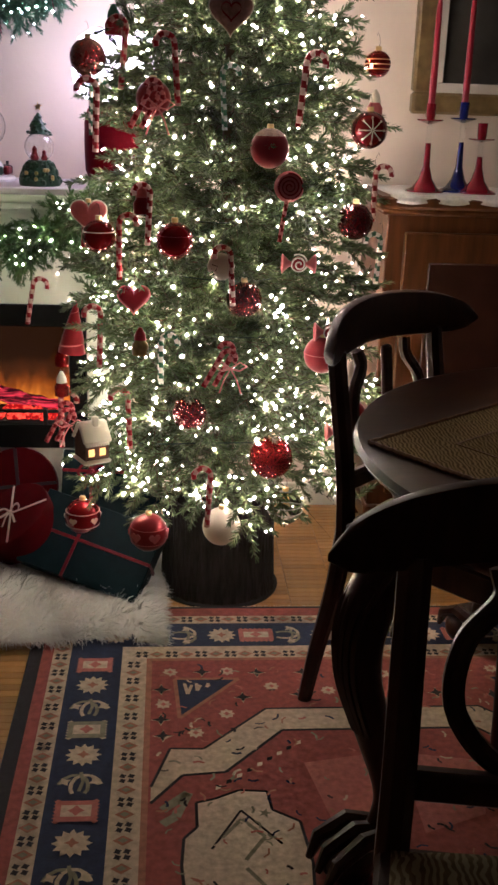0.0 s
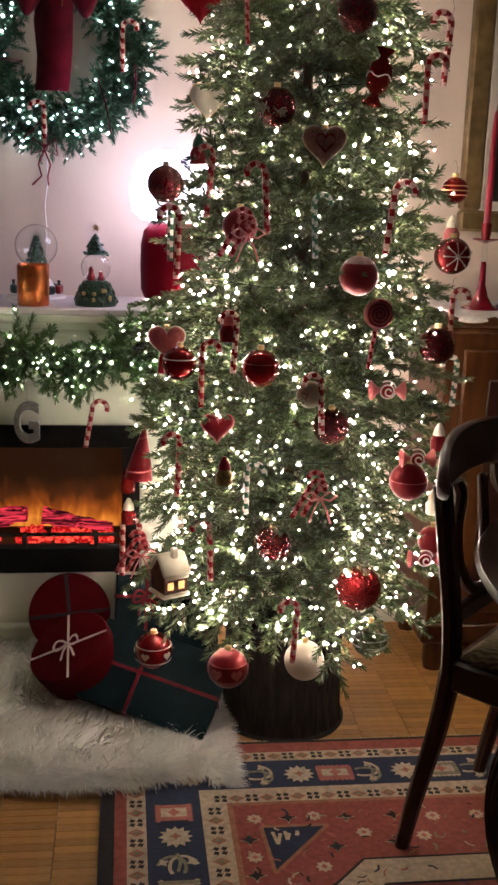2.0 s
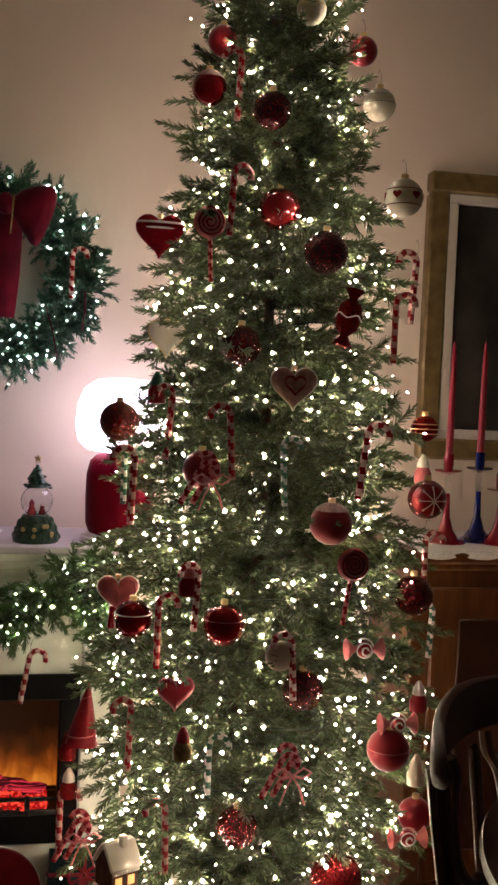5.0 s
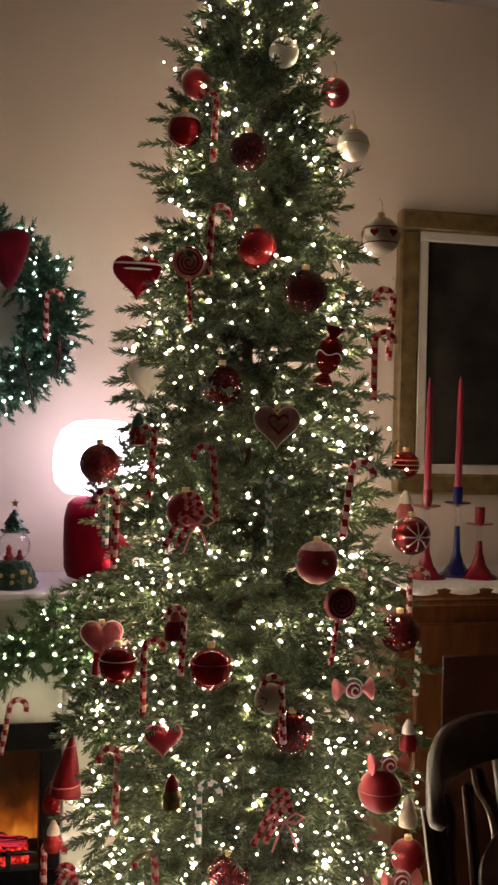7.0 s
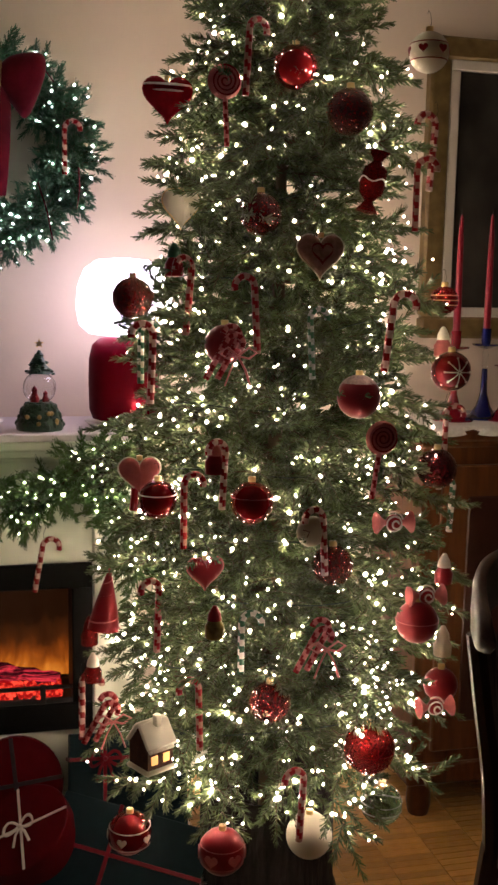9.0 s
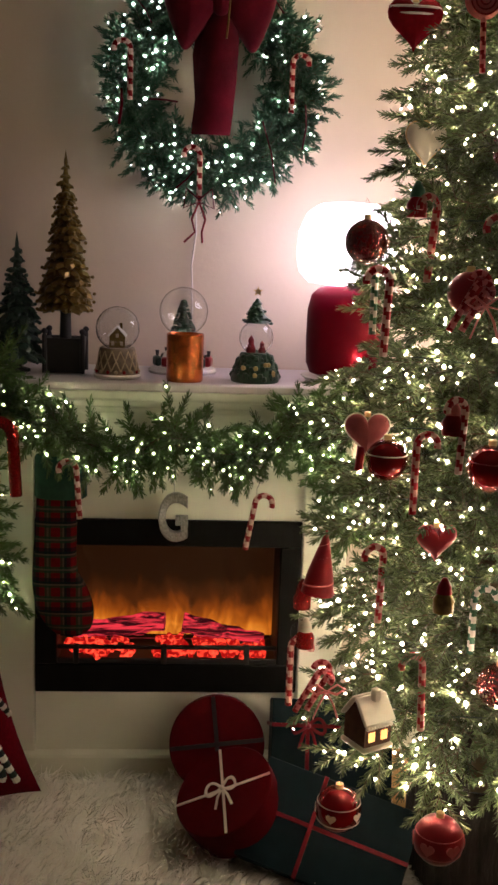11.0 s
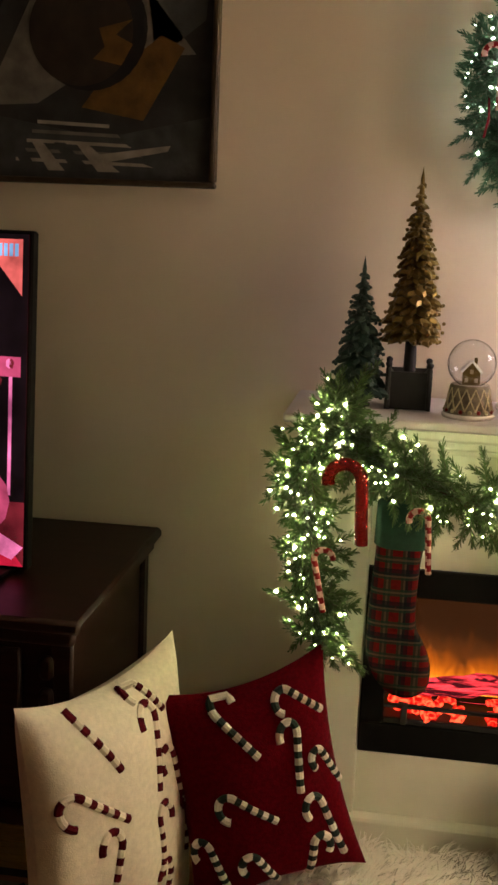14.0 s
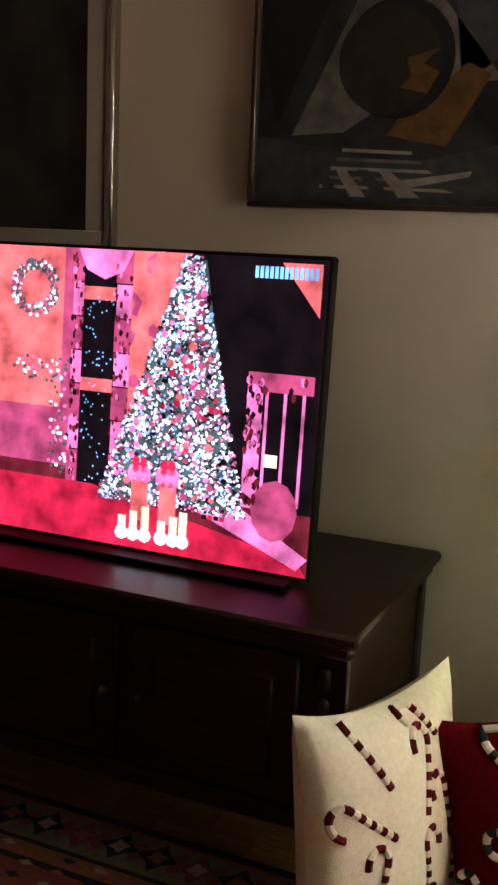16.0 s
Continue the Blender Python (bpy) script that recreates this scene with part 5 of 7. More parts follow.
def wrapped_sweet(p, label, r=0.026):
    t = thing("sweet_ornament", label, "ornament", group="ornaments on the tree", M=pose(*p))
    part("sweet", Geo().ball(r, n=24, m=14), REDMATT, t)
    for s in (-1, 1):
        part("wrapper_end", Geo().lathe([(0.004, 0), (0.008, 0.008), (0.022, 0.022), (0.020, 0.023), (0.005, 0.010)], 14, pose(0, 0, 0, 0, 90 * s, 0) @ pose(0, 0, r * 0.9)), PINK, t, "pink wrapper end")
    part("swirl", Geo().tube([((0.004 + 0.0012 * a) * math.cos(a), -math.sqrt(max(r * r - (0.004 + 0.0012 * a) ** 2, 0)) - 0.0005, (0.004 + 0.0012 * a) * math.sin(a)) for a in [0.3 * k for k in range(50)]], 0.0018, 5), CANEW, t)
    return t


crossed_canes((0.128, 2.540, 1.282), "pink striped candy bow with crossed canes")
bauble((0.118, 2.600, 1.300), 0.038, REDMATT, "red bauble behind a candy bow")
wrapped_sweet((0.441, 2.51, 0.962), "small red and white sweet ornament", 0.016)
wrapped_sweet((0.525, 2.53, 0.805), "striped red sweet ornament", 0.016)
wrapped_sweet((0.57, 2.56, 0.555), "small red sweet ornament", 0.016)


def bonbon(p):
    t = thing("bonbon_ornament", "dark red glitter bonbon ornament", "ornament", group="ornaments on the tree", M=pose(*p, 0, 12, 0))
    part("bonbon", Geo().lathe([(0.0001, -0.062), (0.022, -0.058), (0.008, -0.038), (0.022, -0.024), (0.026, 0), (0.022, 0.024), (0.008, 0.038), (0.02, 0.056), (0.0001, 0.06)], 20), REDGLIT, t)
    part("band", Geo().tube([(0.0262 * math.cos(a), 0.0262 * math.sin(a), 0.004 * math.sin(4 * a)) for a in [2 * math.pi * k / 40 for k in range(40)]], 0.0012, 5, closed=True), CANEW, t)
bonbon((0.399, 2.580, 1.614))


def cone_ornament(p):
    t = thing("cone_ornament", "pink striped cone tree ornament", "ornament", group="ornaments on the tree", M=pose(*p, 0, 6, 0))
    part("cone", Geo().lathe([(0.0001, -0.06), (0.034, -0.056), (0.027, -0.015), (0.014, 0.035), (0.003, 0.075), (0.0001, 0.078)], 24), REDMATT, t)
    part("icing", Geo().tube([((0.0345 * (1 - k / 75)) * math.cos(k * 0.42), (0.0345 * (1 - k / 75)) * math.sin(k * 0.42), -0.054 + 0.128 * k / 70) for k in range(66)], 0.0022, 5), PINK, t, "pale spiral line")
cone_ornament((-0.085, 2.815, 0.735))


def small_house(p, rz):
    t = thing("house_ornament", "little lit gingerbread house ornament with a snowy roof", "ornament", group="ornaments on the tree", M=pose(*p, 0, 0, rz) @ Matrix.Scale(1.08, 4))
    part("house_body", Geo().prism([(-0.028, -0.04), (0.028, -0.04), (0.028, 0.0), (0, 0.036), (-0.028, 0.0)], 0.055), BROWN, t)
    for s in (-1, 1):
        part("roof", Geo().box((0, 0.0275, 0), (0.052, 0.066, 0.007), pose(s * 0.018, 0, 0.021, 0, s * 52, 0), bev=0.003), CREAM, t, "snow-white roof")
    for k in range(9):
        part("icing_drop", Geo().ball(0.0042, pose(0.030, 0.004 + 0.006 * k, -0.004), n=8, m=5), CREAM, t)
    for k in range(5):
        part("icing_leaf", Geo().ball(0.005, pose(0.016 + 0.008 * (k % 2), 0.006 + 0.011 * k, 0.018 - 0.008 * (k % 2)) @ Matrix.Diagonal((1, 1, 0.5, 1)), n=7, m=4), CANEG, t, "green icing leaf")
    part("chimney", Geo().box((0.014, 0.03, 0.045), (0.013, 0.013, 0.022), bev=0.002), CREAM, t)
    part("snow_base", Geo().box((0, 0.0275, -0.044), (0.066, 0.066, 0.010), bev=0.004), CREAM, t)
    LIT = mat("lit_window", (1, 0.6, 0.2), 0.5, var=0, bump=0, emit=1.2, ecol=(1, 0.55, 0.16))
    for y in (0.014, 0.040):
        part("window", Geo().box((0.0285, y, -0.022), (0.002, 0.013, 0.016), bev=0), LIT, t, "glowing yellow window")
    return t
small_house((-0.050, 2.545, 0.532), -62)


def mini_figure(p, m1, m2, label, h=0.05):
    t = thing("small_ornament", label, "ornament", group="ornaments on the tree", M=pose(*p))
    part("body", Geo().lathe([(0.0001, -h * 0.6), (0.018, -h * 0.55), (0.019, -h * 0.1), (0.010, h * 0.2), (0.0001, h * 0.25)], 16), m1, t)
    part("top", Geo().lathe([(0.014, h * 0.15), (0.012, h * 0.4), (0.004, h * 0.7), (0.0001, h * 0.72)], 16), m2, t)
for p, a, b, l in (((0.030, 2.66, 1.455), REDMATT, CANEG, "red and green glass ornament"), ((0.594, 2.60, 0.835), REDMATT, CANEW, "small red and white ornament"), ((0.091, 2.525, 0.774), GOLDM, REDMATT, "small gold bell ornament on the tree"),
                   ((0.585, 2.57, 0.69), CREAM, CREAM, "small white frosted ornament"), ((-0.115, 2.79, 0.60), REDGLIT, CREAM, "red glitter ornament on the tree"), ((-0.118, 2.84, 0.665), REDGLIT, REDGLIT, "red glitter ornament on the tree"),
                   ((0.094, 2.56, 1.085), REDMATT, PINK, "red candy-shaped ornament on the tree"), ((0.632, 2.74, 1.30), PINK, CREAM, "pale striped ornament on the tree")):
    mini_figure(p, a, b, l)
sn = thing("snow_disc_ornament", "round white disc ornament with twig lines", "ornament", group="ornaments on the tree", M=pose(0.268, 2.49, 0.955))
part("disc", Geo().ball(0.030, pose(0, 0, 0, 90, 0, 0) @ Matrix.Diagonal((1, 1, 0.35, 1))), CREAM, sn)
part("line", Geo().tube([(-0.02, -0.011, 0.006), (-0.008, -0.0125, 0.002), (-0.012, -0.012, -0.008)], 0.0012, 5), BROWN, sn)

# canes, letter and stocking hung on the mantel garland
for kind, p, rz, tilt in (("red", (-0.602, 3.025, 0.900), 5, -4), ("red", (-0.205, 3.02, 0.835), 175, -10), ("red", (-0.825, 3.02, 0.80), 180, 12)):
    hang_cane(kind, p, rz, tilt, "red and white candy cane hanging in the garland", "ornaments in the garland")
t = thing("glitter_cane", "large red glitter candy cane hanging in the garland", "ornament", group="ornaments in the garland", M=pose(-0.738, 3.02, 0.985, 0, -3, 0))
part("stick", Geo().tube(cane_path(0.165, 0.033, 16), 0.0135, 10), REDGLIT, t)
fc = bpy.data.curves.new("letter_curve", "FONT")
fc.body, fc.size, fc.extrude, fc.bevel_depth, fc.align_x = "G", 0.125, 0.006, 0.004, "CENTER"
tmp = bpy.data.objects.new("letter_source", fc)
scene.collection.objects.link(tmp)
bpy.context.view_layer.update()
lm = bpy.data.meshes.new_from_object(tmp.evaluated_get(bpy.context.evaluated_depsgraph_get()))
bpy.data.objects.remove(tmp)
lm.materials.clear()
lm.materials.append(SILVER)
t = thing("letter_ornament", "silver glitter letter G hanging under the garland", "ornament", group="ornaments in the garland", M=pose(-0.388, 3.135, 0.697, 90, 0, 0) @ Matrix.Diagonal((0.80, 1.22, 1, 1)))
part("letter", lm, None, t, "glittering letter G")
part("thread", Geo().tube([(0, 0.088, 0), (0.002, 0.13, 0.01), (0, 0.17, 0.02)], 0.001, 5), SILVER, t)


def plaid_material():
    m = mat("red_plaid", (0.10, 0.004, 0.006), 0.9, var=0.15, scale=120, bump=0.3, bscale=500, spec=0.06)
    nt = m.node_tree
    p = nt.nodes["Principled BSDF"]
    src = p.inputs["Base Color"].links[0].from_socket
    co = nt.nodes.new("ShaderNodeTexCoord")
    sep = nt.nodes.new("ShaderNodeSeparateXYZ")
    nt.links.new(co.outputs["Object"], sep.inputs[0])
    for axis in ("X", "Z"):
        for scale, thr, col, fac in ((62.0, 0.25, (0.008, 0.030, 0.020, 1), 0.75), (62.0, 0.93, (0.20, 0.13, 0.09, 1), 0.2), (31.0, 0.80, (0.005, 0.006, 0.012, 1), 0.7)):
            mu = nt.nodes.new("ShaderNodeMath")
            mu.operation = "MULTIPLY"
            mu.inputs[1].default_value = scale * 2 * math.pi / 2.2
            nt.links.new(sep.outputs[axis], mu.inputs[0])
            si = nt.nodes.new("ShaderNodeMath")
            si.operation = "SINE"
            nt.links.new(mu.outputs[0], si.inputs[0])
            gt_ = nt.nodes.new("ShaderNodeMath")
            gt_.operation = "GREATER_THAN"
            gt_.inputs[1].default_value = thr
            nt.links.new(si.outputs[0], gt_.inputs[0])
            f = nt.nodes.new("ShaderNodeMath")
            f.operation = "MULTIPLY"
            f.inputs[1].default_value = fac
            nt.links.new(gt_.outputs[0], f.inputs[0])
            mx_ = nt.nodes.new("ShaderNodeMixRGB")
            nt.links.new(f.outputs[0], mx_.inputs["Fac"])
            nt.links.new(src, mx_.inputs["Color1"])
            mx_.inputs["Color2"].default_value = col
            src = mx_.outputs["Color"]
    nt.links.new(src, p.inputs["Base Color"])
    return m


GREENFELT = mat("green_felt", (0.010, 0.045, 0.028), 0.95, var=0.2, scale=60, bump=0.5, bscale=300)
st = thing("christmas_stocking", "red and green plaid stocking with a dark green cuff", "stocking", M=pose(-0.645, 3.115, 0.87))
sock = [(-0.052, 0.0), (0.048, 0.0), (0.040, -0.10), (0.036, -0.20), (0.042, -0.255), (0.062, -0.29), (0.076, -0.335), (0.070, -0.385), (0.035, -0.408), (-0.010, -0.400), (-0.048, -0.355), (-0.064, -0.29), (-0.062, -0.20), (-0.056, -0.10)]
sm = [(float(q[0]), float(q[2])) for q in smooth_line([(x, 0, zz) for x, zz in sock + sock[:1]], 4)][:-1]
c0 = (-0.006, -0.2)
pf = puffy([(x - c0[0], zz - c0[1]) for x, zz in sm], 0.022)
pf.v = [(x + c0[0], y, zz + c0[1]) for x, y, zz in pf.v]
part("sock", pf, plaid_material(), st, "plaid woollen sock", sharp=70)
part("cuff", Geo().lathe([(0.054, -0.075), (0.060, -0.07), (0.058, 0.02), (0.054, 0.025), (0.05, 0.0)], 28, squash=0.5), GREENFELT, st, "dark green felt cuff")
part("loop", Geo().tube([(-0.04, 0, 0.02), (-0.045, 0, 0.05), (-0.03, 0, 0.06), (-0.025, 0, 0.02)], 0.003, 6), GREENFELT, st)

# velvet bow and small trimmings on the wreath
bw = thing("velvet_bow", "big burgundy velvet bow on the wreath", "bow")
BY = 3.30
for s in (-1, 1):
    out = [(-0.308, 1.905), (-0.308 + s * 0.05, 1.955), (-0.308 + s * 0.13, 1.97), (-0.308 + s * 0.148, 1.93), (-0.308 + s * 0.125, 1.85), (-0.308 + s * 0.09, 1.79), (-0.308 + s * 0.05, 1.83)]
    sm = [(float(q[0]), float(q[2])) for q in smooth_line([(a, 0, b) for a, b in out + out[:1]], 5)][:-1]
    cx, cz = -0.308 + s * 0.075, 1.895
    pf = puffy([(a - cx, b - cz) for a, b in sm], 0.030)
    part("loop", pf, VELVET, bw, sharp=80).matrix_basis = pose(-0.308 + s * 0.066, BY, cz + 0.002) @ Matrix.Diagonal((0.86, 1, 0.86, 1))
def ribbon_strip(pts, wide, m, name, parent, thick=0.002):
    g = Geo()
    vs = []
    for i, (x, y, zz) in enumerate(pts):
        vs += [(x - wide[i] / 2, y, zz), (x, y - 0.006, zz), (x + wide[i] / 2, y, zz)]
    fs = []
    for i in range(len(pts) - 1):
        for k in (0, 1):
            fs.append((3 * i + k, 3 * i + k + 1, 3 * i + k + 4, 3 * i + k + 3))
    g.add(vs, fs)
    ob = part(name, g, m, parent, sharp=80)
    md = ob.modifiers.new("thick", "SOLIDIFY")
    md.thickness = thick
    return ob
ribbon_strip([(-0.300, BY - 0.005, 1.90), (-0.305, BY - 0.012, 1.83), (-0.312, BY, 1.74), (-0.318, BY + 0.006, 1.66), (-0.322, BY + 0.004, 1.622)], (0.05, 0.085, 0.092, 0.090, 0.090), VELVET, "tail", bw)
ribbon_strip([(-0.325, BY + 0.002, 1.90), (-0.328, BY + 0.01, 1.80), (-0.316, BY + 0.018, 1.70), (-0.322, BY + 0.022, 1.645)], (0.045, 0.08, 0.088, 0.088), VELVET, "tail", bw)
part("knot", Geo().ball(0.024, pose(-0.306, BY - 0.012, 1.908) @ Matrix.Diagonal((0.9, 0.8, 1.2, 1))), VELVET, bw)
part("gold_wire", Geo().tube([(-0.285, BY - 0.034, 1.93), (-0.288, BY - 0.034, 1.88), (-0.292, BY - 0.03, 1.83)], 0.0022, 5), GOLDM, bw)
for x, zz, s in ((-0.51, 1.765, 1), (-0.135, 1.75, -1), (-0.345, 1.535, 1)):
    hang_cane("red", (x, 3.315, zz + 0.06), 0 if s > 0 else 180, 0, "small candy cane on the wreath", "ornaments on the wreath")
WRIB = [((-0.53, 1.72), (-0.535, 1.64)), ((-0.47, 1.70), (-0.40, 1.695)), ((-0.20, 1.66), (-0.165, 1.52)), ((-0.10, 1.70), (-0.105, 1.60)), ((-0.21, 1.95), (-0.16, 1.90)), ((-0.50, 1.92), (-0.46, 1.86)), ((-0.36, 1.54), (-0.40, 1.50))]
for k, ((x0, z0), (x1, z1)) in enumerate(WRIB):
    t = thing("wreath_ribbon", "narrow red velvet ribbon on the wreath", "ribbon", group="ribbons on the wreath")
    part("strip", Geo().tube([(x0, 3.325, z0), ((x0 + x1) / 2 + 0.004, 3.312, (z0 + z1) / 2), (x1, 3.32, z1)], 0.0055, 6, flat=0.3), VELVET, t)
t = thing("wreath_ribbon", "red satin bow with curled tails under the wreath", "ribbon", group="ribbons on the wreath")
for s in (-1, 1):
    part("loop", Geo().tube([(-0.345, 3.31, 1.475), (-0.345 + s * 0.03, 3.305, 1.50), (-0.345 + s * 0.036, 3.305, 1.455), (-0.345, 3.31, 1.47)], 0.006, 6, flat=0.35), VELVET, t)
    part("tail", Geo().tube([(-0.345, 3.31, 1.47), (-0.345 + s * 0.016, 3.31, 1.43), (-0.345 + s * 0.008, 3.312, 1.40), (-0.345 + s * 0.022 - 0.012, 3.31, 1.375)], 0.0028, 5), RIBRED, t)
cable = Geo().tube([(-0.352, 3.46, 1.50), (-0.348, 3.465, 1.40), (-0.358, 3.465, 1.32), (-0.352, 3.465, 1.22), (-0.36, 3.46, 1.065)], 0.0028, 6)
solo("light_cable", cable, mat("clear_cable", (0.62, 0.56, 0.54), 0.35, var=0.05), "pale cable running down the wall from the wreath", "cable")

# ---- things on the mantel shelf ----
def tier_tree(p, h, r, mats, label, tiers, pot):
    t = thing("decorative_tree", label, "figurine", group="decorative trees on the mantel", M=pose(*p))
    g = Geo()
    rt = random.Random(int(h * 1000))
    for k in range(tiers):
        f = k / tiers
        rr_ = r * (1 - f) ** 0.85 * (1 + 0.10 * rt.uniform(-1, 1)) + 0.006
        z0 = h * f
        n = max(6, int(11 * (1 - f) + 5))
        for q in range(n):
            a = 2 * math.pi * (q + 0.5 * (k % 2) + rt.uniform(-0.22, 0.22)) / n
            e = rr_ * rt.uniform(0.85, 1.12)
            M = pose(0, 0, z0 + rt.uniform(-0.004, 0.004), 0, 0, math.degrees(a)) @ pose(e * 0.52, 0, h / tiers * 0.4, rt.uniform(-25, 25), 26 + rt.uniform(-14, 16), 0)
            g.ball(e * 0.50, M @ Matrix.Diagonal((1.1, 0.55 + 0.25 * f, 0.30 + 0.2 * f, 1)), n=7, m=4)
            if f < 0.8:
                g.ball(0.0045, pose(0, 0, z0, 0, 0, math.degrees(a)) @ pose(e * 1.0, 0, -0.004), n=6, m=4)
    g.lathe([(r * 0.5, 0.01), (0.004, h), (0.0001, h + 0.005)], 10)
    part("foliage", g, mats[0], t, sharp=25)
    part("tip", Geo().lathe([(0.003, h - 0.01), (0.005, h), (0.002, h + 0.018), (0.0001, h + 0.03)], 8), mats[0], t)
    if pot:
        part("trunk", Geo().lathe([(0.014, -0.07), (0.012, 0.01)], 12), mats[1], t)
        g = Geo().lathe([(0.041 * 1.414, -0.150), (0.046 * 1.414, -0.068), (0.041 * 1.414, -0.068), (0.036, -0.085), (0.0001, -0.085)], 4, pose(0, 0, 0, 0, 0, 45))
        part("planter", g, mats[1], t, "square black planter", sharp=30)
        for sx in (-1, 1):
            for sy in (-1, 1):
                part("finial", Geo().lathe([(0.006, -0.15), (0.006, -0.062), (0.004, -0.058)], 8, pose(sx * 0.044, sy * 0.044, 0)).ball(0.0075, pose(sx * 0.044, sy * 0.044, -0.052), n=10, m=6), mats[1], t)
    else:
        part("stand", Geo().lathe([(0.03, -0.03), (0.03, -0.024), (0.010, -0.018), (0.010, 0.012)], 16), mats[1], t)
    return t


DKGREEN = mat("dark_green_resin", (0.012, 0.035, 0.026), 0.5, var=0.4, scale=60, bump=0.4)
tier_tree((-0.655, 3.30, 1.212), 0.335, 0.060, [GOLDM, BLACKM], "tall antique gold tree figurine in a black planter", 17, True)
tier_tree((-0.765, 3.28, 1.092), 0.265, 0.060, [DKGREEN, BLACKM], "dark green tree figurine on the mantel", 12, False)


DOME = mat("globe_glass", (0.97, 0.98, 0.98), 0.01, var=0, bump=0, trans=1.0, ior=1.45)


def shell(R, c):
    """A hollow glass ball with a thin wall."""
    g = Geo().ball(R, pose(0, 0, c), n=32, m=20)
    inner = Geo().ball(R * 0.965, pose(0, 0, c), n=32, m=20)
    return g.add(inner.v, [f[::-1] for f in inner.f])


def globe(p, R, foot_h, label, foot, inside):
    t = thing("snow_globe", label, "snow globe", group="snow globes on the mantel", M=pose(*p))
    c = foot_h + R * 0.86
    gl_ = part("glass", shell(R, c), DOME, t, "clear glass dome")
    gl_.visible_shadow = False
    foot(t)
    inside(t, foot_h, R)
    return t


IVORY = mat("ivory_resin", (0.42, 0.33, 0.22), 0.5, var=0.25, scale=40, bump=0.3)
GREYBROWN = mat("aged_resin", (0.16, 0.12, 0.09), 0.6, var=0.35, scale=60, bump=0.5)
RESINGREEN = mat("green_resin", (0.012, 0.040, 0.020), 0.4, var=0.5, scale=80, bump=0.5)
def foot1(t):
    part("foot", Geo().lathe([(0.052, 0), (0.054, 0.008), (0.050, 0.013), (0.047, 0.02), (0.042, 0.065), (0.040, 0.07)], 32), GREYBROWN, t, "lattice-patterned base")
    part("rim", Geo().lathe([(0.054, 0.001), (0.056, 0.006), (0.054, 0.010)], 32), CHINA, t, "white rim")
    g = Geo()
    for k in range(14):
        a = 2 * math.pi * k / 14
        for s in (-1, 1):
            g.tube([((0.0495 - 0.008 * f) * math.cos(a + s * 0.45 * f), (0.0495 - 0.008 * f) * math.sin(a + s * 0.45 * f), 0.018 + 0.046 * f) for f in (0, 0.33, 0.66, 1)], 0.0016, 5)
    part("lattice", g, IVORY, t)
def in1(t, h, R):
    part("little_house", Geo().prism([(-0.018, 0), (0.018, 0), (0.018, 0.026), (0, 0.046), (-0.018, 0.026)], 0.026, pose(0, -0.013, h)), GOLDM, t)
    for s in (-1, 1):
        part("little_roof", Geo().box((0, 0, 0), (0.030, 0.032, 0.004), pose(s * 0.011, 0, h + 0.038, 0, s * 48, 0), bev=0.001), CHINA, t)
    part("chimney", Geo().box((0.008, 0, h + 0.05), (0.007, 0.007, 0.014), bev=0.001), GOLDM, t)
    part("snow", Geo().lathe([(R * 0.72, 0), (R * 0.5, 0.005), (0.0001, 0.006)], 20, pose(0, 0, h - 0.006)), CHINA, t)
    for x, z in ((-0.010, 0.010), (0.010, 0.010), (0.0, 0.028)):
        part("icing_window", Geo().box((x, -0.0140, h + z), (0.007, 0.002, 0.009), bev=0.0004), IVORY, t)
    part("icing_edge", Geo().tube([(-0.020, -0.0145, h + 0.026), (0, -0.0145, h + 0.048), (0.020, -0.0145, h + 0.026)], 0.0014, 5), CHINA, t)
    for k in range(16):
        a = 2 * math.pi * k / 16
        part("icing_drop", Geo().ball(0.0048, pose(0.049 * math.cos(a), 0.049 * math.sin(a), 0.016), n=8, m=5), REDMATT if k % 2 else IVORY, t)
globe((-0.527, 3.225, 1.06), 0.051, 0.070, "snow globe with a small gold house on a lattice base", foot1, in1)
def foot2(t):
    part("foot", Geo().lathe([(0.082, 0), (0.085, 0.006), (0.080, 0.012), (0.06, 0.014), (0.045, 0.05), (0.036, 0.058)], 32), CHINA, t, "white round base plate")
    for k in range(9):
        a = math.radians(200 + 36 * k)
        part("train_car", Geo().box((0, 0, 0.030), (0.030, 0.016, 0.024), pose(0.066 * math.cos(a), 0.066 * math.sin(a), 0, 0, 0, math.degrees(a) + 90), bev=0.004), (DKGREEN, REDMATT, BLACKM)[k % 3], t)
        if k % 4 == 0:
            part("funnel", Geo().lathe([(0.003, 0.04), (0.005, 0.056)], 8, pose(0.066 * math.cos(a), 0.066 * math.sin(a), 0)), BLACKM, t)
def in2(t, h, R):
    g = Geo()
    for k in range(6):
        g.lathe([(0.026 * (1 - k / 6.5), 0.012 * k), (0.012 * (1 - k / 6.5), 0.012 * k + 0.016)], 14, pose(0, 0, h - 0.004))
    rk = random.Random(8)
    for k in range(110):
        f, a = rk.random() ** 1.3, rk.uniform(0, 6.28)
        q = 0.027 * (1 - f) + 0.003
        g.ball(0.0052, pose(q * math.cos(a), q * math.sin(a), h + 0.078 * f) @ Matrix.Diagonal((1, 1, 0.6, 1)), n=6, m=4)
    part("little_tree", g, RESINGREEN, t, "tiny green tree")
globe((-0.375, 3.355, 1.06), 0.060, 0.098, "large snow globe with a little tree and a toy train", foot2, in2)
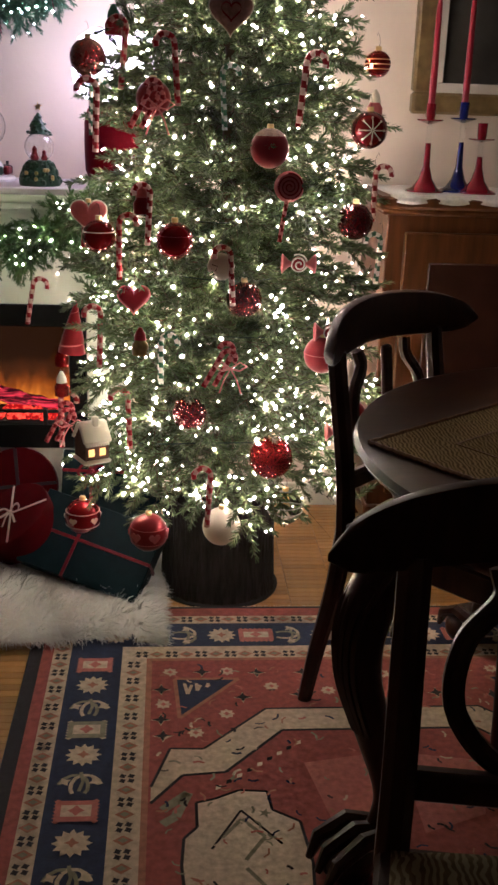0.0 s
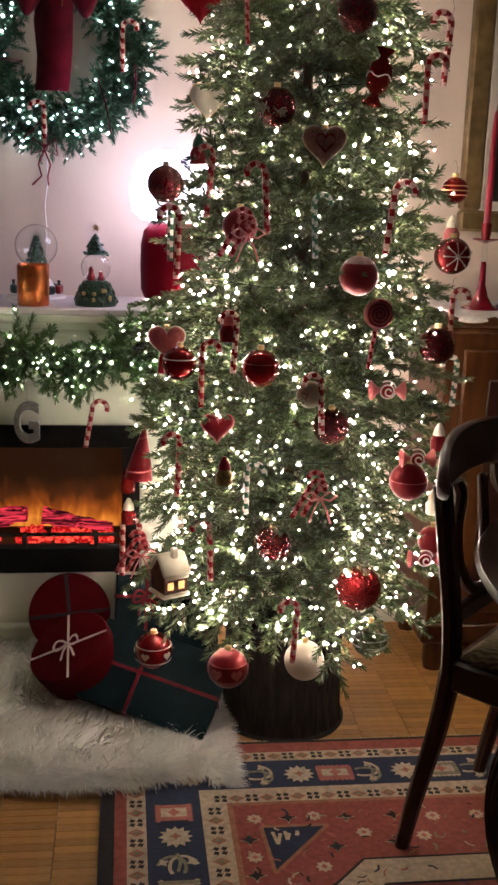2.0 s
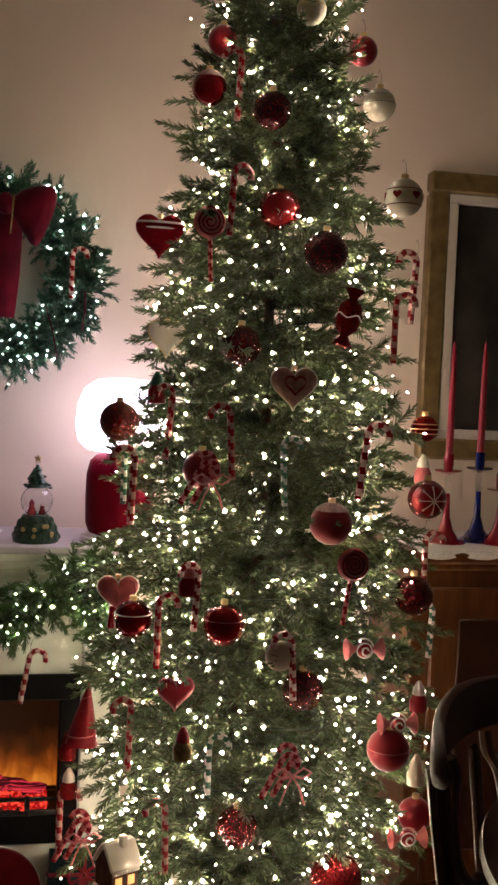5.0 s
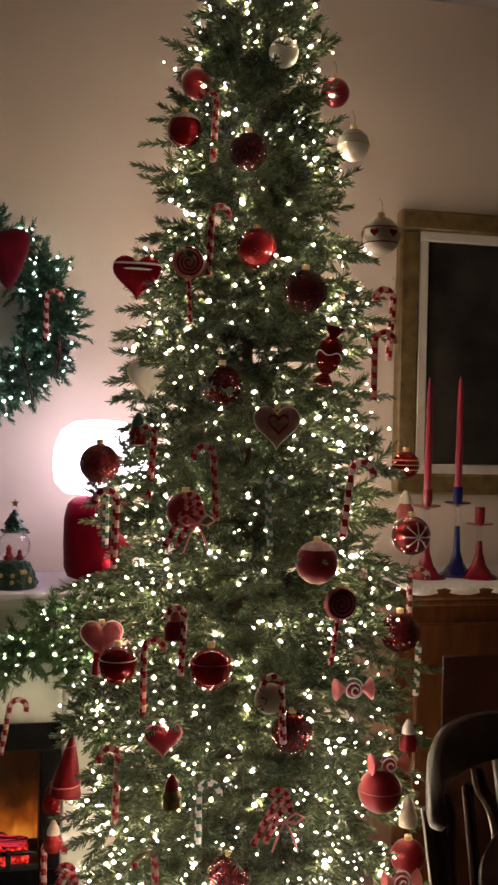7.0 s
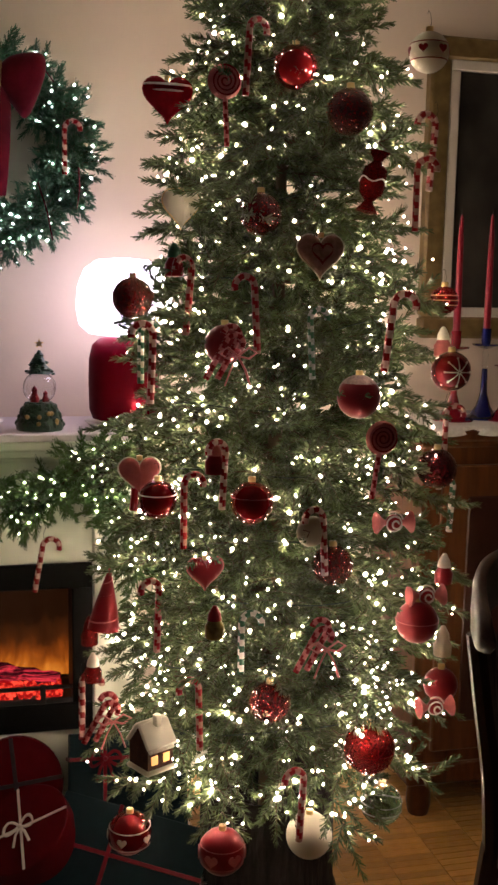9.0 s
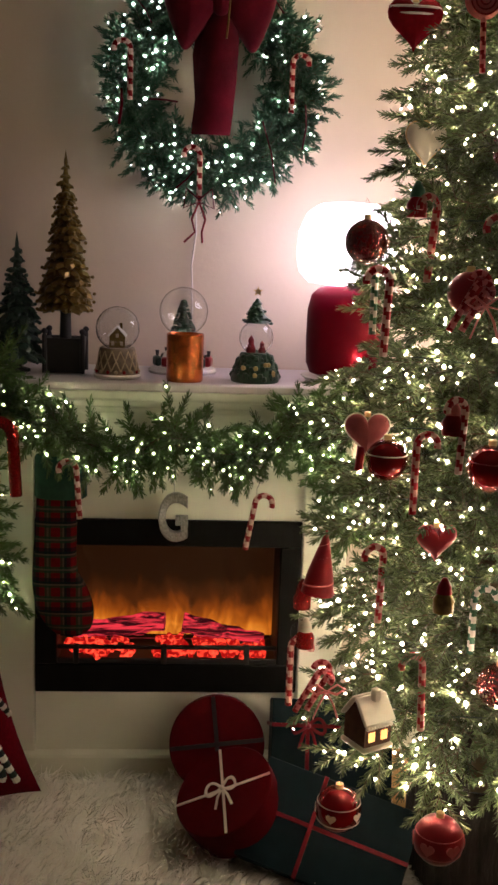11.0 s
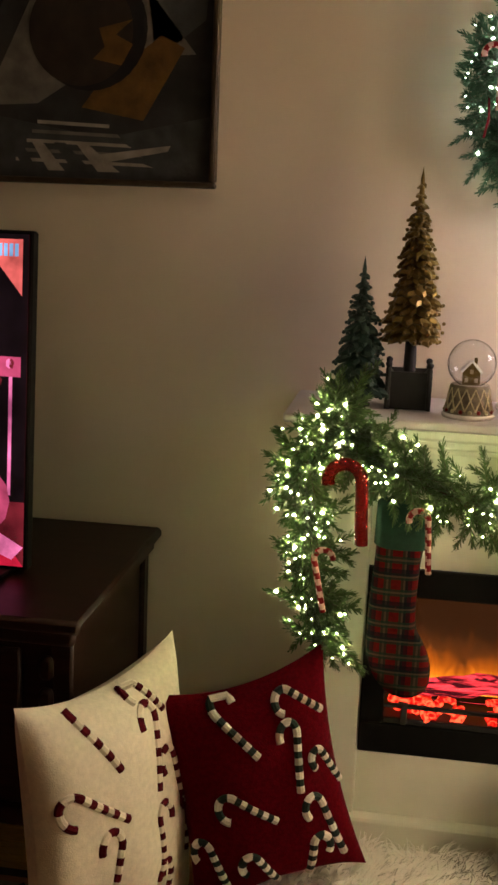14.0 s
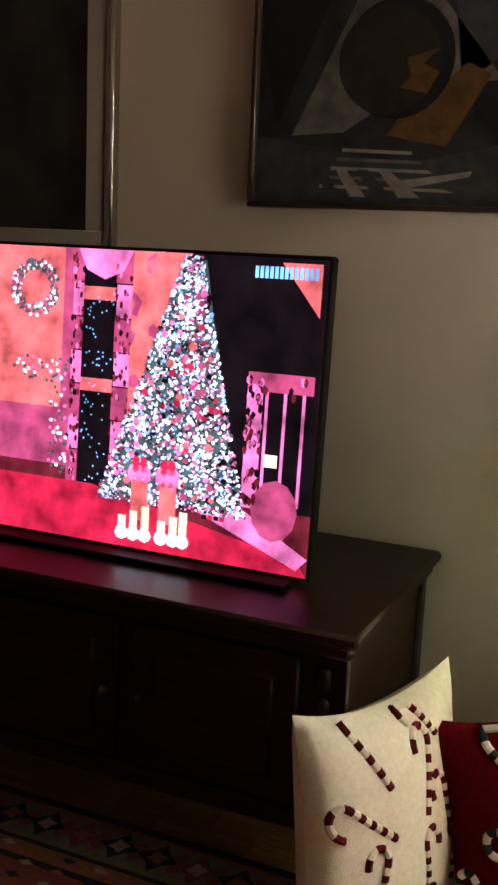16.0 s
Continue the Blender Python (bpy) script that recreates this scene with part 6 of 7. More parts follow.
def foot3(t):
    g = Geo().lathe([(0.056, 0), (0.058, 0.01), (0.050, 0.03), (0.040, 0.055), (0.030, 0.068)], 24)
    part("foot", g, RESINGREEN, t, "green cone-shaped base")
    g = Geo()
    rk = random.Random(3)
    for k in range(130):
        a, f = rk.uniform(0, 2 * math.pi), rk.random()
        g.ball(rk.uniform(0.006, 0.009), pose((0.056 - 0.023 * f) * math.cos(a), (0.055 - 0.022 * f) * math.sin(a), 0.008 + 0.055 * f), n=6, m=4)
    part("fir_cover", g, RESINGREEN, t, "small fir tufts", "stuff", sharp=25)
    for k in range(7):
        a = rk.uniform(3.6, 5.8)
        part("gold_star", Geo().ball(0.006, pose(0.055 * math.cos(a), 0.055 * math.sin(a), rk.uniform(0.012, 0.045)), n=6, m=4), GOLD, t)
def in3(t, h, R):
    part("red_figure", Geo().lathe([(0.010, 0), (0.012, 0.012), (0.006, 0.026), (0.008, 0.034), (0.0001, 0.044)], 12, pose(-0.012, -0.006, h - 0.004)), REDMATT, t, "plain red shape")
    part("red_figure", Geo().lathe([(0.008, 0), (0.009, 0.010), (0.005, 0.02), (0.006, 0.026), (0.0001, 0.032)], 12, pose(0.014, -0.004, h - 0.004)), REDMATT, t)
    part("snow", Geo().lathe([(R * 0.75, 0), (R * 0.5, 0.006), (0.0001, 0.007)], 20, pose(0, 0, h - 0.008)), CHINA, t)
    g = Geo()
    rk_ = random.Random(18)
    for k in range(4):
        g.lathe([(0.033 * (1 - k / 4.6), 0), (0.029 * (1 - k / 4.6), 0.003), (0.010 * (1 - k / 4.6), 0.020)], 14, pose(0, 0, h + R * 1.72 + 0.012 * k))
    for k in range(46):
        f, a = rk_.random(), rk_.uniform(0, 6.28)
        q = 0.031 * (1 - f) + 0.002
        g.ball(0.006, pose(q * math.cos(a), q * math.sin(a), h + R * 1.70 + 0.052 * f) @ Matrix.Diagonal((1, 1, 0.6, 1)), n=6, m=4)
    part("tree_top", g, RESINGREEN, t, "green tree-shaped top")
    part("star", Geo().prism([((0.013 if k % 2 == 0 else 0.005) * math.sin(math.pi * k / 5), (0.013 if k % 2 == 0 else 0.005) * math.cos(math.pi * k / 5)) for k in range(10)], 0.004, pose(0, -0.002, h + R * 1.72 + 0.072)), GOLD, t, "gold star")
globe((-0.205, 3.215, 1.06), 0.040, 0.068, "snow globe with a green tree top and gold star", foot3, in3)
c = thing("candle_holder", "copper mercury glass candle holder on the shelf", "candle holder", M=pose(-0.370, 3.185, 1.06))
part("glass_cup", Geo().lathe([(0.040, 0), (0.042, 0.004), (0.043, 0.108), (0.041, 0.110), (0.039, 0.106), (0.038, 0.06)], 36), COPPER, c)
part("wax", Geo().lathe([(0.038, 0.05), (0.038, 0.088), (0.0001, 0.086)], 28), CHINA, c, "pale wax")

# ---- television, cabinet and paintings ----
cab = thing("tv_cabinet", "dark walnut cabinet with carved panels under the television", "cabinet")
part("body", Geo().box((-2.18, 3.155, 0.44), (1.80, 0.615, 0.38), bev=0.004), CABWOOD, cab)
part("top", Geo().box((-2.18, 3.129, 0.678), (1.885, 0.677, 0.028), bev=0.008), CABWOOD, cab, "polished overhanging top")
part("cornice", Geo().box((-2.18, 3.14, 0.646), (1.85, 0.65, 0.036), bev=0.010), CABWOOD, cab)
part("plinth", Geo().box((-2.18, 3.15, 0.25), (1.83, 0.63, 0.05), bev=0.008), CABWOOD, cab)
for x in (-1.29, -3.045):
    for y in (2.865, 3.435):
        part("leg", Geo().box((x, y, 0.315), (0.045, 0.045, 0.63), bev=0.006), CABWOOD, cab)
for k, x in enumerate((-1.565, -1.995, -2.425, -2.825)):
    d = part("door", Geo().box((x, 2.84, 0.445), (0.39, 0.016, 0.33), bev=0.006), CABWOOD, cab)
    part("door_panel", Geo().box((x, 2.833, 0.445), (0.28, 0.014, 0.23), bev=0.010), CABWOOD, d)
    part("knob", Geo().ball(0.010, pose(x + (0.17 if k % 2 else -0.17), 2.820, 0.445)), GOLDM, d)
for k in range(5):
    part("carved_block", Geo().box((-1.32, 2.842, 0.305 + 0.067 * k), (0.03, 0.022, 0.05), bev=0.008), CABWOOD, cab)
KEYT = thing("key_tassel", "grey tassel hanging from the cabinet key", "tassel", M=pose(-2.165, 2.806, 0.44))
part("cord", Geo().tube([(0, 0.005, 0.06), (0, 0, 0.02)], 0.0025, 6), GREYBROWN, KEYT)
part("tuft", Geo().lathe([(0.004, 0.03), (0.012, 0.018), (0.010, 0.010), (0.018, -0.03), (0.0001, -0.032)], 14), GREYBROWN, KEYT)


def glow(name, c, e=1.0):
    m = mat(name, (0.01, 0.01, 0.01), 0.25, var=0, bump=0, emit=e, ecol=c)
    nt = m.node_tree
    co = nt.nodes.new("ShaderNodeTexCoord")
    nz = nt.nodes.new("ShaderNodeTexNoise")
    nz.inputs["Scale"].default_value, nz.inputs["Detail"].default_value = 13, 7
    nt.links.new(co.outputs["Object"], nz.inputs["Vector"])
    mr = nt.nodes.new("ShaderNodeMapRange")
    mr.inputs["From Min"].default_value, mr.inputs["From Max"].default_value = 0.3, 0.7
    mr.inputs["To Min"].default_value, mr.inputs["To Max"].default_value = 0.25 * e, 1.15 * e
    nt.links.new(nz.outputs["Fac"], mr.inputs["Value"])
    nt.links.new(mr.outputs[0], nt.nodes["Principled BSDF"].inputs["Emission Strength"])
    return m


TVM = [glow("tv_" + n, c, 1.0) for n, c in (("dark", (0.005, 0.0025, 0.004)), ("red", (0.52, 0.012, 0.045)), ("orange", (0.75, 0.13, 0.13)), ("pink", (0.80, 0.17, 0.42)), ("white", (1.15, 1.15, 1.45)), ("green", (0.06, 0.085, 0.085)), ("rose", (0.40, 0.05, 0.13)),
                                            ("blue", (0.22, 0.45, 0.85)), ("maroon", (0.12, 0.010, 0.018)), ("candle", (1.3, 1.0, 0.6)))]
TD, TR_, TO, TP, TW, TG, TRO, TB, TMA, TC = range(10)
TVW, TVH = 1.264, 0.709
tv = thing("television", "large flat television showing a decorated Christmas room", "television", M=pose(-1.430 - TVW / 2, 3.023, 0.702, -3.5, 0, 0))
part("casing", Geo().box((0, 0.022, TVH / 2), (TVW, 0.034, TVH), bev=0.004), BLACK, tv, "thin black casing")
sc_ = Geo()
def tvp(pts, layer, m):
    sc_.add([((u - 0.5) * (TVW - 0.016), 0.0035 - 0.0003 * layer, 0.008 + v * (TVH - 0.016)) for u, v in pts], [tuple(range(len(pts)))], None, m)
def tvr(u0, u1, v0, v1, layer, m):
    tvp([(u0, v0), (u1, v0), (u1, v1), (u0, v1)], layer, m)
tvr(0, 1, 0, 1, 0, TMA)
tvr(0, 0.52, 0.25, 1, 1, TRO)
tvr(0.60, 0.80, 0.24, 1, 1, TO)
tvp([(0.78, 0.2), (1, 0.2), (1, 1), (0.74, 1)], 2, TD)
tvr(0, 0.47, 0.45, 1, 2, TO)
tvr(0.50, 0.62, 0.18, 1.0, 3, TD)
for u0, u1 in ((0.49, 0.515), (0.585, 0.62)):
    for k in range(7):
        tvr(u0 + 0.002 * (k % 2), u1, 0.2 + 0.115 * k, 0.31 + 0.115 * k, 4, TP if k % 2 else TRO)
for v in (0.52, 0.83):
    tvr(0.515, 0.585, v, v + 0.045, 5, TO)
rt = random.Random(12)
for k in range(70):
    u, v = rt.uniform(0.52, 0.58), rt.uniform(0.2, 0.85)
    tvr(u, u + 0.003, v, v + 0.006, 6, TB)
tvp([(0.50, 1.0), (0.62, 1.0), (0.60, 0.93), (0.56, 0.90), (0.52, 0.93)], 6, TP)
tvr(0, 1, 0, 0.19, 3, TMA)
tvp([(0.0, 0.0), (1, 0), (0.98, 0.05), (0.55, 0.20), (0.0, 0.20)], 4, TR_)
tvp([(0.86, 0.20), (1.0, 0.06), (0.98, 0.02), (0.78, 0.16)], 5, TP)
tvp([(0.575, 0.18), (0.725, 0.98), (0.77, 0.98), (0.855, 0.18)], 7, TG)
for k in range(5200):
    v = 0.16 + 0.83 * rt.random() ** 1.25
    half = 0.145 * (1 - (v - 0.16) / 0.86) + 0.012
    u = 0.745 - 0.03 * (1 - v) + rt.uniform(-half, half)
    s = rt.uniform(0.0014, 0.0042) * (1.7 if rt.random() < 0.08 else 1)
    m = rt.choice([TW, TW, TG, TG, TP, TD, TD, TB, TW, TG, TRO, TW])
    tvp([(u + s * math.cos(q), v + 1.78 * s * math.sin(q)) for q in (0.3, 1.5, 2.6, 3.7, 5.1)], 8 + k % 6, m)
for k in range(75):
    v = 0.2 + 0.72 * rt.random() ** 1.2
    half = 0.135 * (1 - (v - 0.16) / 0.86) + 0.008
    u, s = 0.745 - 0.03 * (1 - v) + rt.uniform(-half, half), rt.uniform(0.004, 0.008)
    tvp([(u + s * math.cos(q), v + 1.78 * s * math.sin(q)) for q in [0.7 * j for j in range(9)]], 14, rt.choice([TP, TRO, TR_, TO]))
for k in range(150):
    u, v = rt.choice([rt.uniform(0.49, 0.515), rt.uniform(0.585, 0.62)]), rt.uniform(0.2, 0.98)
    s = rt.uniform(0.003, 0.006)
    tvp([(u + s * math.cos(q) * rt.uniform(0.5, 1), v + 2.6 * s * math.sin(q)) for q in (0.3, 1.5, 2.6, 3.7, 5.1)], 6, rt.choice([TMA, TMA, TD, TP]))
for k in range(110):
    u, v = rt.choice([rt.uniform(0.865, 0.895), rt.uniform(0.865, 0.985)]), rt.uniform(0.22, 0.62)
    if u < 0.895 or v > 0.56:
        tvp([(u + 0.005 * math.cos(q), v + 0.016 * math.sin(q)) for q in (0.3, 1.5, 2.6, 3.7, 5.1)], 8, rt.choice([TMA, TD, TP]))
for k in range(40):
    u, v = rt.uniform(0.60, 0.72), rt.uniform(0.3, 0.98)
    s = rt.uniform(0.008, 0.02)
    tvp([(u + s * math.cos(q), v + 2.2 * s * math.sin(q)) for q in (0.3, 1.5, 2.6, 3.7, 5.1)], 2, rt.choice([TO, TRO, TO]))
for k in range(300):
    a, rr_ = rt.uniform(0, 6.28), rt.uniform(0.035, 0.055)
    u, v = 0.405 + rr_ * math.cos(a), 0.86 + 1.78 * rr_ * math.sin(a)
    tvp([(u + 0.004 * math.cos(q), v + 0.007 * math.sin(q)) for q in (0.3, 1.5, 2.6, 3.7, 5.1)], 8 + k % 4, rt.choice([TW, TG, TRO, TG]))
for k in range(260):
    u, v = 0.40 + rt.uniform(-0.04, 0.09), rt.uniform(0.22, 0.62)
    if u > 0.45 or v > 0.54:
        tvp([(u + 0.004 * math.cos(q), v + 0.007 * math.sin(q)) for q in (0.3, 1.5, 2.6, 3.7, 5.1)], 8 + k % 4, rt.choice([TW, TG, TP, TG]))
tvr(0.865, 0.895, 0.20, 0.64, 5, TP)
tvr(0.865, 0.990, 0.58, 0.64, 6, TRO)
for u in (0.90, 0.935, 0.97):
    tvr(u, u + 0.006, 0.22, 0.58, 6, TP)
tvr(0.905, 0.93, 0.34, 0.38, 7, TC)
tvp([(0.93 + 0.045 * math.cos(q), 0.20 + 0.10 * math.sin(q)) for q in [0.52 * k for k in range(12)]], 7, TRO)
for k in range(14):
    tvr(0.79 + 0.012 * (k % 4), 0.80 + 0.012 * (k % 4), 0.14 + 0.018 * (k // 4), 0.155 + 0.018 * (k // 4), 7, TR_ if k % 2 else TD)
for k, u in enumerate((0.615, 0.64, 0.665, 0.70, 0.725, 0.745)):
    tvr(u, u + 0.016, 0.05, 0.11 + 0.02 * (k % 3), 15, TC)
    tvp([(u + 0.008 + 0.014 * math.cos(q), 0.05 + 0.024 * math.sin(q)) for q in [0.8 * j for j in range(8)]], 16, TW)
for u in (0.64, 0.70):
    tvr(u, u + 0.036, 0.10, 0.24, 14, TO)
    for k in range(5):
        tvp([(u + 0.008 * k + 0.009 * math.cos(q), 0.26 + 0.03 * (k % 2) + 0.03 * math.sin(q)) for q in [0.8 * j for j in range(8)]], 15, TR_ if k % 2 else TP)
tvp([(0.915, 0.985), (0.99, 0.985), (0.99, 0.82)], 5, TO)
for k in range(13):
    tvr(0.865 + 0.0093 * k, 0.8715 + 0.0093 * k, 0.935, 0.972, 9, TB)
part("screen", sc_, TVM, tv, "glowing screen picture of a Christmas room")
part("stand", Geo().box((0, 0.0, -0.003), (1.20, 0.13, 0.010), bev=0.003), BLACK, tv, "low glossy black stand")

BLACKFR = mat("bronze_frame", (0.05, 0.032, 0.020), 0.4, metal=0.3, var=0.3, scale=30)
GREYART = mat("dark_canvas_paint", (0.020, 0.020, 0.022), 0.55, var=0.6, scale=12, bump=0.4, bscale=120)
ARTC = [mat("paint_" + n, c, 0.55, var=0.35, scale=22, bump=0.5, bscale=110) for n, c in (("grey", (0.13, 0.118, 0.105)), ("ochre", (0.105, 0.050, 0.010)), ("umber", (0.022, 0.014, 0.010)), ("black", (0.006, 0.006, 0.008)), ("slate", (0.040, 0.042, 0.046)), ("pale", (0.26, 0.23, 0.20)))]
pt = picture_frame("abstract_painting", "dark abstract oil painting in a thin bronze frame", -1.806, -1.130, 1.522, 2.24, WY - 0.04, 0.014, 0.038, BLACKFR, canvas=GREYART)
ag = Geo()
def art(pts, layer, m):
    ag.add([(-1.806 + u * 0.676, WY - 0.0185 - 0.0007 * layer, 1.522 + v * 0.676) for u, v in pts], [tuple(range(len(pts)))], None, m)
def disc_pts(u, v, r, n=32, a0=0.0, a1=6.2832):
    return [(u + r * math.cos(a0 + (a1 - a0) * k / n), v + r * math.sin(a0 + (a1 - a0) * k / n)) for k in range(n)]
art([(0.02, 0.02), (0.98, 0.02), (0.98, 0.24), (0.60, 0.16), (0.02, 0.26)], 1, 4)
art([(0.16, 0.26), (0.50, 0.95), (0.92, 0.44), (0.60, 0.42), (0.36, 0.27)], 2, 0)
art([(0.10, 0.30), (0.30, 0.75), (0.20, 0.95), (0.02, 0.62)], 2, 3)
art([(0.78, 0.42), (0.95, 0.55), (0.98, 0.98), (0.70, 0.98)], 2, 4)
art([(0.52, 0.26), (0.74, 0.22), (0.88, 0.46), (0.80, 0.50), (0.58, 0.34)], 3, 1)
art(disc_pts(0.545, 0.52, 0.205), 4, 3)
art(disc_pts(0.515, 0.515, 0.185), 5, 2)
art([(0.56, 0.42), (0.66, 0.40), (0.70, 0.47), (0.64, 0.50), (0.70, 0.55), (0.58, 0.52), (0.60, 0.46)], 6, 1)
for k in range(5):
    art([(0.36 - 0.02 * k, 0.215 - 0.032 * k), (0.62 + 0.03 * k, 0.205 - 0.032 * k), (0.62 + 0.04 * k, 0.193 - 0.032 * k), (0.36 - 0.02 * k, 0.203 - 0.032 * k)], 3, 5 if k % 2 == 0 else 0)
for k in range(4):
    art([(0.26 + 0.08 * k, 0.14), (0.30 + 0.08 * k, 0.14), (0.36 + 0.10 * k, 0.045), (0.31 + 0.09 * k, 0.045)], 4, 5 if k % 2 else 4)
art([(0.56, 0.10), (0.84, 0.14), (0.83, 0.12), (0.60, 0.075)], 5, 5)
part("brushwork", ag, ARTC, pt, "grey, ochre and black painted shapes", "stuff")
SILVFR = mat("silver_frame", (0.42, 0.38, 0.34), 0.22, metal=0.9, var=0.12, scale=20)
p2 = picture_frame("framed_painting", "dark painting in a silver frame behind the television", -2.95, -2.205, 1.36, 2.2, WY - 0.045, 0.030, 0.042, SILVFR, canvas=DARKART, lip=0.055)

# ---- dining table and chairs ----
tb = thing("dining_table", "dark polished round dining table on a carved leg", "table")
part("tabletop", Geo().lathe([(0.0001, 0.708), (0.60, 0.708), (0.622, 0.716), (0.628, 0.726), (0.622, 0.738), (0.60, 0.742), (0.0001, 0.742)], 72, pose(1.112, 1.90, 0)), TABLEWOOD, tb, "polished brown top", sharp=50)
part("apron", Geo().lathe([(0.55, 0.63), (0.56, 0.645), (0.56, 0.708)], 64, pose(1.112, 1.90, 0)), DARKWOOD, tb)
for a in (197, 107, 17, -73):
    M = pose(1.112, 1.90, 0, 0, 0, a)
    pts = smooth_line([(0.50, 0, 0.66), (0.60, 0, 0.62), (0.665, 0, 0.53), (0.672, 0, 0.42), (0.63, 0, 0.28), (0.595, 0, 0.16), (0.61, 0, 0.085)], 5)
    n_ = len(pts)
    rs = [float(np.interp(i / (n_ - 1), [0, 0.25, 0.5, 0.75, 1], [0.038, 0.048, 0.038, 0.027, 0.024])) for i in range(n_)]
    leg = part("leg", Geo().tube(pts, rs, 14, M), DARKWOOD, tb, "carved curved leg")
    for k in range(-3, 4):
        b = 0.30 * k
        rib = [(p_[0] + r_ * 0.97 * math.cos(b), r_ * 0.97 * math.sin(b) * 1.05, p_[2]) for p_, r_ in list(zip(pts, rs))[6:20]]
        part("reeding", Geo().tube(rib, 0.0055, 5, M), DARKWOOD, leg)
    f = Geo().ball(0.045, M @ pose(0.665, 0, 0.042) @ Matrix.Diagonal((1.1, 1.1, 0.93, 1)), n=16, m=10)
    for k in (-1, 0, 1):
        f.tube([(0.60, 0.018 * k, 0.085), (0.655, 0.034 * k, 0.098), (0.705, 0.040 * k, 0.070), (0.722, 0.038 * k, 0.030)], [0.018, 0.017, 0.014, 0.007], 8, M)
    part("claw_foot", f, DARKWOOD, leg, "carved claw-and-ball foot")
def wave_cloth(name, lo, hi, scale):
    """Woven cloth with wavy rings of two colours."""
    m = mat(name, lo, 0.85, var=0.2, scale=60, bump=0.5, bscale=320, spec=0.15)
    nt = m.node_tree
    p = nt.nodes["Principled BSDF"]
    src = p.inputs["Base Color"].links[0].from_socket
    co = nt.nodes.new("ShaderNodeTexCoord")
    wv = nt.nodes.new("ShaderNodeTexWave")
    wv.wave_type, wv.bands_direction = "BANDS", "X"
    wv.inputs["Scale"].default_value, wv.inputs["Distortion"].default_value, wv.inputs["Detail"].default_value, wv.inputs["Detail Scale"].default_value = scale, 6.0, 1.0, 1.2
    nt.links.new(co.outputs["Object"], wv.inputs["Vector"])
    rp = nt.nodes.new("ShaderNodeValToRGB")
    rp.color_ramp.elements[0].position, rp.color_ramp.elements[1].position = 0.42, 0.58
    nt.links.new(wv.outputs["Fac"], rp.inputs["Fac"])
    mx_ = nt.nodes.new("ShaderNodeMixRGB")
    nt.links.new(rp.outputs["Color"], mx_.inputs["Fac"])
    nt.links.new(src, mx_.inputs["Color1"])
    mx_.inputs["Color2"].default_value = (*hi, 1)
    nt.links.new(mx_.outputs["Color"], p.inputs["Base Color"])
    return m


BROCADE = wave_cloth("brocade", (0.10, 0.065, 0.025), (0.26, 0.19, 0.085), 45)
BRAID = mat("gold_braid", (0.16, 0.09, 0.045), 0.6, var=0.4, scale=200, bump=0.6)
A, d1, d2 = Vector((0.503, 1.909, 0)), Vector((0.781, 0.624, 0)), Vector((0.58, -0.815, 0))
cl = thing("table_cloth", "patterned gold brocade cloth with a braided edge on the table", "table cloth")
q = [A, A + d1 * 0.85, A + d1 * 0.85 + d2 * 0.42, A + d2 * 0.42]
part("cloth", Geo().add([(p_.x, p_.y, 0.7465) for p_ in q] + [(p_.x, p_.y, 0.7425) for p_ in q], [(3, 2, 1, 0), (4, 5, 6, 7), (0, 1, 5, 4), (1, 2, 6, 5), (2, 3, 7, 6), (3, 0, 4, 7)]), BROCADE, cl)
for a_, b_ in zip(q, q[1:] + q[:1]):
    part("braid", Geo().tube([a_.lerp(b_, k / 60) + Vector((0, 0, 0.7465 + 0.001 * math.sin(k * 2.2))) for k in range(61)], 0.0045, 6), BRAID, cl)
q2 = [A + d1 * 0.12 + d2 * 0.10, A + d1 * 0.75 + d2 * 0.10, A + d1 * 0.75 + d2 * 0.32, A + d1 * 0.12 + d2 * 0.32]
for a_, b_ in zip(q2, q2[1:] + q2[:1]):
    part("woven_line", Geo().tube([a_ + Vector((0, 0, 0.7468)), b_ + Vector((0, 0, 0.7468))], 0.003, 5, flat=0.4), BRAID, cl)
SEATC = wave_cloth("seat_brocade", (0.09, 0.07, 0.035), (0.22, 0.18, 0.10), 34)


def crest_board():
    """A broad curved top board with rounded ends, bent round the sitter's back."""
    g = Geo()
    rings, n = 30, 12
    vs = []
    for i in range(rings + 1):
        q = -1 + 2 * i / rings
        x, y = 0.285 * q, -0.29 + 0.080 * q * q
        mid = 0.832 + 0.026 * (1 - q * q)
        half = 0.046 * max(0.02, 1 - abs(q) ** 6) ** 0.5 + 0.006 * (1 - q * q)
        for k in range(n):
            a = 2 * math.pi * k / n
            ca, sa = math.cos(a), math.sin(a)
            vs.append((x + 0.25 * q * 0.018 * ca, y + 0.016 * math.copysign(abs(ca) ** 0.6, ca), mid + half * math.copysign(abs(sa) ** 0.55, sa)))
    fs = [(i * n + k, i * n + (k + 1) % n, (i + 1) * n + (k + 1) % n, (i + 1) * n + k) for i in range(rings) for k in range(n)]
    fs += [tuple(range(n))[::-1], tuple(rings * n + k for k in range(n))]
    return g.add(vs, fs)


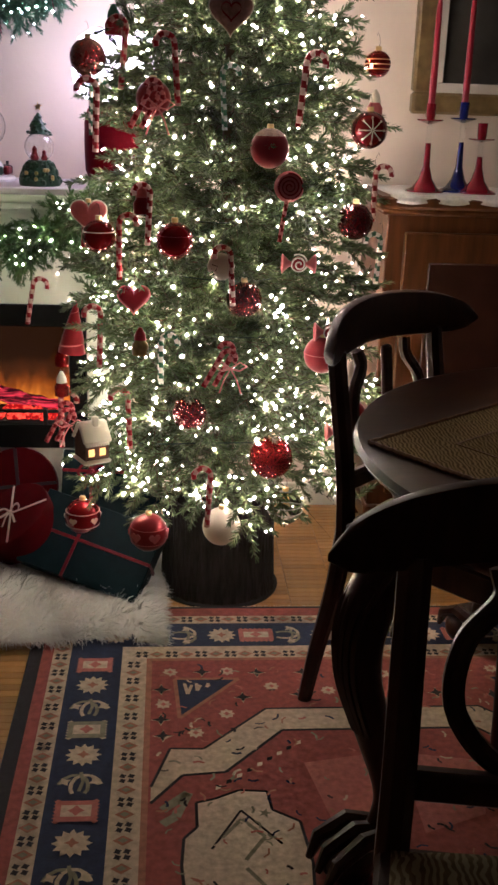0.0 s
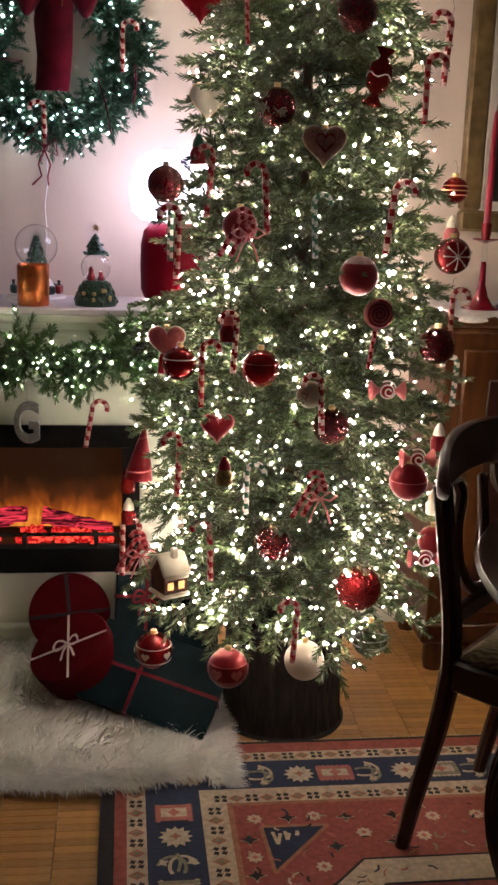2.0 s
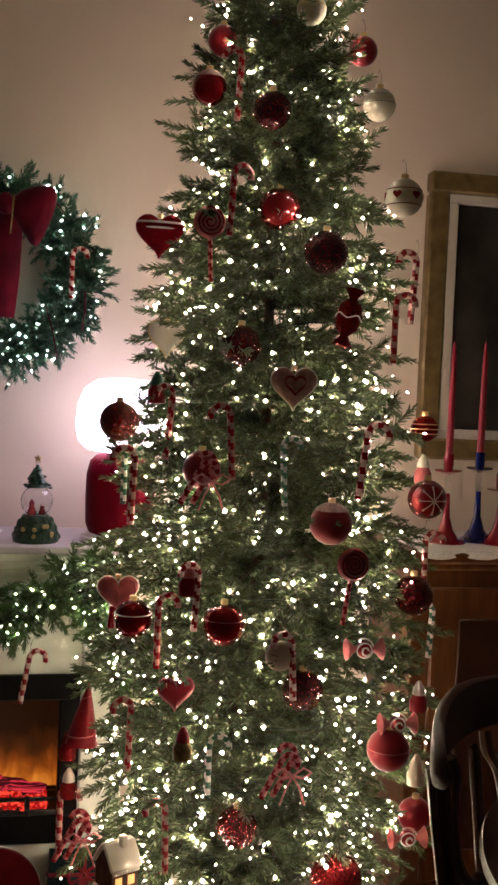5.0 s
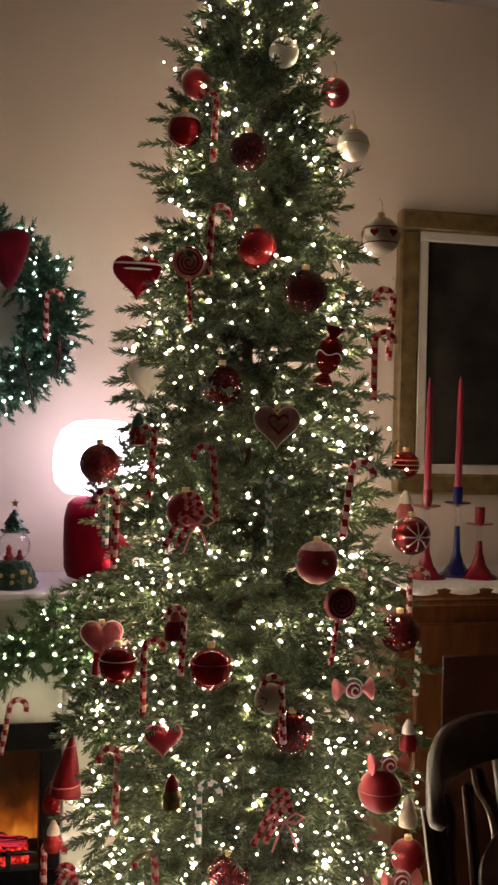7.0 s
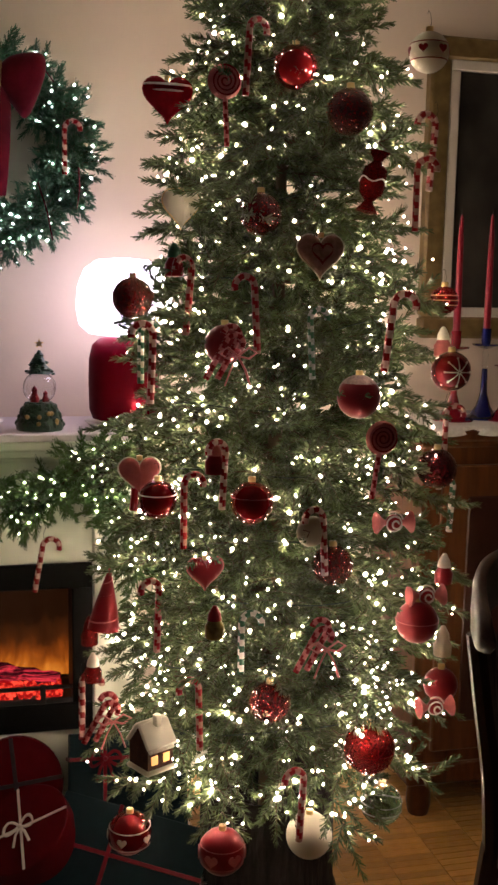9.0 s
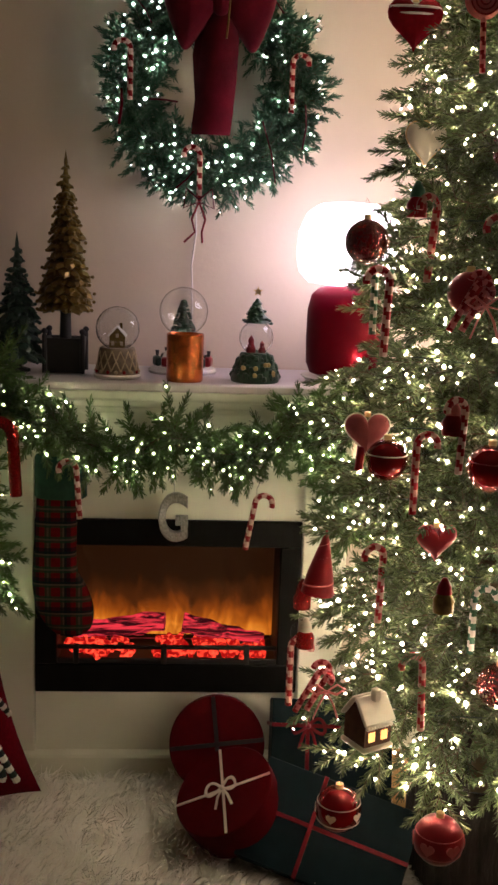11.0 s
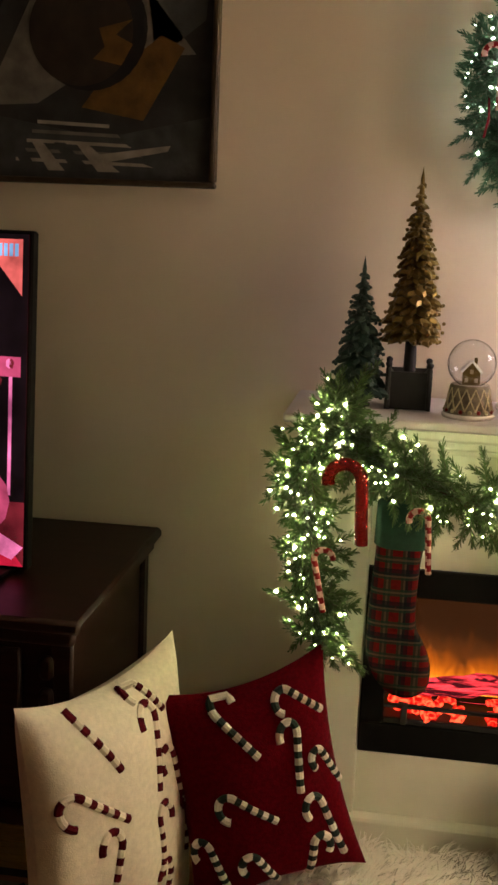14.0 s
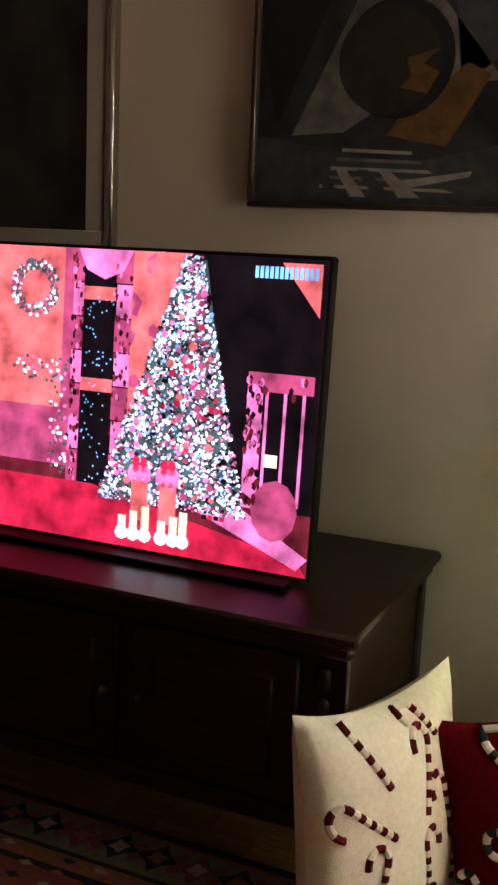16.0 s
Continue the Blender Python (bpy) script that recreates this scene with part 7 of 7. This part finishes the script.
def dining_chair(M, label):
    t = thing("dining_chair", label, "chair", group="chairs round the table", M=M)
    pad = Geo()
    n = 18
    for side in (1, -1):
        vs = [((-1 + 2 * i / n) * (0.195 + 0.03 * j / n), -0.19 + 0.40 * j / n, 0.470 + side * 0.036 * ((1 - (-1 + 2 * i / n) ** 4) * (1 - (-1 + 2 * j / n) ** 4)) ** 0.4) for j in range(n + 1) for i in range(n + 1)]
        fs = [(j * (n + 1) + i, j * (n + 1) + i + 1, (j + 1) * (n + 1) + i + 1, (j + 1) * (n + 1) + i) for j in range(n) for i in range(n)]
        pad.add(vs, fs if side > 0 else [f[::-1] for f in fs])
    part("seat", pad, SEATC, t, "patterned upholstered seat", sharp=80)
    for s in (-1, 1):
        part("seat_rail", Geo().box((0, 0, 0), (0.024, 0.41, 0.065), pose(s * 0.215, 0.01, 0.434, 0, 0, -s * 4), bev=0.006), DARKWOOD, t)
        part("rear_leg", Geo().tube(smooth_line([(s * 0.195, -0.285, 0.0), (s * 0.193, -0.262, 0.13), (s * 0.192, -0.225, 0.30), (s * 0.193, -0.205, 0.44)], 5), [0.016 + 0.007 * k / 15 for k in range(16)], 8, flat=0.85), DARKWOOD, t)
        part("back_post", Geo().tube(smooth_line([(s * 0.193, -0.205, 0.43), (s * 0.192, -0.215, 0.56), (s * 0.192, -0.238, 0.70), (s * 0.192, -0.256, 0.815)], 5), [0.022 - 0.001 * k / 15 for k in range(16)], 8, flat=0.85), DARKWOOD, t)
        part("front_leg", Geo().lathe([(0.014, 0), (0.017, 0.04), (0.021, 0.20), (0.028, 0.33), (0.022, 0.375), (0.028, 0.41)], 16, pose(s * 0.195, 0.19, 0)), DARKWOOD, t)
        lyre = smooth_line([(s * 0.030, -0.222, 0.565), (s * 0.090, -0.226, 0.580), (s * 0.135, -0.236, 0.640), (s * 0.128, -0.250, 0.715), (s * 0.090, -0.262, 0.765), (s * 0.095, -0.272, 0.80)], 5)
        part("lyre_arm", Geo().tube(lyre, 0.0135, 8), DARKWOOD, t, "curved lyre-shaped splat arm")
    part("seat_rail", Geo().box((0, 0.20, 0.434), (0.43, 0.024, 0.065), bev=0.006), DARKWOOD, t)
    part("crest_board", crest_board(), DARKWOOD, t, "broad curved crest board", sharp=50)
    part("splat", Geo().box((0, -0.245, 0.68), (0.030, 0.016, 0.245), pose(0, 0.081, 0.034, 7, 0, 0), bev=0.005), DARKWOOD, t)
    part("cross_rail", Geo().box((0, -0.217, 0.545), (0.36, 0.022, 0.042), bev=0.006), DARKWOOD, t)
    part("seat_rail", Geo().box((0, -0.198, 0.432), (0.37, 0.026, 0.06), bev=0.006), DARKWOOD, t)
    return t


dining_chair(pose(0.81, 2.20, 0.011, 0, 0, -134), "dark mahogany chair with a broad crest tucked under the table")
dining_chair(pose(0.575, 0.99, 0.011, 0, 0, 170), "dark mahogany chair with a lyre splat turned away from the table")

# ---- parquet strips (last) ----
SL, SWD = 0.128, 0.0256
strip_me = Geo().box((0, 0, -0.005), (SL - 0.0009, SWD - 0.0007, 0.010), bev=0.0006).mesh("strip", [OAK])
joined = Geo()
near = 0
ix = int(6.2 / SL)
for i in range(ix):
    for j in range(int(5.6 / SWD)):
        x, y = -3.6 + SL * (i + 0.5), -2.0 + SWD * (j + 0.5) + (0.0128 if i % 2 else 0)
        if not (-2.7 < x < 1.7 and 0.9 < y < 3.47):
            continue
        close = (0.15 < x < 0.75 and 2.70 < y < 3.12) or (-0.52 < x < -0.18 and 2.05 < y < 2.60)
        if close and near < 300:
            s_ = new("strip", strip_me)
            s_.location = (x, y, 0.0)
            s_.parent = floor
            near += 1
        elif abs(x) < 1.4 or y > 2.4:
            a, b, e = SL / 2 - 0.00045, SWD / 2 - 0.00035, 0.0007
            vs = [(x - a, y - b, -0.0095), (x + a, y - b, -0.0095), (x + a, y + b, -0.0095), (x - a, y + b, -0.0095),
                  (x - a + e, y - b + e, 0), (x + a - e, y - b + e, 0), (x + a - e, y + b - e, 0), (x - a + e, y + b - e, 0)]
            n0 = len(joined.v)
            joined.v += vs
            joined.f += [tuple(n0 + q for q in f) for f in ((4, 5, 6, 7), (0, 1, 5, 4), (1, 2, 6, 5), (2, 3, 7, 6), (3, 0, 4, 7))]
            joined.m += [0] * 5
part("strips", joined, OAKS, floor, "oak mosaic strips", "stuff")
